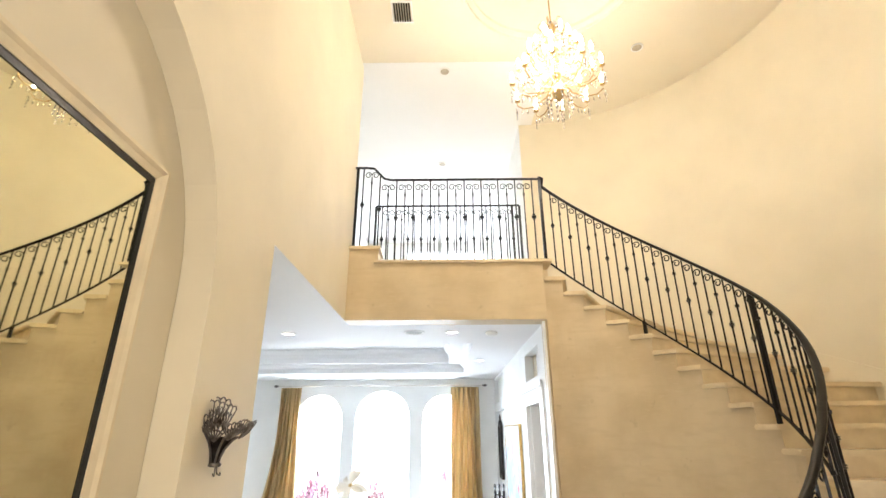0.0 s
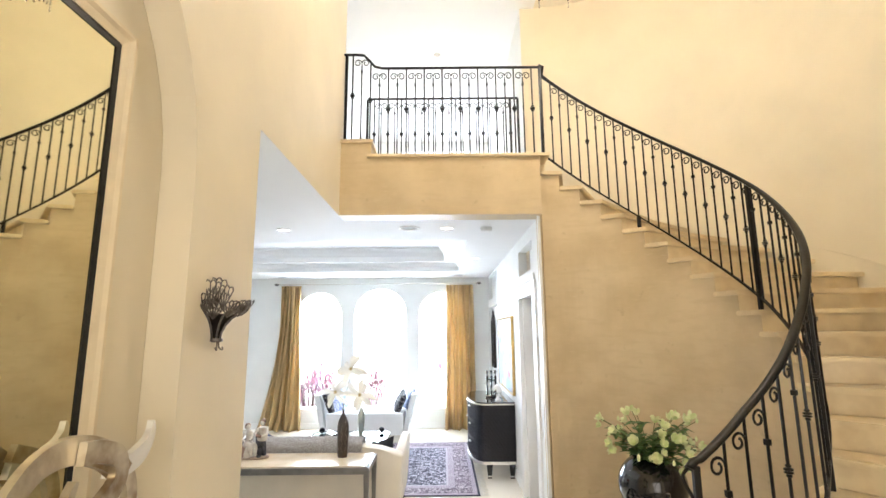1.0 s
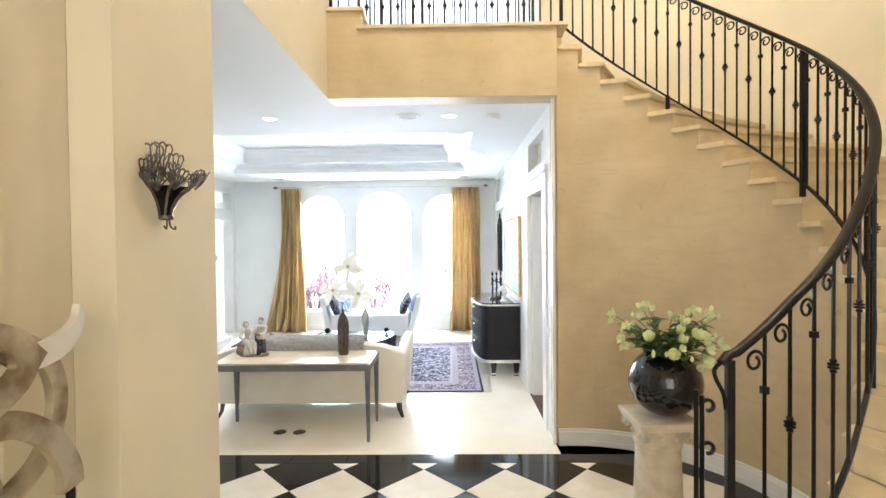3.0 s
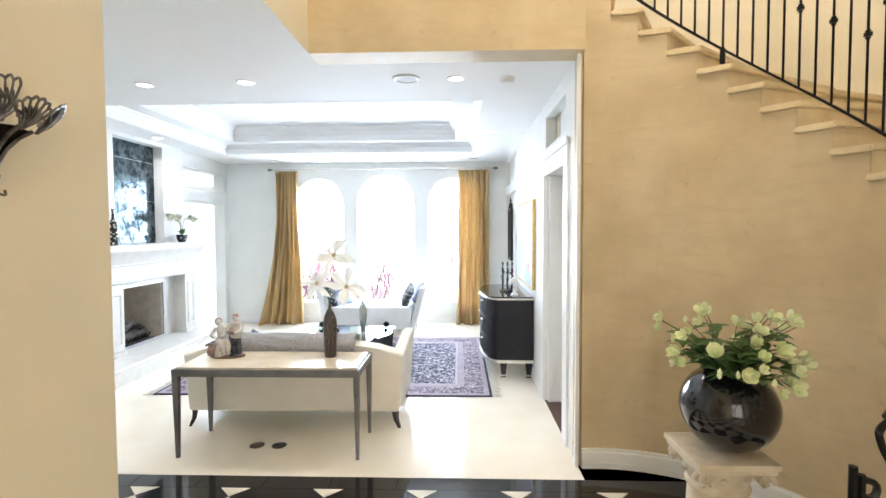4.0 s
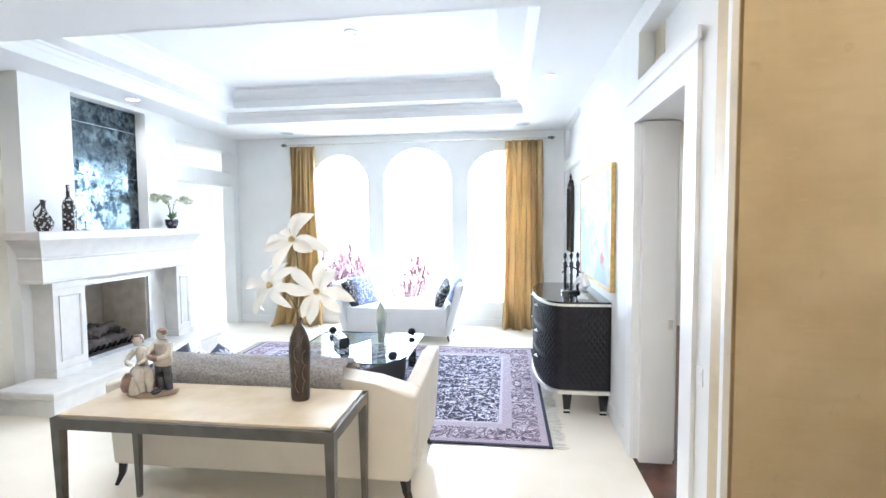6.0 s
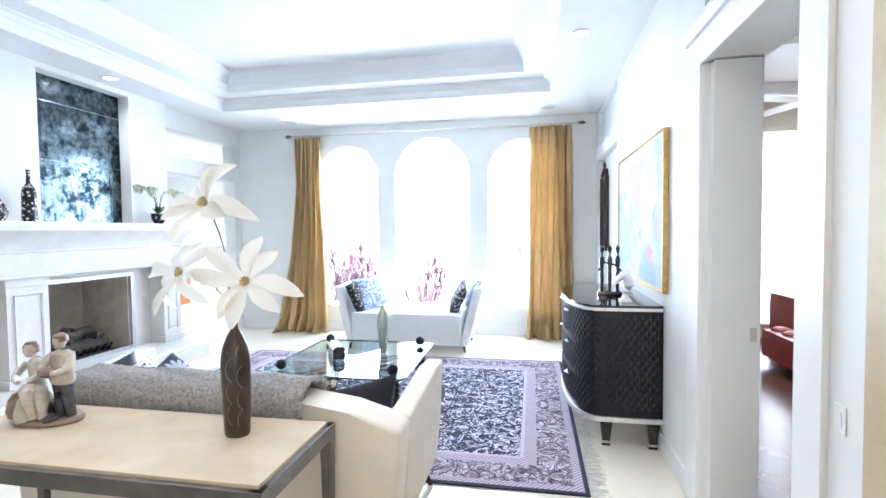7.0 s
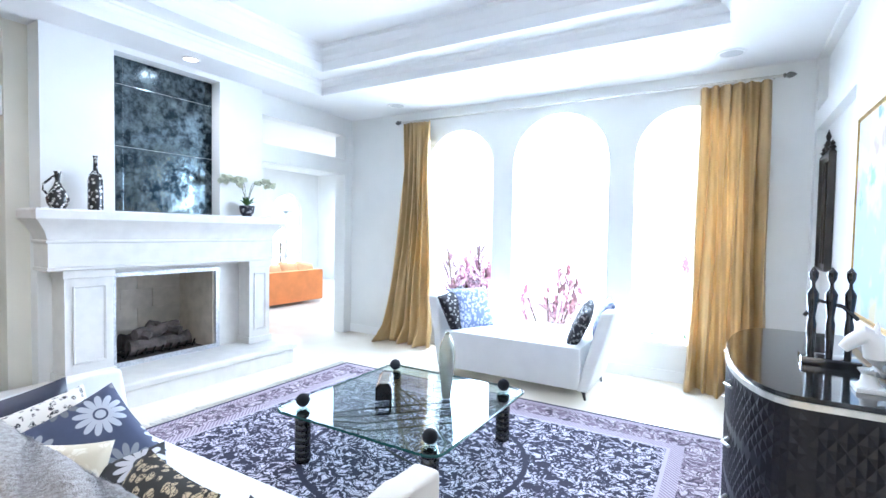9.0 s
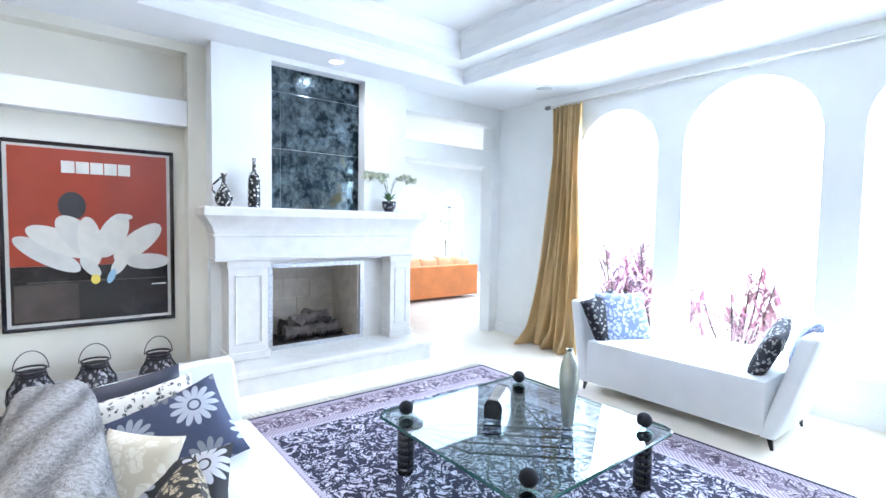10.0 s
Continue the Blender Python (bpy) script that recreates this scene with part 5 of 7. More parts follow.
# seated shape on a mound: skirt, bodice, bent arms, bonneted head
turned(3, [(0.075, 0.02), (0.07, 0.06), (0.05, 0.11), (0.03, 0.13)], -0.075, 0.015, 0, 0.8)
turned(0, [(0.05, 0.10), (0.044, 0.14), (0.032, 0.18), (0.041, 0.23), (0.036, 0.255), (0.013, 0.272)], -0.07, 0.0, 0.01, 0.75, 4)
limb(0, [(-0.08, -0.02, 0.13), (-0.02, -0.07, 0.135), (0.0, -0.075, 0.03)], [0.036, 0.032, 0.02])
limb(0, [(-0.05, -0.02, 0.13), (0.02, -0.05, 0.13), (0.035, -0.06, 0.03)], [0.033, 0.028, 0.018])
limb(0, [(-0.105, 0.0, 0.25), (-0.125, -0.04, 0.20), (-0.08, -0.065, 0.18)], [0.016, 0.014, 0.011])
limb(0, [(-0.035, 0.0, 0.25), (-0.01, -0.035, 0.21), (-0.03, -0.065, 0.19)], [0.016, 0.014, 0.011])
turned(0, HEAD, -0.072, -0.012, 0.312)
turned(3, [(0.031, -0.01), (0.031, 0.018), (0.02, 0.036), (0, 0.04)], -0.076, -0.004, 0.312)
# low bundles at their feet
turned(3, [(0.045, 0.02), (0.052, 0.05), (0.04, 0.10), (0.02, 0.125), (0, 0.13)], -0.115, -0.04, 0, 0.8)
turned(0, [(0.034, 0.02), (0.036, 0.05), (0.026, 0.09), (0.02, 0.115), (0, 0.13)], -0.045, -0.075, 0)
turned(2, [(0.02, 0.02), (0.026, 0.035), (0, 0.05)], 0.075, -0.06, 0, 1.4)
fig = tagged(part("figurine", bm, mat("glazed_porcelain", (0.70, 0.66, 0.60), 0.22, var=0.12, scale=16, col2=(0.50, 0.44, 0.38)), None, "", True), "glazed porcelain figurine group on an oval base", "figurine")
for m_ in (mat("figurine_base", (0.38, 0.28, 0.21), 0.35, var=0.15, scale=14), mat("slate_glaze", (0.10, 0.105, 0.125), 0.25, var=0.2, scale=20), mat("russet_glaze", (0.34, 0.21, 0.16), 0.28, var=0.25, scale=18)):
    fig.data.materials.append(m_)

# ---------- sofa ----------
sofa = base("sofa", "ivory upholstered sofa with flared arms and dark feet", "sofa", -1.23, 5.9, 0)


def slab(name, outline, m, depth, bevel, material, parent, label="", seg=3):
    bm = bmesh.new()
    prism(bm, outline, m, depth)
    bmesh.ops.bevel(bm, geom=list(bm.edges), offset=bevel, segments=seg, affect='EDGES', profile=0.6)
    return part(name, bm, material, parent, label, True)


slab("backrest", [(-2.24, 0.16), (-0.21, 0.16), (-0.165, 0.71), (-0.42, 0.775), (-0.75, 0.82), (-1.7, 0.82), (-2.03, 0.775), (-2.285, 0.71)], Matrix.Translation((0, 5.45, 0)) @ UP_Y, 0.2, 0.028, M_ivory_cloth, sofa)
for x0, s in ((-0.30, 1), (-2.15, -1)):
    bm = bmesh.new()
    vs = prism(bm, [(5.60, 0.16), (6.36, 0.16), (6.40, 0.45), (6.36, 0.79), (6.20, 0.785), (5.60, 0.72)], Matrix.Translation((x0 if s > 0 else x0 - 0.11, 0, 0)) @ UP_X, 0.11)
    for v in vs:
        v.co.x += s * 0.075 * max(0, v.co.z - 0.16) * (0.6 + 0.5 * (v.co.y - 5.6))
    bmesh.ops.bevel(bm, geom=list(bm.edges), offset=0.026, segments=3, affect='EDGES', profile=0.6)
    # same upholstery; the left arm's brighter, cooler light is put into its colour
    part("arm", bm, M_ivory_cloth if s > 0 else M_white_cloth, sofa, "", True)
bm = bmesh.new()
box(bm, -2.17, -0.28, 5.62, 6.36, 0.15, 0.30, 0.015)
part("seat_frame", bm, M_ivory_cloth, sofa, "", True)
bm = bmesh.new()
box(bm, -2.14, -0.31, 5.64, 6.42, 0.30, 0.45, 0.045)
part("seat_cushion", bm, M_white_cloth, sofa, "", True)
for x, y, sx, sy in ((-2.2, 5.5, -1, -1), (-0.25, 5.5, 1, -1), (-2.18, 6.3, -1, 1), (-0.27, 6.3, 1, 1)):
    bm = bmesh.new()
    sweep(bm, [(x, y, 0.17), (x + sx * 0.01, y + sy * 0.005, 0.08), (x + sx * 0.045, y + sy * 0.02, 0.0)], [0.036, 0.027, 0.016], 4)
    part("foot", bm, M_darkwood, sofa)

# fur throw over the back
bm = bmesh.new()
prof = [(5.425, 0.74), (5.43, 0.80), (5.46, 0.85), (5.55, 0.868), (5.64, 0.85), (5.675, 0.80), (5.70, 0.65), (5.73, 0.52), (5.80, 0.475), (5.95, 0.468)]
rnd = random.Random(5)
xs = np.linspace(-1.9, -0.62, 60)
rows = []
for i, x in enumerate(xs):
    rows.append([bm.verts.new((x + 0.01 * math.sin(j * 2.1), y + rnd.uniform(-0.004, 0.004), z + rnd.uniform(-0.004, 0.006) + 0.008 * math.sin(x * 14 + j))) for j, (y, z) in enumerate(smooth_path(prof, 4))])
for a, b in zip(rows, rows[1:]):
    for j in range(len(a) - 1):
        bm.faces.new((a[j], a[j + 1], b[j + 1], b[j]))
o = tagged(part("fur_throw", bm, M_fur, None, "", True), "grey mottled fur throw draped over the sofa back", "throw")
sm = o.modifiers.new("thickness", 'SOLIDIFY')
sm.thickness, sm.offset = 0.022, 1


def hair_material():
    """Grey hairs from smoke to silver, each strand its own tone."""
    m = mat("grey_fur_hair", (0.5, 0.48, 0.46), 0.7)
    t = m.node_tree
    g, x, b = t.nodes.new("ShaderNodeNewGeometry"), t.nodes.new("ShaderNodeMix"), t.nodes["Principled BSDF"]
    x.data_type = 'RGBA'
    x.inputs[6].default_value, x.inputs[7].default_value = (0.25, 0.24, 0.24, 1), (0.76, 0.76, 0.77, 1)
    t.links.new(g.outputs["Random Per Island"], x.inputs[0])
    t.links.new(x.outputs[2], b.inputs["Base Color"])
    return m


hair_v, hair_f = [], []
line = smooth_path(prof, 4)
for i in range(26000):
    f = rnd.uniform(0, len(line) - 1.01)
    j = int(f)
    y, z = line[j].x + (line[j + 1].x - line[j].x) * (f - j), line[j].y + (line[j + 1].y - line[j].y) * (f - j)
    t_ = Vector((0, line[j + 1].x - line[j].x, line[j + 1].y - line[j].y)).normalized()
    nrm = Vector((0, -t_.z, t_.y)) if j < 12 else Vector((0, abs(t_.z), abs(t_.y)))
    if nrm.z < 0 and j < 18:
        nrm = -nrm if j > 4 else nrm
    root = Vector((rnd.uniform(-1.9, -0.62), y, z)) + nrm * 0.018
    lay = (Vector((rnd.uniform(0.5, 1.0), 0, 0)) + t_ * rnd.uniform(-0.6, 0.6)).normalized()
    tip = root + lay * rnd.uniform(0.018, 0.034) + nrm * rnd.uniform(0.004, 0.014)
    wide = lay.cross(nrm).normalized() * 0.0011
    k = len(hair_v)
    hair_v += [root - wide, root + wide, tip]
    hair_f.append((k, k + 1, k + 2))
hair = bpy.data.meshes.new("fur_hair")
hair.from_pydata([tuple(v) for v in hair_v], [], hair_f)
hair.materials.append(hair_material())
hair_ob = new("fur_hair", hair)
hair_ob.parent = o
tagged(hair_ob, "long grey fur hairs", kind="stuff")


def pillow(label, m, w, h, d, material):
    """A stuffed cushion with pinched corners."""
    bm = bmesh.new()
    n = 14
    top, bot = [], []
    for side, store in ((1, top), (-1, bot)):
        for i in range(n + 1):
            row = []
            for j in range(n + 1):
                u, v = 2 * i / n - 1, 2 * j / n - 1
                f = (1 - u ** 4) * (1 - v ** 4)
                pin = 1 - 0.07 * (1 - abs(v) ** 2) * abs(u) ** 3 - 0.0
                pin2 = 1 - 0.07 * (1 - abs(u) ** 2) * abs(v) ** 3
                row.append(bm.verts.new((u * w / 2 * pin, v * h / 2 * pin2, side * (d / 2 * f ** 0.6 + 0.002))))
            store.append(row)
    for st, flip in ((top, False), (bot, True)):
        for i in range(n):
            for j in range(n):
                q = (st[i][j], st[i + 1][j], st[i + 1][j + 1], st[i][j + 1])
                bm.faces.new(q[::-1] if flip else q)
    bmesh.ops.remove_doubles(bm, verts=bm.verts, dist=0.005)
    o = part("throw_pillow", bm, material, None, "", True)
    o.matrix_basis = m
    return tagged(o, label, "pillow")


pillow("navy satin pillow leaning on the sofa arm", pose(-2.07, 5.86, 0.61, 76, 0, 80) @ pose(0, 0, 0, 0, 0, 10), 0.46, 0.40, 0.13, M_navy_cloth)
pillow("black and white blotched pillow on the sofa", pose(-1.95, 5.89, 0.585, 62, 0, 76) @ pose(0, 0, 0, 0, 0, 13), 0.48, 0.40, 0.14, M_blotch)
pillow("blue pillow printed with pale daisies on the sofa", pose(-1.77, 6.0, 0.585, 48, 0, 70) @ pose(0, 0, 0, 0, 0, 26), 0.48, 0.44, 0.15, M_daisy)
pillow("cream leaf-print pillow on the sofa", pose(-1.47, 5.79, 0.575, 64, 0, 60) @ pose(0, 0, 0, 0, 0, -8), 0.30, 0.36, 0.12, M_cream_print)
pillow("black pillow with large grey daisies on the sofa", pose(-1.33, 5.93, 0.53, 36, 0, 46) @ pose(0, 0, 0, 0, 0, 22), 0.38, 0.34, 0.12, M_black_daisy)
pillow("tan spotted pillow leaning on the sofa back", pose(-0.90, 5.82, 0.60, 60, 0, -6), 0.50, 0.40, 0.15, M_leopard)
pillow("black satin pillow leaning in the sofa corner", pose(-0.52, 5.85, 0.575, 58, 0, -36) @ pose(0, 0, 0, 0, 0, 24), 0.50, 0.43, 0.15, M_black_cloth)

# ---------- rug ----------
HX, HY = 1.955, 1.46


def rug_material():
    m = bpy.data.materials.new("floral_rug")
    m.use_nodes = True
    t = m.node_tree
    b = t.nodes["Principled BSDF"]
    b.inputs["Roughness"].default_value = 0.95
    co = t.nodes.new("ShaderNodeTexCoord")

    def math_node(op, a, c=None):
        n = t.nodes.new("ShaderNodeMath")
        n.operation = op
        for k, v in enumerate((a, c)):
            if v is None:
                continue
            if isinstance(v, (int, float)):
                n.inputs[k].default_value = v
            else:
                t.links.new(v, n.inputs[k])
        return n.outputs[0]

    def ramp(v, lo, hi, a=0.0, c=1.0):
        n = t.nodes.new("ShaderNodeMapRange")
        n.inputs[1].default_value, n.inputs[2].default_value, n.inputs[3].default_value, n.inputs[4].default_value = lo, hi, a, c
        t.links.new(v, n.inputs[0])
        return n.outputs[0]

    def mix(f, a, c):
        n = t.nodes.new("ShaderNodeMix")
        n.data_type = 'RGBA'
        t.links.new(f, n.inputs[0])
        for k, v in ((6, a), (7, c)):
            if isinstance(v, tuple):
                n.inputs[k].default_value = (*v, 1)
            else:
                t.links.new(v, n.inputs[k])
        return n.outputs[2]
    sp = t.nodes.new("ShaderNodeSeparateXYZ")
    t.links.new(co.outputs["Object"], sp.inputs[0])
    ax, ay = math_node('ABSOLUTE', sp.outputs[0]), math_node('ABSOLUTE', sp.outputs[1])
    edge = math_node('MINIMUM', math_node('SUBTRACT', HX, ax), math_node('SUBTRACT', HY, ay))
    # mirrored floral: pattern runs on the absolute coordinates, so the quarters match
    cb = t.nodes.new("ShaderNodeCombineXYZ")
    t.links.new(ax, cb.inputs[0])
    t.links.new(ay, cb.inputs[1])
    nz = t.nodes.new("ShaderNodeTexNoise")
    nz.inputs["Scale"].default_value, nz.inputs["Detail"].default_value = 7, 2
    t.links.new(cb.outputs[0], nz.inputs["Vector"])
    wv = t.nodes.new("ShaderNodeVectorMath")
    wv.operation = 'MULTIPLY_ADD'
    wv.inputs[1].default_value = (0.22, 0.22, 0)
    t.links.new(nz.outputs["Color"], wv.inputs[0])
    t.links.new(cb.outputs[0], wv.inputs[2])

    def vor(scale, feature='F1'):
        v = t.nodes.new("ShaderNodeTexVoronoi")
        v.feature = feature
        v.inputs["Scale"].default_value = scale
        t.links.new(wv.outputs[0], v.inputs["Vector"])
        return v.outputs["Distance"]
    blooms = ramp(vor(19), 0.40, 0.47, 1, 0)
    veins = ramp(vor(42, 'DISTANCE_TO_EDGE'), 0.05, 0.10)
    small = ramp(vor(46), 0.34, 0.42, 1, 0)
    floral = math_node('MAXIMUM', math_node('MULTIPLY', blooms, veins), math_node('MULTIPLY', small, 0.75))
    vines = ramp(vor(4.2, 'DISTANCE_TO_EDGE'), 0.015, 0.03)
    navy, pale, mauve = (0.024, 0.022, 0.045), (0.66, 0.62, 0.74), (0.38, 0.29, 0.36)
    field = mix(floral, navy, pale)
    field = mix(vines, navy, field)
    # round medallion outlined in the middle
    rad = math_node('SQRT', math_node('ADD', math_node('MULTIPLY', ax, ax), math_node('MULTIPLY', ay, ay)))
    ring_d = math_node('ABSOLUTE', math_node('SUBTRACT', rad, 0.78))
    field = mix(ramp(ring_d, 0.016, 0.022), navy, field)
    border = mix(floral, (0.20, 0.15, 0.20), (0.60, 0.53, 0.58))
    border = mix(ramp(vor(11, 'DISTANCE_TO_EDGE'), 0.02, 0.05), (0.06, 0.045, 0.07), border)
    stripe_v = math_node('SINE', math_node('MULTIPLY', math_node('ADD', ax, ay), 190))
    stripe = mix(ramp(stripe_v, -0.6, 0.6), (0.26, 0.20, 0.27), (0.52, 0.46, 0.52))
    # from the edge inward
    out = mix(ramp(edge, 0.028, 0.032), navy, stripe)
    out = mix(ramp(edge, 0.085, 0.088), out, border)
    out = mix(ramp(edge, 0.31, 0.313), out, stripe)
    out = mix(ramp(edge, 0.40, 0.403), out, (0.50, 0.45, 0.52))
    out = mix(ramp(edge, 0.425, 0.428), out, field)
    t.links.new(out, b.inputs["Base Color"])
    bu, nn = t.nodes.new("ShaderNodeBump"), t.nodes.new("ShaderNodeTexNoise")
    nn.inputs["Scale"].default_value = 300
    t.links.new(co.outputs["Object"], nn.inputs["Vector"])
    bu.inputs["Strength"].default_value, bu.inputs["Distance"].default_value = 0.4, 0.004
    t.links.new(nn.outputs[0], bu.inputs["Height"])
    t.links.new(bu.outputs[0], b.inputs["Normal"])
    return m


rug = base("rug", "navy and lavender floral oriental rug with pale fringe", "rug", -1.215, 7.79, 0)
bm = bmesh.new()
box(bm, -1.215 - HX, -1.215 + HX, 7.79 - HY, 7.79 + HY, 0.001, 0.013, 0.003)
part("weave", bm, rug_material(), rug)
bm = bmesh.new()
rnd = random.Random(9)
for side in (1, -1):
    for i in range(210):
        y = 7.79 - HY + 2 * HY * (i + 0.5) / 210
        x = -1.215 + side * HX
        L = rnd.uniform(0.08, 0.13)
        dy = rnd.uniform(-0.03, 0.03)
        sweep(bm, [(x, y, 0.006), (x + side * L * 0.5, y + dy * 0.4, 0.006), (x + side * L, y + dy, 0.004)], [0.004, 0.0045, 0.002], 4)
tagged(part("fringe", bm, mat("white_cotton_fringe", (0.74, 0.72, 0.66), 0.9, var=0.1, scale=30), rug, "white cotton fringe"), kind="stuff")

# ---------- coffee table and its things ----------
tb = base("coffee_table", "square glass coffee table on black ribbed legs", "coffee table", -1.26, 7.78, 0)
LEGS = [(-1.763, 7.265), (-0.745, 7.25), (-0.764, 8.31), (-1.762, 8.30)]
bm = bmesh.new()
r = 0.09
out = []
for cx, cy, a0 in ((-0.625 - r, 8.435 - r, 0), (-1.90 + r, 8.435 - r, 90), (-1.90 + r, 7.125 + r, 180), (-0.625 - r, 7.125 + r, 270)):
    out += [(cx + r * math.cos(radians(a0 + 15 * k)), cy + r * math.sin(radians(a0 + 15 * k))) for k in range(7)]
prism(bm, out, Matrix.Translation((0, 0, 0.372)), 0.014)
g = part("tabletop", bm, M_tableglass, tb, "clear greenish glass top with rounded corners")
bm = bmesh.new()
sweep(bm, [(u, v, 0.379) for u, v in out], 0.0085, 6, closed=True)
part("glass_edge", bm, mat("dark_green_edge", (0.02, 0.07, 0.06), 0.1), tb)
for x, y in LEGS:
    bm = bmesh.new()
    pr = []
    for k in range(8):
        z = 0.014 + k * 0.0435
        pr += [(0.049, z), (0.053, z + 0.005), (0.053, z + 0.037), (0.049, z + 0.0425)]
    lathe(bm, [(0.0, 0.013)] + pr + [(0.042, 0.366), (0.0, 0.37)], 20, Matrix.Translation((x, y, 0)))
    leg = part("leg", bm, M_black_lacquer, tb, "", True)
    bm = bmesh.new()
    lathe(bm, [(0.046 * math.cos(-1.57 + 3.14 * k / 10) if 0 < k < 10 else 0, 0.43 + 0.044 * math.sin(-1.57 + 3.14 * k / 10)) for k in range(11)], 20, Matrix.Translation((x, y, 0)))
    part("ball", bm, M_black_cloth, leg, "matt black ball finial", True)
for k, (i, j) in enumerate(((0, 2), (1, 3))):
    a, b2 = Vector((*LEGS[i], 0)), Vector((*LEGS[j], 0))
    d = (b2 - a).normalized()
    sde = Vector((-d.y, d.x, 0))
    for q in range(4):
        bm = bmesh.new()
        off = sde * (q - 1.5) * 0.13
        z = 0.30 - 0.07 * k
        sweep(bm, [a + d * 0.04 + off * 0.2 + Vector((0, 0, z)), a + d * 0.4 + off + Vector((0, 0, z - 0.04)), b2 - d * 0.4 + off + Vector((0, 0, z - 0.04)), b2 - d * 0.04 + off * 0.2 + Vector((0, 0, z))], 0.007, 6)
        part("rod", bm, M_iron, tb)

bm = bmesh.new()
lathe(bm, [(0, 0), (0.03, 0), (0.034, 0.02), (0.045, 0.12), (0.058, 0.24), (0.06, 0.31), (0.05, 0.38), (0.03, 0.43), (0.016, 0.455), (0.019, 0.47), (0.012, 0.468), (0.010, 0.44)], 36, Matrix.Translation((-1.05, 7.95, 0.386)))
tagged(part("slender_vase", bm, mat("silver_green_glaze", (0.55, 0.58, 0.50), 0.18, 0.7, var=0.12, scale=6), None, "", True), "slender silvery green vase on the coffee table", "vase")
bxm = pose(-1.47, 7.78, 0.387, 0, 0, 33)
bx = base("keepsake_box", "silver gabled keepsake box with black ends on glass", "box", -1.47, 7.78, 0.387, 33)
prof = [(-0.055, 0), (0.055, 0), (0.055, 0.085), (0.03, 0.115), (-0.03, 0.115), (-0.055, 0.085)]
bm = bmesh.new()
prism(bm, prof, bxm @ Matrix.Translation((0, -0.14, 0)) @ UP_Y, 0.29)
part("body", bm, mat("hammered_silver", (0.62, 0.60, 0.56), 0.22, 0.95, var=0.15, scale=12, bump=0.1), bx)
for y in (-0.152, 0.151):
    bm = bmesh.new()
    prism(bm, [(u * 1.03, v * 1.02) for u, v in prof], bxm @ Matrix.Translation((0, y, 0)) @ UP_Y, 0.011)
    part("end_panel", bm, M_black_lacquer, bx, "black end panel")

# ---------- chaise by the windows ----------
chz = base("chaise", "white backless chaise with two flared ends", "chaise", -1.25, 9.92, 0)
bm = bmesh.new()
box(bm, -2.0, -0.5, 9.50, 10.27, 0.085, 0.50, 0.06)
part("seat", bm, M_white_cloth, chz, "", True)
for s, xe in ((-1, -2.02), (1, -0.48)):
    bm = bmesh.new()
    vs = prism(bm, [(0, 0.085), (0.11, 0.085), (0.31, 0.86), (0.19, 0.86)], Matrix.Translation((0, 9.50, 0)) @ UP_Y, 0.77)
    for v in vs:
        if v.co.z > 0.5 and v.co.y < 9.8:
            v.co.y += 0.10
            v.co.z -= 0.02
        v.co.x = xe + s * (v.co.x - 0.06)
    bmesh.ops.bevel(bm, geom=list(bm.edges), offset=0.028, segments=3, affect='EDGES', profile=0.6)
    part("backrest", bm, M_white_cloth, chz, "", True)
for x, y in ((-2.02, 9.55), (-0.48, 9.55), (-2.02, 10.24), (-0.48, 10.24)):
    bm = bmesh.new()
    sweep(bm, [(x, y, 0.10), (x + (0.02 if x > -1 else -0.02), y, 0.0)], [0.024, 0.013], 4)
    part("foot", bm, M_darkwood, chz)
pillow("black floral pillow leaning on the chaise end", pose(-1.96, 9.76, 0.68, 70, 0, 82) @ pose(0, 0, 0, 0, 0, 12), 0.50, 0.50, 0.13, M_black_floral)
pillow("blue and white floral pillow on the chaise", pose(-1.86, 9.90, 0.70, 66, 0, 62), 0.54, 0.50, 0.15, M_blue_floral)
pillow("silvery floral pillow behind the black one on the chaise", pose(-0.42, 10.05, 0.70, 70, 0, -74), 0.50, 0.46, 0.12, M_blue_floral)
pillow("black floral pillow leaning on the chaise", pose(-0.59, 9.82, 0.67, 66, 0, -76) @ pose(0, 0, 0, 0, 0, -14), 0.52, 0.46, 0.13, M_black_floral)

# ---------- curtains and rod ----------


M_silk = silk_material("gold_silk", (0.66, 0.47, 0.22), (0.80, 0.64, 0.38), 0.28)


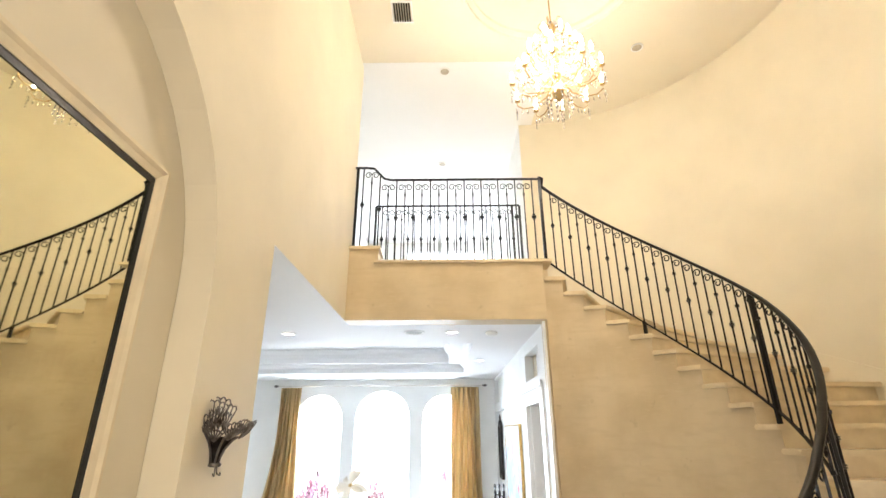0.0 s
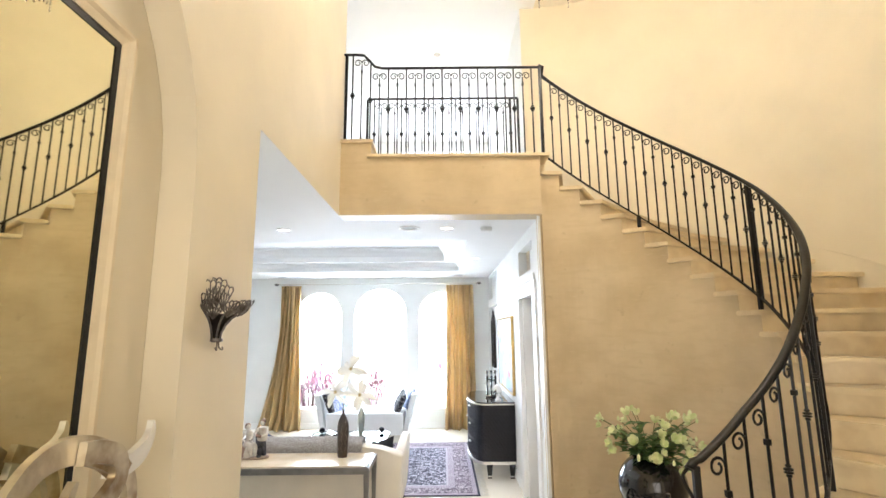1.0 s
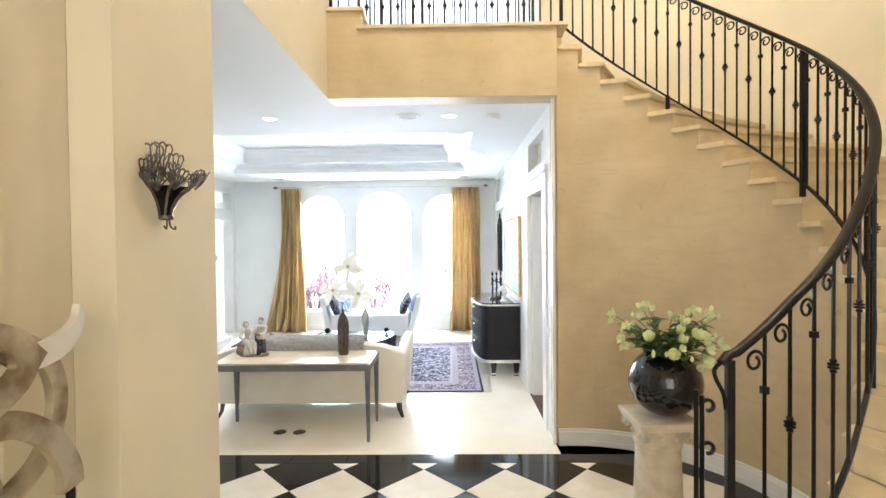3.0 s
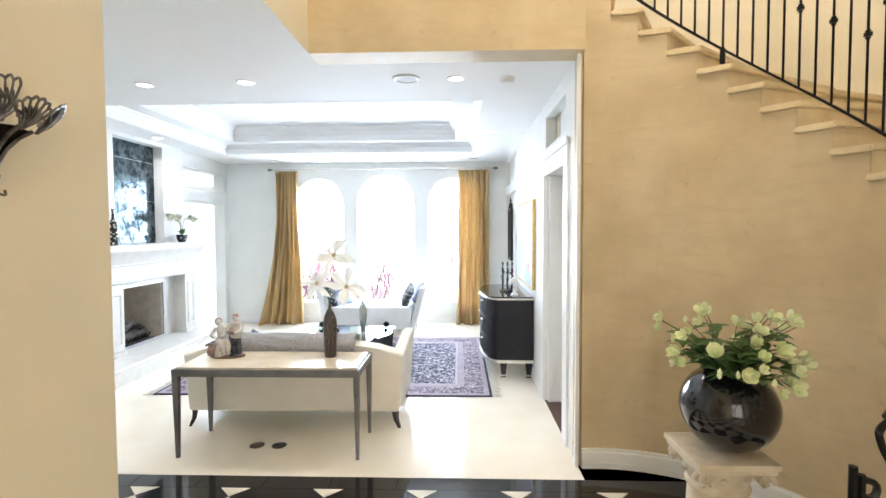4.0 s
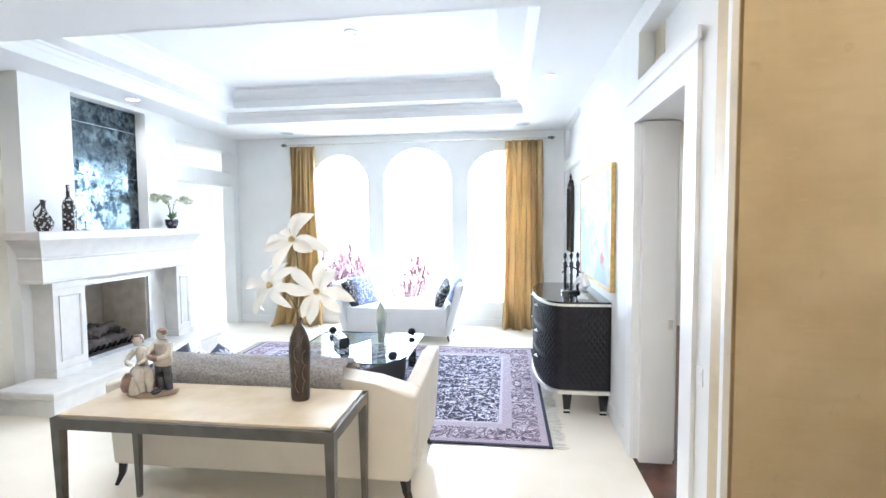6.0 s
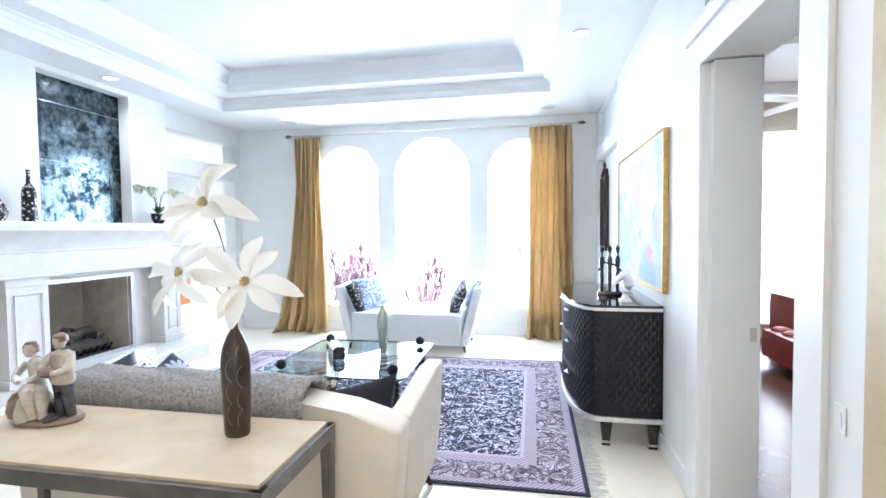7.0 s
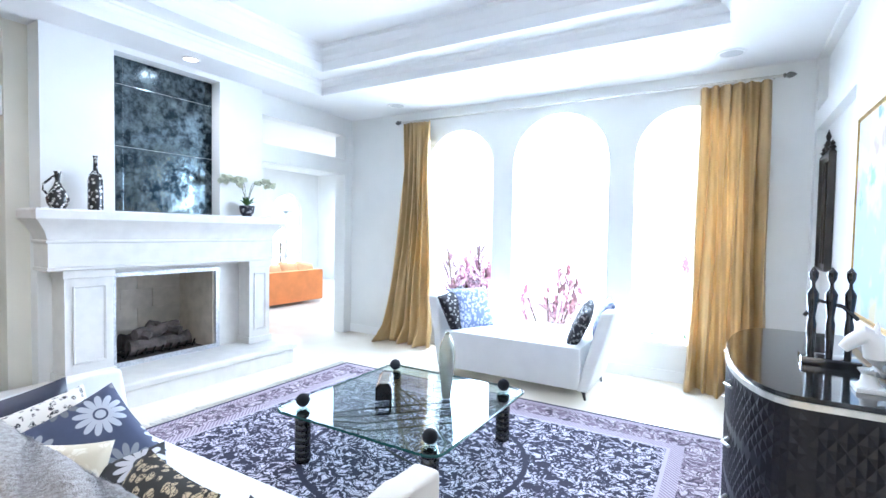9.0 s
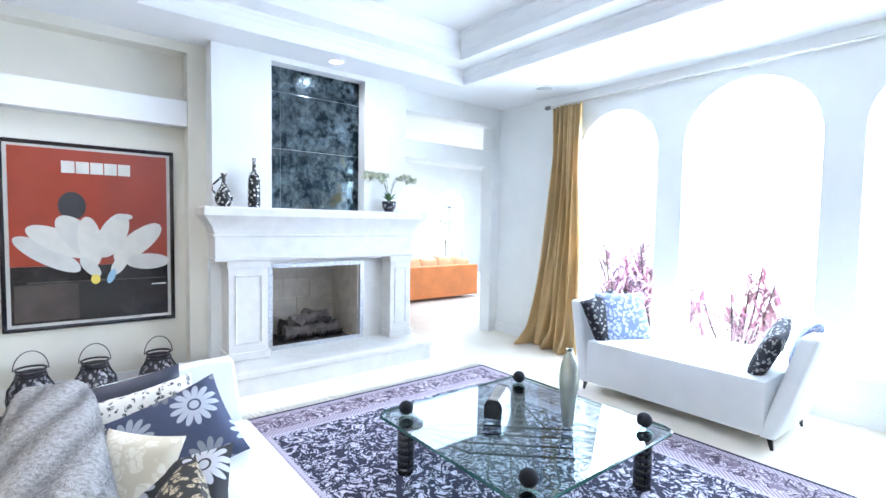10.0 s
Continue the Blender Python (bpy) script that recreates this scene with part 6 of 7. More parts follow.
def curtain(x0t, x1t, x0b, x1b, seed, label):
    rnd = random.Random(seed)
    bm = bmesh.new()
    ph = [rnd.uniform(0, 6.28) for _ in range(6)]
    nx, nz = 120, 40
    rows = []
    for j in range(nz + 1):
        g = j / nz                       # 0 top, 1 bottom
        z = 3.06 * (1 - g) + 0.012
        row = []
        e = g ** 2.2
        for i in range(nx + 1):
            f = i / nx
            x = (x0t + (x1t - x0t) * f) * (1 - e) + (x0b + (x1b - x0b) * f) * e
            fold = math.sin(f * 2 * math.pi * 6 + ph[0] + 0.9 * math.sin(2.4 * g + 4 * f + ph[1])) + 0.35 * math.sin(f * 2 * math.pi * 13 + ph[2] + 1.5 * g) + 0.25 * math.sin(f * 17 + g * 9 + ph[4])
            y = 10.555 + 0.055 * fold * (0.7 + 0.5 * g) - 0.10 * e * (0.6 + 0.4 * math.sin(f * 9 + ph[3]))
            if g > 0.93:
                y -= (g - 0.93) * 2.2 * (0.5 + 0.5 * math.sin(f * 20 + ph[4]))
            row.append(bm.verts.new((x + 0.01 * math.sin(g * 7 + f * 30 + ph[5]), min(y, 10.645), z)))
        rows.append(row)
    for a, b in zip(rows, rows[1:]):
        for i in range(nx):
            bm.faces.new((a[i], a[i + 1], b[i + 1], b[i]))
    o = tagged(part("curtain", bm, M_silk, None, "", True), label, "curtain", "gold curtains")
    sm = o.modifiers.new("thickness", 'SOLIDIFY')
    sm.thickness = 0.004


curtain(-3.30, -2.87, -3.70, -2.74, 2, "gold silk curtain pooling on the floor beside the window")
curtain(0.35, 0.96, 0.30, 1.02, 8, "wide gold silk curtain pooling beside the window")
rod = base("curtain_rod", "slim pewter curtain rod with turned finials", "curtain rod", -1.15, 10.6, 3.11)
bm = bmesh.new()
sweep(bm, [(-3.4, 10.6, 3.11), (1.05, 10.6, 3.11)], 0.012, 8)
part("pole", bm, M_silver, rod, "", True)
for x, s in ((-3.4, -1), (1.05, 1)):
    bm = bmesh.new()
    lathe(bm, [(0.014, 0), (0.024, 0.01), (0.014, 0.022), (0.03, 0.05), (0.024, 0.075), (0.0, 0.11)], 12, Matrix.Translation((x, 10.6, 3.11)) @ pose(0, 0, 0, 0, 90 * s, 0))
    part("finial", bm, M_pewter_metal, rod, "", True)
for x in (-3.3, -1.115, 0.98):
    bm = bmesh.new()
    box(bm, x - 0.008, x + 0.008, 10.6, 10.66, 3.10, 3.12)
    part("bracket", bm, M_silver, rod)

# ---------- cabinet and its things ----------
cab = base("bow_cabinet", "black lacquer bow-front cabinet with quilted panels and silver trim", "cabinet", 1.0, 7.66, 0)


M_quilt = mat("quilted_black_leather", (0.006, 0.006, 0.011), 0.34, var=0.15, scale=20, spec=0.36)


def cab_outline(g=0.0):
    """Plan of the cabinet, grown by g: side, bowed front, side."""
    pts = [(1.305, 6.92 - g), (0.90, 6.92 - g)]
    for i in range(1, 20):
        a = math.pi * i / 20
        pts.append((0.90 - (0.235 + g) * math.sin(a) ** 0.8 , 7.66 - (0.74 + g) * math.cos(a)))
    return pts + [(0.90, 8.40 + g), (1.305, 8.40 + g)]


for nm, g, z0, z1, m in (("body", 0.0, 0.235, 1.0, M_quilt), ("base_trim", 0.018, 0.20, 0.235, M_silver), ("top_trim", 0.012, 1.0, 1.022, M_silver), ("top", 0.004, 1.022, 1.04, M_black_lacquer)):
    bm = bmesh.new()
    prism(bm, cab_outline(g), Matrix.Translation((0, 0, z0)), z1 - z0)
    part(nm, bm, m, cab, {"top": "polished black top"}.get(nm, ""))


def quilt(bm, path, z0, z1, cw, chh):
    """Raised diamonds along a plan path."""
    P = [Vector((*p, 0)) for p in path]
    L = [0.0]
    for a, b in zip(P, P[1:]):
        L.append(L[-1] + (b - a).length)

    def at(s, off):
        for i in range(len(P) - 1):
            if s <= L[i + 1] + 1e-6 or i == len(P) - 2:
                d = (P[i + 1] - P[i]).normalized()
                return P[i] + d * (s - L[i]) + Vector((-d.y, d.x, 0)) * off
    nu, nv = max(1, round(L[-1] / cw)), round((z1 - z0) / chh)
    du, dv = L[-1] / nu, (z1 - z0) / nv
    for j in range(2 * nv + 1):
        for i in range(nu + 1):
            u, v = (i + (0.5 if j % 2 else 0)) * du, z0 + j * dv / 2
            c = [(u, v - dv / 2), (u + du / 2, v), (u, v + dv / 2), (u - du / 2, v)]
            c = [(min(max(a, 0), L[-1]), min(max(b, z0), z1)) for a, b in c]
            if not (0.001 < u < L[-1] - 0.001 and z0 + 0.001 < v < z1 - 0.001):
                continue
            q = []
            for k, (a, b) in enumerate(c):
                p = at(a, 0.002)
                q.append(bm.verts.new((p.x, p.y, b)))
            p = at(u, 0.0075)
            t2 = bm.verts.new((p.x, p.y, v))
            for k in range(4):
                if (q[k].co - q[(k + 1) % 4].co).length > 1e-4:
                    bm.faces.new((q[k], q[(k + 1) % 4], t2))
    bmesh.ops.remove_doubles(bm, verts=bm.verts, dist=0.002)


o = cab_outline()
bm = bmesh.new()
quilt(bm, [o[1], o[0]][::-1], 0.255, 0.985, 0.052, 0.073)
part("side_panel", bm, M_quilt, cab, "quilted black side panel")
for k in range(3):
    z0 = 0.25 + k * 0.25
    bm = bmesh.new()
    quilt(bm, o[1:-1], z0 + 0.01, z0 + 0.24, 0.05, 0.0575)
    dr = part("drawer", bm, M_quilt, cab, "quilted black drawer front")
    for yy in (7.3, 8.02):
        bm = bmesh.new()
        f = (7.66 - yy) / 0.74
        xx = 0.90 - 0.235 * (1 - f * f) ** 0.4
        sweep(bm, [(xx - 0.012, yy - 0.05, z0 + 0.20), (xx - 0.034, yy, z0 + 0.20), (xx - 0.012, yy + 0.05, z0 + 0.20)], 0.008, 6)
        part("handle", bm, M_silver, dr)
for x, y in ((0.93, 7.0), (0.93, 8.32), (1.25, 6.98), (1.25, 8.34)):
    bm = bmesh.new()
    vs = box(bm, x - 0.045, x + 0.045, y - 0.045, y + 0.045, 0.035, 0.2)
    for v in vs:
        if v.co.z < 0.1:
            v.co.x, v.co.y = x + (v.co.x - x) * 0.62, y + (v.co.y - y) * 0.62
    lg = part("leg", bm, M_black_lacquer, cab)
    bm = bmesh.new()
    box(bm, x - 0.031, x + 0.031, y - 0.031, y + 0.031, 0.02, 0.035)
    part("band", bm, M_silver, lg)
    bm = bmesh.new()
    box(bm, x - 0.03, x + 0.03, y - 0.03, y + 0.03, 0, 0.02)
    part("foot", bm, M_black_lacquer, lg)

cab.matrix_basis = pose(1.0, 7.70, 0) @ Matrix.Diagonal((1, 0.93, 1, 1))

bm = bmesh.new()
tm = Matrix.Translation((1.03, 7.58, 1.04))
box(bm, -0.10, 0.10, -0.06, 0.06, 0, 0.035, 0.006, tm)
for y in (-0.065, 0, 0.065):
    lathe(bm, [(0.013, 0.03), (0.015, 0.1), (0.017, 0.17), (0.012, 0.2), (0.02, 0.27), (0.022, 0.30), (0.008, 0.325), (0.007, 0.345), (0.016, 0.365), (0.018, 0.39), (0, 0.415)], 12, tm @ Matrix.Translation((y, y * 0.3, 0)))
sweep(bm, [tm @ Vector(p) for p in ((-0.09, 0, 0.2), (-0.04, 0, 0.27), (0.04, 0, 0.25), (0.09, 0, 0.2))], 0.008, 6)
tagged(part("carving", bm, M_black_lacquer, None, "", True), "slender black carved sculpture on the cabinet", "sculpture")
bm = bmesh.new()
hm = Matrix.Translation((1.09, 7.22, 1.04)) @ Matrix.Scale(0.85, 4)
box(bm, -0.05, 0.05, -0.06, 0.06, 0, 0.02, 0.004, hm)
lathe(bm, [(0.045, 0.02), (0.03, 0.04), (0.026, 0.07), (0.04, 0.09)], 16, hm)
sweep(bm, [hm @ Vector(p) for p in ((0.02, 0, 0.07), (0.03, 0, 0.14), (0.01, 0, 0.21), (-0.02, 0, 0.235), (-0.06, 0, 0.20), (-0.09, 0, 0.165))], [0.042, 0.045, 0.038, 0.032, 0.024, 0.017], 12)
for y in (-0.014, 0.014):
    sweep(bm, [hm @ Vector((0.015, y, 0.24)), hm @ Vector((0.02, y * 1.5, 0.285))], [0.01, 0.002], 6)
tagged(part("horse_head", bm, M_trim, None, "", True), "white horse-head ornament standing on the cabinet", "ornament")

# painting over the cabinet


def abstract_material():
    m = bpy.data.materials.new("abstract_canvas")
    m.use_nodes = True
    t = m.node_tree
    b = t.nodes["Principled BSDF"]
    b.inputs["Roughness"].default_value = 0.6
    co = t.nodes.new("ShaderNodeTexCoord")
    cur = None
    for k, (c, s, lo) in enumerate((((0.36, 0.50, 0.66), 1.6, 0.47), ((0.58, 0.52, 0.30), 1.9, 0.57), ((0.44, 0.32, 0.52), 2.4, 0.59), ((0.66, 0.20, 0.20), 2.8, 0.635), ((0.20, 0.33, 0.62), 3.4, 0.62), ((0.26, 0.42, 0.24), 3.0, 0.65))):
        mp, n, r, x = t.nodes.new("ShaderNodeMapping"), t.nodes.new("ShaderNodeTexNoise"), t.nodes.new("ShaderNodeMapRange"), t.nodes.new("ShaderNodeMix")
        mp.inputs[1].default_value = (k * 3.7, k * 1.9, k * 5.1)
        n.inputs["Scale"].default_value, n.inputs["Detail"].default_value = s, 4
        r.inputs[1].default_value, r.inputs[2].default_value = lo, lo + 0.04
        x.data_type = 'RGBA'
        t.links.new(co.outputs["Object"], mp.inputs[0])
        t.links.new(mp.outputs[0], n.inputs["Vector"])
        t.links.new(n.outputs[0], r.inputs[0])
        t.links.new(r.outputs[0], x.inputs[0])
        x.inputs[7].default_value = (*c, 1)
        if cur:
            t.links.new(cur, x.inputs[6])
        else:
            x.inputs[6].default_value = (0.52, 0.57, 0.60, 1)
        cur = x.outputs[2]
    t.links.new(cur, b.inputs["Base Color"])
    return m


pt = base("painting", "pastel abstract painting in a thin gilded frame", "painting", 1.30, 7.75, 1.15)
bm = bmesh.new()
frame_part(bm, 6.91, 8.62, 1.14, 2.262, 1.309, 0.026, -0.04)
part("frame", bm, M_gold_frame, pt)
bm = bmesh.new()
box(bm, 1.275, 1.305, 6.935, 8.595, 1.165, 2.237)
part("canvas", bm, abstract_material(), pt)

# dark carved mirror in the tall niche
nm = base("niche_mirror", "dark carved narrow mirror with finials in the niche", "mirror", RX + 0.07, 10.2, 1.3)
bm = bmesh.new()
frame_part(bm, 9.95, 10.42, 1.3, 2.28, RX + 0.068, 0.05, -0.05)
for y, h in ((9.99, 0.10), (10.185, 0.22), (10.38, 0.10)):
    lathe(bm, [(0.03, 0), (0.014, 0.02), (0.03, h * 0.4), (0.012, h * 0.55), (0.02, h * 0.7), (0, h)], 10, Matrix.Translation((RX + 0.045, y, 2.28)))
part("frame", bm, M_darkwood, nm, "", True)
bm = bmesh.new()
box(bm, RX + 0.05, RX + 0.066, 9.995, 10.375, 1.345, 2.235)
part("glass", bm, M_mirror, nm)

# ---------- fireplace ----------
fp = base("fireplace", "carved white limestone fireplace with raised hearth", "fireplace", -4.1, 7.8, 0)


def loft_u(bm, prof, x_back, y0, y1):
    """A moulding with returns: prof is (height, out, side)."""
    rows = []
    for z, out, side in prof:
        rows.append([bm.verts.new(p) for p in ((x_back, y0 - side, z), (x_back + out, y0 - side, z), (x_back + out, y1 + side, z), (x_back, y1 + side, z))])
    for a, b in zip(rows, rows[1:]):
        for i in range(3):
            bm.faces.new((a[i], a[i + 1], b[i + 1], b[i]))
    bm.faces.new(rows[0])
    bm.faces.new(rows[-1])


bm = bmesh.new()
loft_u(bm, [(0, 0.61, 0.0), (0.15, 0.61, 0.0), (0.16, 0.60, -0.01), (0.165, 0.635, 0.02), (0.21, 0.64, 0.025), (0.225, 0.63, 0.015)], -4.339, 6.43, 8.95)
part("hearth", bm, M_limestone, fp)
bm = bmesh.new()
loft_u(bm, [(1.19, 0.27, 0.0), (1.20, 0.28, 0.01), (1.22, 0.28, 0.01), (1.225, 0.27, 0.0), (1.42, 0.275, 0.003), (1.43, 0.29, 0.018), (1.445, 0.29, 0.018), (1.45, 0.275, 0.005), (1.52, 0.30, 0.03), (1.58, 0.345, 0.075), (1.605, 0.365, 0.095)], -4.339, 6.70, 8.91)
part("frieze", bm, M_limestone, fp, "", True)
bm = bmesh.new()
loft_u(bm, [(1.606, 0.37, 0.10), (1.625, 0.385, 0.115), (1.69, 0.385, 0.115), (1.705, 0.375, 0.105)], -4.339, 6.70, 8.91)
part("mantelshelf", bm, M_limestone, fp)
for y0, y1, xf in ((6.82, 7.19, -4.10), (8.62, 8.90, -4.10)):
    bm = bmesh.new()
    box(bm, -4.339, xf, y0, y1, 0.225, 1.19)
    pil = part("pilaster", bm, M_limestone, fp)
    bm = bmesh.new()
    box(bm, -4.338, xf + 0.02, y0 - 0.02, y1 + 0.02, 0.226, 0.30, 0.006)
    part("base_block", bm, M_limestone, pil)
    bm = bmesh.new()
    box(bm, -4.338, xf + 0.015, y0 - 0.015, y1 + 0.015, 1.12, 1.189, 0.006)
    part("cap_block", bm, M_limestone, pil)
    bm = bmesh.new()
    frame_part(bm, y0 + 0.06, y1 - 0.06, 0.38, 1.05, xf, 0.016, 0.012)
    part("panel_moulding", bm, M_limestone, pil)
bm = bmesh.new()
for b in ((7.19, 7.30, 0.226, 1.19), (8.32, 8.62, 0.226, 1.19), (7.30, 8.32, 1.10, 1.19)):
    box(bm, -4.339, -4.29, *b)
part("surround", bm, M_limestone, fp)
bm = bmesh.new()
frame_part(bm, 7.25, 8.36, 0.226, 1.135, -4.29, 0.045, 0.015, ((0, 0), (0, 1), (1, 1), (1, 0)))
part("metal_trim", bm, mat("brushed_silver_trim", (0.62, 0.63, 0.65), 0.3, 0.9, var=0.15, scale=60, bump=0.5, bscale=120), fp, "ribbed silver trim round the opening")
M_fbrick = mat("pale_firebrick", (0.60, 0.54, 0.45), 0.8, var=0.1, scale=8, bump=0.2, bscale=60)
bm = bmesh.new()
box(bm, -4.94, -4.30, 7.285, 7.30, 0.226, 1.115)
box(bm, -4.94, -4.30, 8.29, 8.305, 0.226, 1.115)
box(bm, -4.94, -4.30, 7.30, 8.29, 1.10, 1.115)
box(bm, -4.948, -4.935, 7.285, 8.305, 0.0, 1.115)
box(bm, -4.94, -4.345, 7.285, 8.305, 0.02, 0.235)
part("firebox", bm, M_fbrick, fp, "pale firebrick lining")
for j in range(4):
    for i in range(3):
        y0 = 7.305 + i * 0.33 - (0.16 if j % 2 else 0)
        a, b = max(7.302, y0 + 0.004), min(8.288, y0 + 0.326)
        bm = bmesh.new()
        box(bm, -4.935, -4.925, a, b, 0.24 + j * 0.215, 0.45 + j * 0.215, 0.003)
        part("brick", bm, M_fbrick, fp)
lg = base("log_set", "charred gas logs on a black iron grate", "logs", -4.6, 7.8, 0.235)
M_log = mat("charred_log", (0.11, 0.09, 0.08), 0.9, var=0.4, scale=9, bump=0.8, bscale=30, col2=(0.03, 0.025, 0.022))
bm = bmesh.new()
for k in range(9):
    y = 7.45 + k * 0.085
    sweep(bm, [(-4.75, y, 0.29), (-4.42, y, 0.275), (-4.38, y, 0.34)], 0.011, 5)
for x in (-4.72, -4.45):
    sweep(bm, [(x, 7.42, 0.28), (x, 8.18, 0.28)], 0.009, 5)
    for y in (7.45, 8.15):
        sweep(bm, [(x, y, 0.28), (x, y, 0.236)], 0.008, 5)
part("grate", bm, M_iron, lg)
rnd = random.Random(21)
for a, b2, r in (((-4.45, 7.48, 0.35), (-4.48, 8.12, 0.36), 0.075), ((-4.66, 7.5, 0.37), (-4.62, 8.1, 0.37), 0.085), ((-4.42, 7.62, 0.44), (-4.7, 7.85, 0.50), 0.055), ((-4.44, 8.0, 0.44), (-4.68, 7.8, 0.53), 0.05), ((-4.5, 7.56, 0.46), (-4.56, 8.02, 0.49), 0.062)):
    a, b2 = Vector(a), Vector(b2)
    bm = bmesh.new()
    n = 9
    sweep(bm, [a + (b2 - a) * i / n + Vector((rnd.uniform(-0.01, 0.01), 0, rnd.uniform(-0.01, 0.012))) for i in range(n + 1)], [r * rnd.uniform(0.85, 1.12) for _ in range(n + 1)], 9)
    part("log", bm, M_log, lg, "", True)
bm = bmesh.new()
box(bm, -4.8, -4.36, 7.34, 8.24, 0.235, 0.25)
part("ember_bed", bm, M_log, lg)

# antiqued mirror panels over the mantel


def antique_material():
    m = bpy.data.materials.new("antiqued_mirror")
    m.use_nodes = True
    t = m.node_tree
    b = t.nodes["Principled BSDF"]
    b.inputs["Metallic"].default_value = 1.0
    co = t.nodes.new("ShaderNodeTexCoord")
    n1, n2, mx, r = t.nodes.new("ShaderNodeTexNoise"), t.nodes.new("ShaderNodeTexNoise"), t.nodes.new("ShaderNodeMix"), t.nodes.new("ShaderNodeMapRange")
    n1.inputs["Scale"].default_value, n1.inputs["Detail"].default_value, n1.inputs["Roughness"].default_value = 16, 6, 0.65
    n2.inputs["Scale"].default_value, n2.inputs["Detail"].default_value = 5, 5
    mul = t.nodes.new("ShaderNodeMath")
    mul.operation = 'ADD'
    for n in (n1, n2):
        t.links.new(co.outputs["Object"], n.inputs["Vector"])
    t.links.new(n1.outputs[0], mul.inputs[0])
    t.links.new(n2.outputs[0], mul.inputs[1])
    r.inputs[1].default_value, r.inputs[2].default_value = 0.85, 1.2
    t.links.new(mul.outputs[0], r.inputs[0])
    mx.data_type = 'RGBA'
    mx.inputs[6].default_value, mx.inputs[7].default_value = (0.012, 0.02, 0.026, 1), (0.19, 0.24, 0.265, 1)
    t.links.new(r.outputs[0], mx.inputs[0])
    t.links.new(mx.outputs[2], b.inputs["Base Color"])
    rr = t.nodes.new("ShaderNodeMapRange")
    rr.inputs[3].default_value, rr.inputs[4].default_value = 0.30, 0.06
    t.links.new(r.outputs[0], rr.inputs[0])
    t.links.new(rr.outputs[0], b.inputs["Roughness"])
    return m


am = base("mantel_mirror", "antiqued smoky mirror panels set above the mantel", "mirror", -4.39, 7.8, 1.7)
M_antique = antique_material()
ys, zs = (7.283, 7.42, 8.19, 8.343), (1.70, 2.34, 2.93, 3.187)
for i in range(3):
    for j in range(3):
        bm = bmesh.new()
        box(bm, -4.399, -4.388, ys[i] + 0.002, ys[i + 1] - 0.002, zs[j] + 0.002, zs[j + 1] - 0.002, 0.003)
        part("panel", bm, M_antique, am)

# things on the mantel
M_checker = pattern("black_white_glaze", (0.80, 0.78, 0.72), (0.02, 0.02, 0.02), 34, 0.36, rough=0.25, warp=0.1, bump=0.02)
bm = bmesh.new()
lathe(bm, [(0, 0), (0.05, 0), (0.075, 0.05), (0.08, 0.09), (0.06, 0.14), (0.03, 0.19), (0.018, 0.23), (0.02, 0.28), (0.028, 0.31), (0.0, 0.30)], 24, Matrix.Translation((-4.12, 6.79, 1.705)))
sweep(bm, [(-4.12, 6.77, 1.98), (-4.12, 6.69, 1.90), (-4.12, 6.69, 1.86), (-4.12, 6.735, 1.80)], 0.009, 6)
tagged(part("patterned_jug", bm, M_checker, None, "", True), "black jug with white pattern standing on the mantel", "jug")
bm = bmesh.new()
lathe(bm, [(0, 0), (0.056, 0), (0.058, 0.02), (0.056, 0.26), (0.045, 0.31), (0.018, 0.35), (0.015, 0.45), (0.02, 0.475), (0, 0.475)], 24, Matrix.Translation((-4.12, 7.065, 1.705)))
tagged(part("patterned_bottle", bm, M_checker, None, "", True), "tall black bottle with white pattern on the mantel", "bottle")
op = base("potted_orchid", "white orchid in a small black patterned pot", "plant", -4.12, 8.60, 1.705)
bm = bmesh.new()
lathe(bm, [(0, 0), (0.05, 0), (0.075, 0.05), (0.085, 0.11), (0.08, 0.125), (0.07, 0.12), (0, 0.11)], 24, Matrix.Translation((-4.12, 8.60, 1.705)))
part("pot", bm, pattern("dark_pot_glaze", (0.3, 0.3, 0.32), (0.02, 0.02, 0.03), 22, 0.3, rough=0.25), op, "", True)
bl = bmesh.new()
rnd = random.Random(4)
M_orchid = mat("white_green_petal", (0.86, 0.88, 0.72), 0.5, var=0.08, scale=20)
o = Vector((-4.12, 8.60, 1.82))
for i in range(9):
    a = rnd.uniform(0, 6.28)
    leaf_blade(bl, o, o + Vector((math.cos(a) * 0.08, math.sin(a) * 0.1, rnd.uniform(0.08, 0.16))), 0.045, 0.2)
for s in (-1, -0.8, 0.7, 1.0, -0.4):
    tip = o + Vector((0.05 * s, 0.26 * s, 0.26 + 0.06 * rnd.random()))
    mid = o + Vector((0.0, 0.10 * s, 0.26))
    pts = smooth_path([o, mid, tip, tip + Vector((0, 0.05 * s, -0.04))], 4)
    bs, bb = bmesh.new(), bmesh.new()
    sweep(bs, pts, 0.003, 5)
    stalk = part("stalk", bs, M_stem, op)
    for p in pts[5:]:
        blossom(bb, p + Vector((rnd.uniform(-0.015, 0.015), rnd.uniform(-0.015, 0.015), rnd.uniform(-0.02, 0.02))), (rnd.uniform(0.2, 1), rnd.uniform(-0.6, 0.6), rnd.uniform(-0.2, 0.5)), rnd.uniform(0.034, 0.048))
    part("blossom_spray", bb, M_orchid, stalk, "white orchid blossoms")
part("foliage", bl, M_leaf, op)

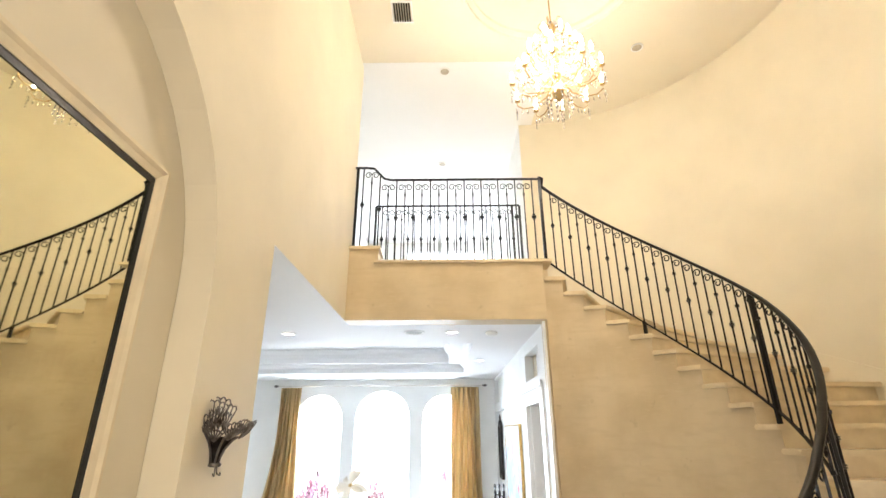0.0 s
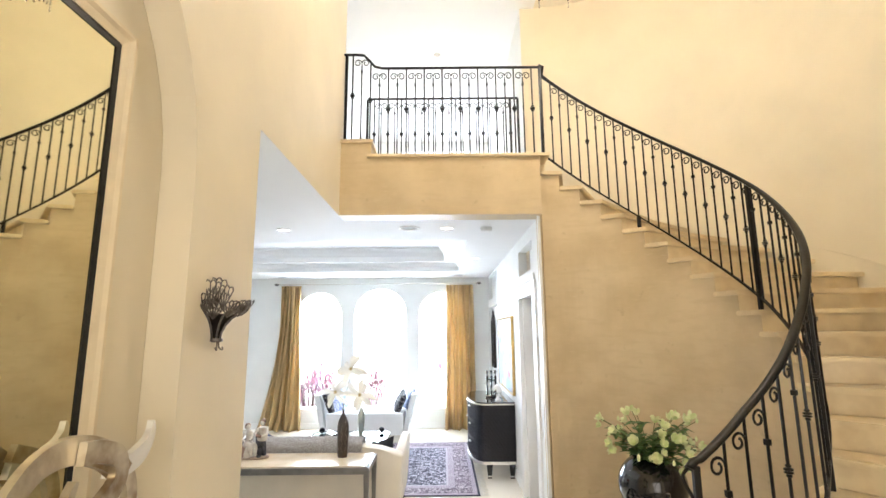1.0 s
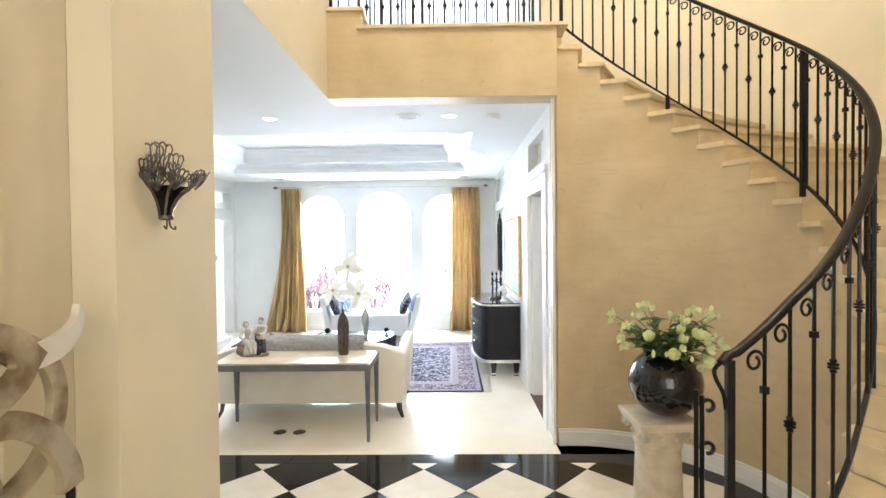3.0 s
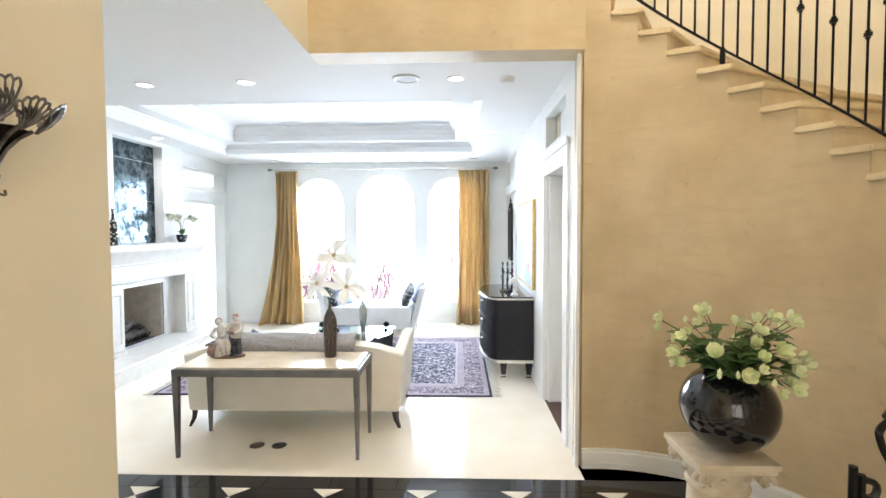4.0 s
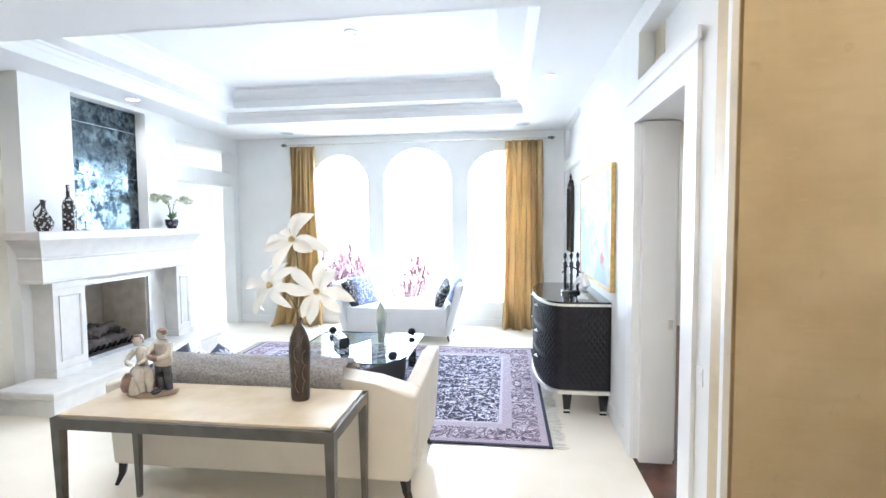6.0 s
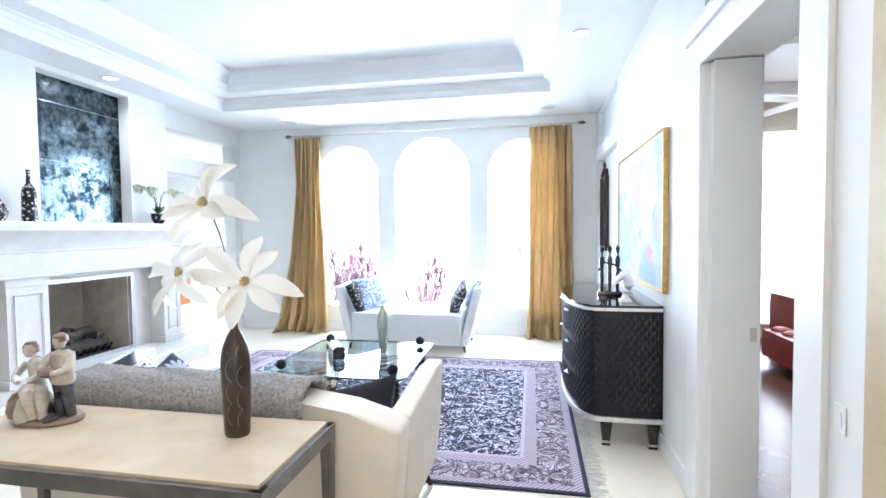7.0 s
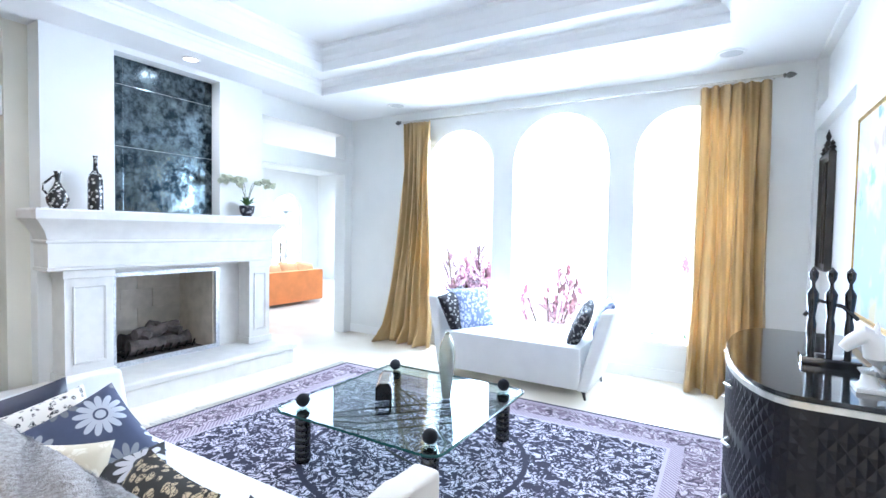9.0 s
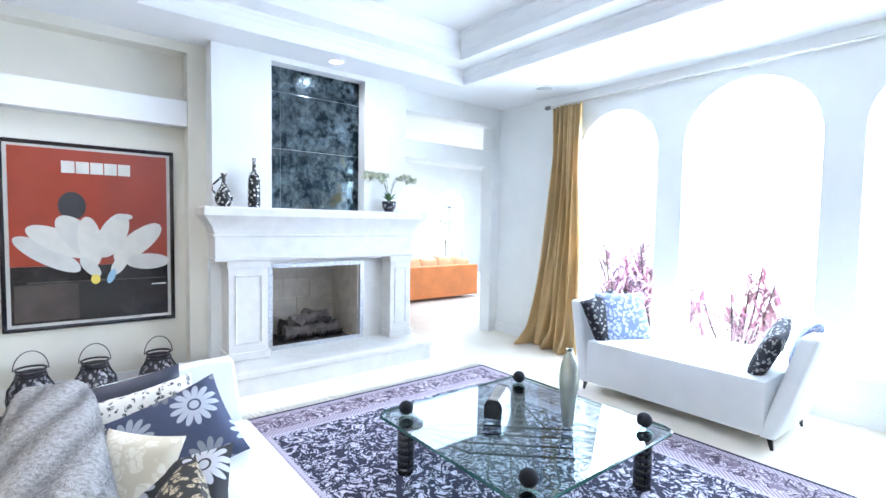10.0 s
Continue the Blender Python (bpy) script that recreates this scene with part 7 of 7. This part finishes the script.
# framed poster in the alcove
po = base("framed_poster", "framed red and black poster with two white flower shapes", "poster", -4.765, 5.84, 0.6)
bm = bmesh.new()
frame_part(bm, 5.19, 6.475, 0.59, 2.235, -4.769, 0.032, 0.035)
part("frame", bm, M_black_lacquer, po, "thin black frame")
bm = bmesh.new()
box(bm, -4.769, -4.755, 5.215, 6.45, 0.615, 2.21)
part("mat_board", bm, mat("silver_mat_board", (0.55, 0.54, 0.50), 0.5, var=0.05), po, "silver grey border")
bm = bmesh.new()
box(bm, -4.755, -4.752, 5.25, 6.415, 1.15, 2.18)
part("red_field", bm, mat("poster_red", (0.34, 0.045, 0.02), 0.35, var=0.06, scale=4, coat=0.6), po, "brick red upper field")
bm = bmesh.new()
box(bm, -4.755, -4.752, 5.25, 6.415, 0.65, 1.149)
part("black_field", bm, mat("poster_black", (0.025, 0.022, 0.022), 0.25, var=0.2, scale=3, coat=0.6), po, "black lower field")


def blob(name, col, pts, x, label):
    bm = bmesh.new()
    prism(bm, [(p.x, p.y) for p in smooth_path(pts + [pts[0]], 6)[:-1]], Matrix.Translation((x, 0, 0)) @ UP_X, 0.0012)
    part(name, bm, mat("print_" + name, col, 0.4, var=0.05, scale=8, coat=0.5), po, label)


def ellipse(cy, cz, a, b, rot, n=14):
    c, s = math.cos(radians(rot)), math.sin(radians(rot))
    return [(cy + a * math.cos(2 * math.pi * k / n) * c - b * math.sin(2 * math.pi * k / n) * s, cz + a * math.cos(2 * math.pi * k / n) * s + b * math.sin(2 * math.pi * k / n) * c) for k in range(n)]


WHITE_P = (0.74, 0.72, 0.66)
blob("dark_disc", (0.05, 0.048, 0.055), ellipse(5.676, 1.683, 0.10, 0.125, 0), -4.7515, "dark round shape")
for k, e in enumerate((ellipse(5.50, 1.25, 0.27, 0.085, -33), ellipse(5.60, 1.36, 0.27, 0.10, -27), ellipse(5.73, 1.40, 0.24, 0.115, -50), ellipse(5.80, 1.36, 0.23, 0.09, -84), ellipse(5.80, 1.13, 0.11, 0.05, -52),
                      ellipse(5.97, 1.42, 0.22, 0.105, 66), ellipse(6.06, 1.59, 0.07, 0.03, 5), ellipse(6.17, 1.355, 0.25, 0.10, 42), ellipse(6.25, 1.17, 0.18, 0.075, 0), ellipse(6.02, 1.15, 0.11, 0.05, 60))):
    blob("white_shape", WHITE_P if k % 2 else (0.66, 0.65, 0.61), e, -4.7505 + 0.0013 * k, "white petal shape")
blob("yellow_shape", (0.75, 0.6, 0.1), ellipse(5.835, 1.02, 0.035, 0.045, 0), -4.737, "small yellow shape")
blob("blue_shape", (0.35, 0.55, 0.7), ellipse(5.955, 1.04, 0.028, 0.07, -20), -4.737, "small pale blue shape")
M_dark_print = mat("print_dark_block", (0.075, 0.058, 0.052), 0.3, var=0.2, scale=5, coat=0.5)
for y0, y1, z0, z1 in ((5.27, 5.71, 0.67, 0.99), (5.36, 6.40, 1.0, 1.012)):
    bm = bmesh.new()
    box(bm, -4.7525, -4.751, y0, y1, z0, z1)
    part("dark_block", bm, M_dark_print, po, "dim brown printed block")
bm = bmesh.new()
box(bm, -4.752, -4.7495, 6.28, 6.40, 0.94, 0.953)
M_heading = mat("print_heading", WHITE_P, 0.4)
part("signature_bar", bm, M_heading, po, "thin white bar")
for k in range(5):
    bm = bmesh.new()
    box(bm, -4.752, -4.7495, 5.605 + k * 0.104, 5.70 + k * 0.104, 1.975, 2.08)
    part("heading_block", bm, M_heading, po, "white heading block")

po.matrix_basis = pose(-4.653, 5.835, 0.62) @ Matrix.Diagonal((1, 0.98, 0.98, 1))

# wire lanterns under the poster
M_wire = mat("dark_wire", (0.05, 0.045, 0.05), 0.4, 0.5, var=0.2, scale=20)
M_weave = pattern("woven_wire", (0.52, 0.50, 0.52), (0.04, 0.038, 0.05), 30, 0.42, rough=0.5, warp=0.15, bump=0.6)
for k, y in enumerate((5.377, 5.804, 6.289)):
    x = -4.47
    b = base("wire_lantern", "dark woven wire lantern basket with hoop handle", "lantern", x, y, 0, group="lanterns under the poster")
    bm = bmesh.new()
    for i in range(9):
        a = 2 * math.pi * i / 9
        for s in (1, -1):
            sweep(bm, [(x + r * math.cos(a + s * f * 0.9), y + r * math.sin(a + s * f * 0.9), z) for f, r, z in ((0, 0.155, 0.01), (0.35, 0.165, 0.09), (0.7, 0.15, 0.18), (1, 0.098, 0.27))], 0.005, 4)
    part("wire_mesh", bm, M_wire, b)
    bm = bmesh.new()
    lathe(bm, [(0, 0.006), (0.148, 0.006), (0.160, 0.09), (0.145, 0.18), (0.092, 0.27), (0.082, 0.27), (0.13, 0.18), (0.14, 0.03), (0, 0.02)], 24, Matrix.Translation((x, y, 0)))
    part("basket", bm, M_weave, b, "woven dark and silver basket", True)
    for r, z in ((0.155, 0.012), (0.10, 0.275), (0.092, 0.30), (0.10, 0.33)):
        bm = bmesh.new()
        sweep(bm, [(x + r * math.cos(2 * math.pi * i / 24), y + r * math.sin(2 * math.pi * i / 24), z) for i in range(24)], 0.009, 6, closed=True)
        part("rim", bm, M_wire, b)
    bm = bmesh.new()
    lathe(bm, [(0, 0.022), (0.075, 0.022), (0.075, 0.31), (0, 0.31)], 18, Matrix.Translation((x, y, 0)))
    part("candle_jar", bm, mat("smoky_glass", (0.10, 0.10, 0.12), 0.1, var=0.1), b)
    bm = bmesh.new()
    sweep(bm, [(x, y + 0.115 * math.cos(math.pi * i / 12), 0.32 + 0.16 * math.sin(math.pi * i / 12)) for i in range(13)], 0.004, 5)
    part("handle", bm, M_wire, b)

# ---------- trims, plates ----------
structure("trim", M_trim, "white door casing to the library", [
    (RX - 0.022, RX, 6.262, 6.43, 0, 2.62), (RX - 0.022, RX, 5.12, 5.283, 0, 2.62), (RX - 0.022, RX, 5.283, 6.262, 2.46, 2.62), (RX - 0.04, RX - 0.022, 5.08, 6.47, 2.62, 2.68)], "casing")
structure("door_1", M_trim, "white panelled pocket door edge in the library doorway", [(RX + 0.03, RX + 0.26, 6.20, 6.258, 0, 2.46)], "door")
bm = bmesh.new()
box(bm, RX + 0.215, RX + 0.245, 6.193, 6.2, 0.985, 1.06, 0.002)
tagged(part("door_latch", bm, M_silver), "small dark metal latch plate on the door edge", "latch")
structure("baseboard_2", M_trim, "white baseboards of the living room", [
    (RX - 0.016, RX, 6.432, 8.95, 0, 0.14), (LX, RX, WY - 0.016, WY, 0, 0.12), (-4.659, -4.645, 2.3, 6.55, 0, 0.14)], "baseboard")
bm = bmesh.new()
for r0, z1 in ((RI - 0.02, 0.15), (RI - 0.03, 0.125), (RI - 0.036, 0.045)):
    curved_wall(bm, r0, RI + 0.004, 95, -84, -0.002, z1, 44)
tagged(part("baseboard_3", bm, M_trim, None, "", True), "white moulded curved baseboard under the stairs", "baseboard", "", "structure")
structure("corner_bead", M_trim, "white edge bead where plaster meets the opening", [(1.285, 1.312, 4.765, 4.80, 0, 3.245), (RX - 0.02, RX, 4.80, 4.84, 0, 0.15)], "trim")
sw = base("switch_plate", "white wall switch plate beside the doorway", "switch", RX, 5.06, 1.0)
bm = bmesh.new()
box(bm, RX - 0.005, RX, 5.03, 5.085, 0.97, 1.055, 0.002)
part("plate", bm, M_trim, sw)
bm = bmesh.new()
box(bm, RX - 0.008, RX - 0.005, 5.045, 5.07, 0.99, 1.035, 0.001)
part("rocker", bm, M_trim, sw)
for x in (-1.42, -1.222):
    bm = bmesh.new()
    lathe(bm, [(0, 0.004), (0.058, 0.004), (0.064, 0.002), (0.064, 0.0)], 24, Matrix.Translation((x, 5.085, 0.0)))
    tagged(part("floor_outlet", bm, M_black_lacquer, None, "", True), "round black floor outlet cover flush in marble", "outlet", "floor outlets")

# ---------- next room: orange sofa, french doors ----------
M_orange = mat("orange_leather", (0.80, 0.26, 0.07), 0.5, var=0.08, scale=4, bump=0.05)
os_ = base("orange_sofa", "orange leather sofa with loose cushions seen through doorway", "sofa", -7.3, 11.85, 0)
bm = bmesh.new()
box(bm, -7.2, -6.98, 10.4, 12.7, 0.05, 0.70, 0.04)
part("backrest", bm, M_orange, os_, "", True)
bm = bmesh.new()
box(bm, -8.0, -7.2, 10.4, 12.7, 0.05, 0.42, 0.05)
part("seat", bm, M_orange, os_, "", True)
M_apricot = mat("apricot_cloth", (0.84, 0.48, 0.24), 0.8, var=0.1, scale=6, bump=0.2, bscale=30)
for k in range(5):
    pillow("rumpled apricot cushion along the orange sofa back", pose(-7.30, 10.68 + k * 0.44, 0.66 + 0.02 * (k % 2), 70, 0, 90) @ pose(0, 0, 0, 0, 0, 8 - 5 * k), 0.50, 0.40, 0.22, M_apricot)
for k, cy in enumerate((13.2, 15.05)):
    fd = tagged(new("window_2"), "white arched french door with glazing bars", "french door", "french doors", "structure")
    fd.matrix_basis = pose(-10.9, cy, 0)
    bm = bmesh.new()
    arc = arch_outline(cy, 1.04, 0.02, 2.1, 2.62, 20)
    sweep(bm, [(-10.9, u, v) for u, v in arc], 0.05, 4, closed=True, up=(1, 0, 0))
    for b in ((cy - 0.06, cy + 0.06, 0.0, 2.1), (cy - 0.5, cy + 0.5, 2.05, 2.13), (cy - 0.5, cy + 0.5, 0.7, 0.74), (cy - 0.5, cy + 0.5, 1.15, 1.18), (cy - 0.5, cy + 0.5, 1.6, 1.63), (cy - 0.5, cy + 0.5, 0, 0.35)):
        box(bm, -10.93, -10.87, *b)
    part("window_frame", bm, M_trim, fd)
rnd = random.Random(31)
for cy in (13.1, 14.5, 15.3, 16.0, 16.7):
    b = base("garden_shrub", "green garden shrub outside the french doors", "shrub", -12.2, cy, -0.1, group="garden shrubs")
    bm = bmesh.new()
    sweep(bm, [(-12.2, cy, -0.2), (-12.2, cy, 1.2)], 0.04, 6)
    part("trunk", bm, M_bark, b)
    bm = bmesh.new()
    for i in range(260):
        p = Vector((-12.2 + rnd.gauss(0, 0.3), cy + rnd.gauss(0, 0.42), 1.4 + rnd.gauss(0, 0.6)))
        a = rnd.uniform(0, 6.28)
        leaf_blade(bm, p, p + Vector((math.cos(a) * 0.14, math.sin(a) * 0.14, rnd.uniform(-0.05, 0.12))), 0.07, 0.2)
    part("crown", bm, M_leaf, b)
structure("garden_ground", mat("garden_paving", (0.55, 0.53, 0.48), 0.8, var=0.1, scale=2), "pale paving outside the next room", [(-20, -11.0, 6.0, 22, -0.3, -0.1)], "ground")

# ---------- library: red sofa, ottoman, fan, curtain ----------
M_red = mat("red_leather", (0.30, 0.035, 0.025), 0.32, var=0.15, scale=5, bump=0.06, bscale=80)
rs = base("red_sofa", "red leather sofa with rounded arm in the library", "sofa", 4.8, 10.3, 0)
for nm_, b, bv_ in (("seat", (3.92, 6.2, 9.85, 10.5, 0.12, 0.46), 0.06), ("backrest", (3.92, 6.2, 10.5, 10.8, 0.12, 0.75), 0.08), ("arm", (3.62, 3.95, 9.8, 10.8, 0.1, 0.70), 0.1)):
    bm = bmesh.new()
    box(bm, *b, bv_)
    part(nm_, bm, M_red, rs, "", True)
pillow("grey pillow on the red sofa", pose(4.28, 10.33, 0.66, 70, 0, 0), 0.45, 0.42, 0.15, mat("grey_cloth", (0.22, 0.23, 0.26), 0.8, var=0.1, scale=10))
ot = base("ottoman", "tufted red leather ottoman on the wooden floor", "ottoman", 3.75, 9.25, 0)
bm = bmesh.new()
box(bm, 3.05, 4.6, 8.85, 9.65, 0.08, 0.40, 0.05)
part("seat", bm, M_red, ot, "", True)
for i in range(6):
    for j in range(3):
        bm = bmesh.new()
        lathe(bm, [(0.11, 0.39), (0.10, 0.42), (0.06, 0.44), (0, 0.445)], 12, Matrix.Translation((3.2 + i * 0.25, 9.0 + j * 0.25, 0)))
        part("tuft", bm, M_red, ot, "", True)
# another emissive sheet, giving the library window its white glow
structure("library_backdrop", M_glow_sheet, "glowing sheet in place of the garden beyond the library window", [(2.0, 6.4, 12.4, 12.5, -0.2, 4)], "backdrop")
bm = bmesh.new()
rows = []
for j in range(12):
    rows.append([bm.verts.new((4.0 + 0.75 * i / 50, 10.93 + 0.03 * math.sin(i * 0.9 + 0.1 * j), 2.9 * (1 - j / 11) + 0.01)) for i in range(51)])
for a, b in zip(rows, rows[1:]):
    for i in range(50):
        bm.faces.new((a[i], a[i + 1], b[i + 1], b[i]))
o = tagged(part("library_curtain", bm, silk_material("cream_sheer", (0.80, 0.72, 0.52), (0.92, 0.84, 0.62), 0.6), None, "", True), "cream curtain at the library window", "curtain")
sm = o.modifiers.new("thickness", 'SOLIDIFY')
sm.thickness = 0.004
fan = base("ceiling_fan", "white ceiling fan with four blades in the library", "ceiling fan", 3.21, 9.0, 3.36)
bm = bmesh.new()
lathe(bm, [(0.0, 0), (0.07, 0), (0.05, -0.05), (0.014, -0.06), (0.014, -0.42), (0.1, -0.44), (0.12, -0.5), (0.09, -0.56), (0.0, -0.6)], 20, Matrix.Translation((3.21, 9.0, 3.36)))
part("motor", bm, M_trim, fan, "", True)
for k in range(4):
    bm = bmesh.new()
    box(bm, 0.12, 0.68, -0.07, 0.07, -0.005, 0.005, 0.003, Matrix.Translation((3.21, 9.0, 2.88)) @ pose(0, 0, 0, 0, 0, 20 + 90 * k) @ pose(0, 0, 0, 10, 0, 0))
    part("blade", bm, M_trim, fan)

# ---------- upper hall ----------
# emissive sheet added behind the hall opening to whiten it
structure("hall_backdrop", M_glow_sheet, "glowing sheet in place of daylight beyond the upper hall window", [(-1.2, 1.9, 11.7, 11.8, 3.8, 7)], "backdrop")
hp = base("hall_plant", "small green plant in a white pot by the hall railing", "plant", 0.63, 5.3, TOP - 0.02)
bm = bmesh.new()
rnd = random.Random(14)
for i in range(40):
    a, e, L = rnd.uniform(0, 6.283), rnd.uniform(0.1, 1.3), rnd.uniform(0.09, 0.17)
    p = Vector((0.63, 5.3, TOP + 0.13))
    leaf_blade(bm, p, p + Vector((math.cos(a) * math.cos(e), math.sin(a) * math.cos(e), math.sin(e))) * L, 0.035, 0.3)
part("foliage", bm, M_leaf, hp)
bm = bmesh.new()
lathe(bm, [(0, 0), (0.06, 0), (0.08, 0.13), (0.075, 0.14), (0.065, 0.13), (0, 0.12)], 18, Matrix.Translation((0.63, 5.3, TOP - 0.02)))
part("pot", bm, M_trim, hp, "", True)

# ---------- foyer floor tiles ----------
H = 0.343
DX, DY = 0.09, 3.94


def clip_poly(poly, inside, cut):
    out = []
    for i, p in enumerate(poly):
        q = poly[(i + 1) % len(poly)]
        if inside(p):
            out.append(p)
        if inside(p) != inside(q):
            out.append(cut(p, q))
    return out


def tile_mesh(poly):
    bm = bmesh.new()
    lo = [bm.verts.new((u, v, -0.02)) for u, v in poly]
    mid = [bm.verts.new((u, v, -0.0012)) for u, v in poly]
    cx, cy = sum(p[0] for p in poly) / len(poly), sum(p[1] for p in poly) / len(poly)
    hi = [bm.verts.new((u + (cx - u) * 0.006, v + (cy - v) * 0.006, 0.0)) for u, v in poly]
    k = len(poly)
    bm.faces.new(hi)
    for a, b in ((lo, mid), (mid, hi)):
        for i in range(k):
            bm.faces.new((a[i], a[(i + 1) % k], b[(i + 1) % k], b[i]))
    return bm


foyer_floor = bpy.data.objects["floor_bed"]
E_ = H - 0.0015
bm = tile_mesh([(0, -E_), (E_, 0), (0, E_), (-E_, 0)])
whole = {True: mesh_of("tile", bm.copy(), M_white_marble), False: mesh_of("tile", bm, M_black_marble)}
YB = 4.395
for j in range(-16, 3):
    for i in range(-13, 14):
        x, y = DX + i * H, DY + j * H
        if (i + j) % 2:
            continue
        white = i % 2 == 0
        # keep tiles off the stair wall and inside the foyer
        far = math.hypot(x - SC.x, y - SC.y)
        if x > SC.x + 0.2 and far > RI - 0.16 and y > 1.9:
            continue
        if x > 2.2 or x < -3.6 or y - H > YB or y < -1.8:
            continue
        if y + H <= YB:
            place("tile", whole[white], foyer_floor, Matrix.Translation((x, y, 0)))
        else:
            poly = clip_poly([(x, y - E_), (x + E_, y), (x, y + E_), (x - E_, y)], lambda p: p[1] <= YB, lambda p, q: (p[0] + (q[0] - p[0]) * (YB - p[1]) / (q[1] - p[1]), YB))
            if len(poly) >= 3 and max(p[1] for p in poly) - min(p[1] for p in poly) > 0.02:
                part("tile", tile_mesh(poly), M_white_marble if white else M_black_marble, foyer_floor)
for k in range(10):
    x0 = -3.6 + k * 0.5
    part("border_tile", tile_mesh([(x0, YB + 0.003), (x0 + 0.497, YB + 0.003), (x0 + 0.497, 4.567), (x0, 4.567)]), M_black_marble, foyer_floor)
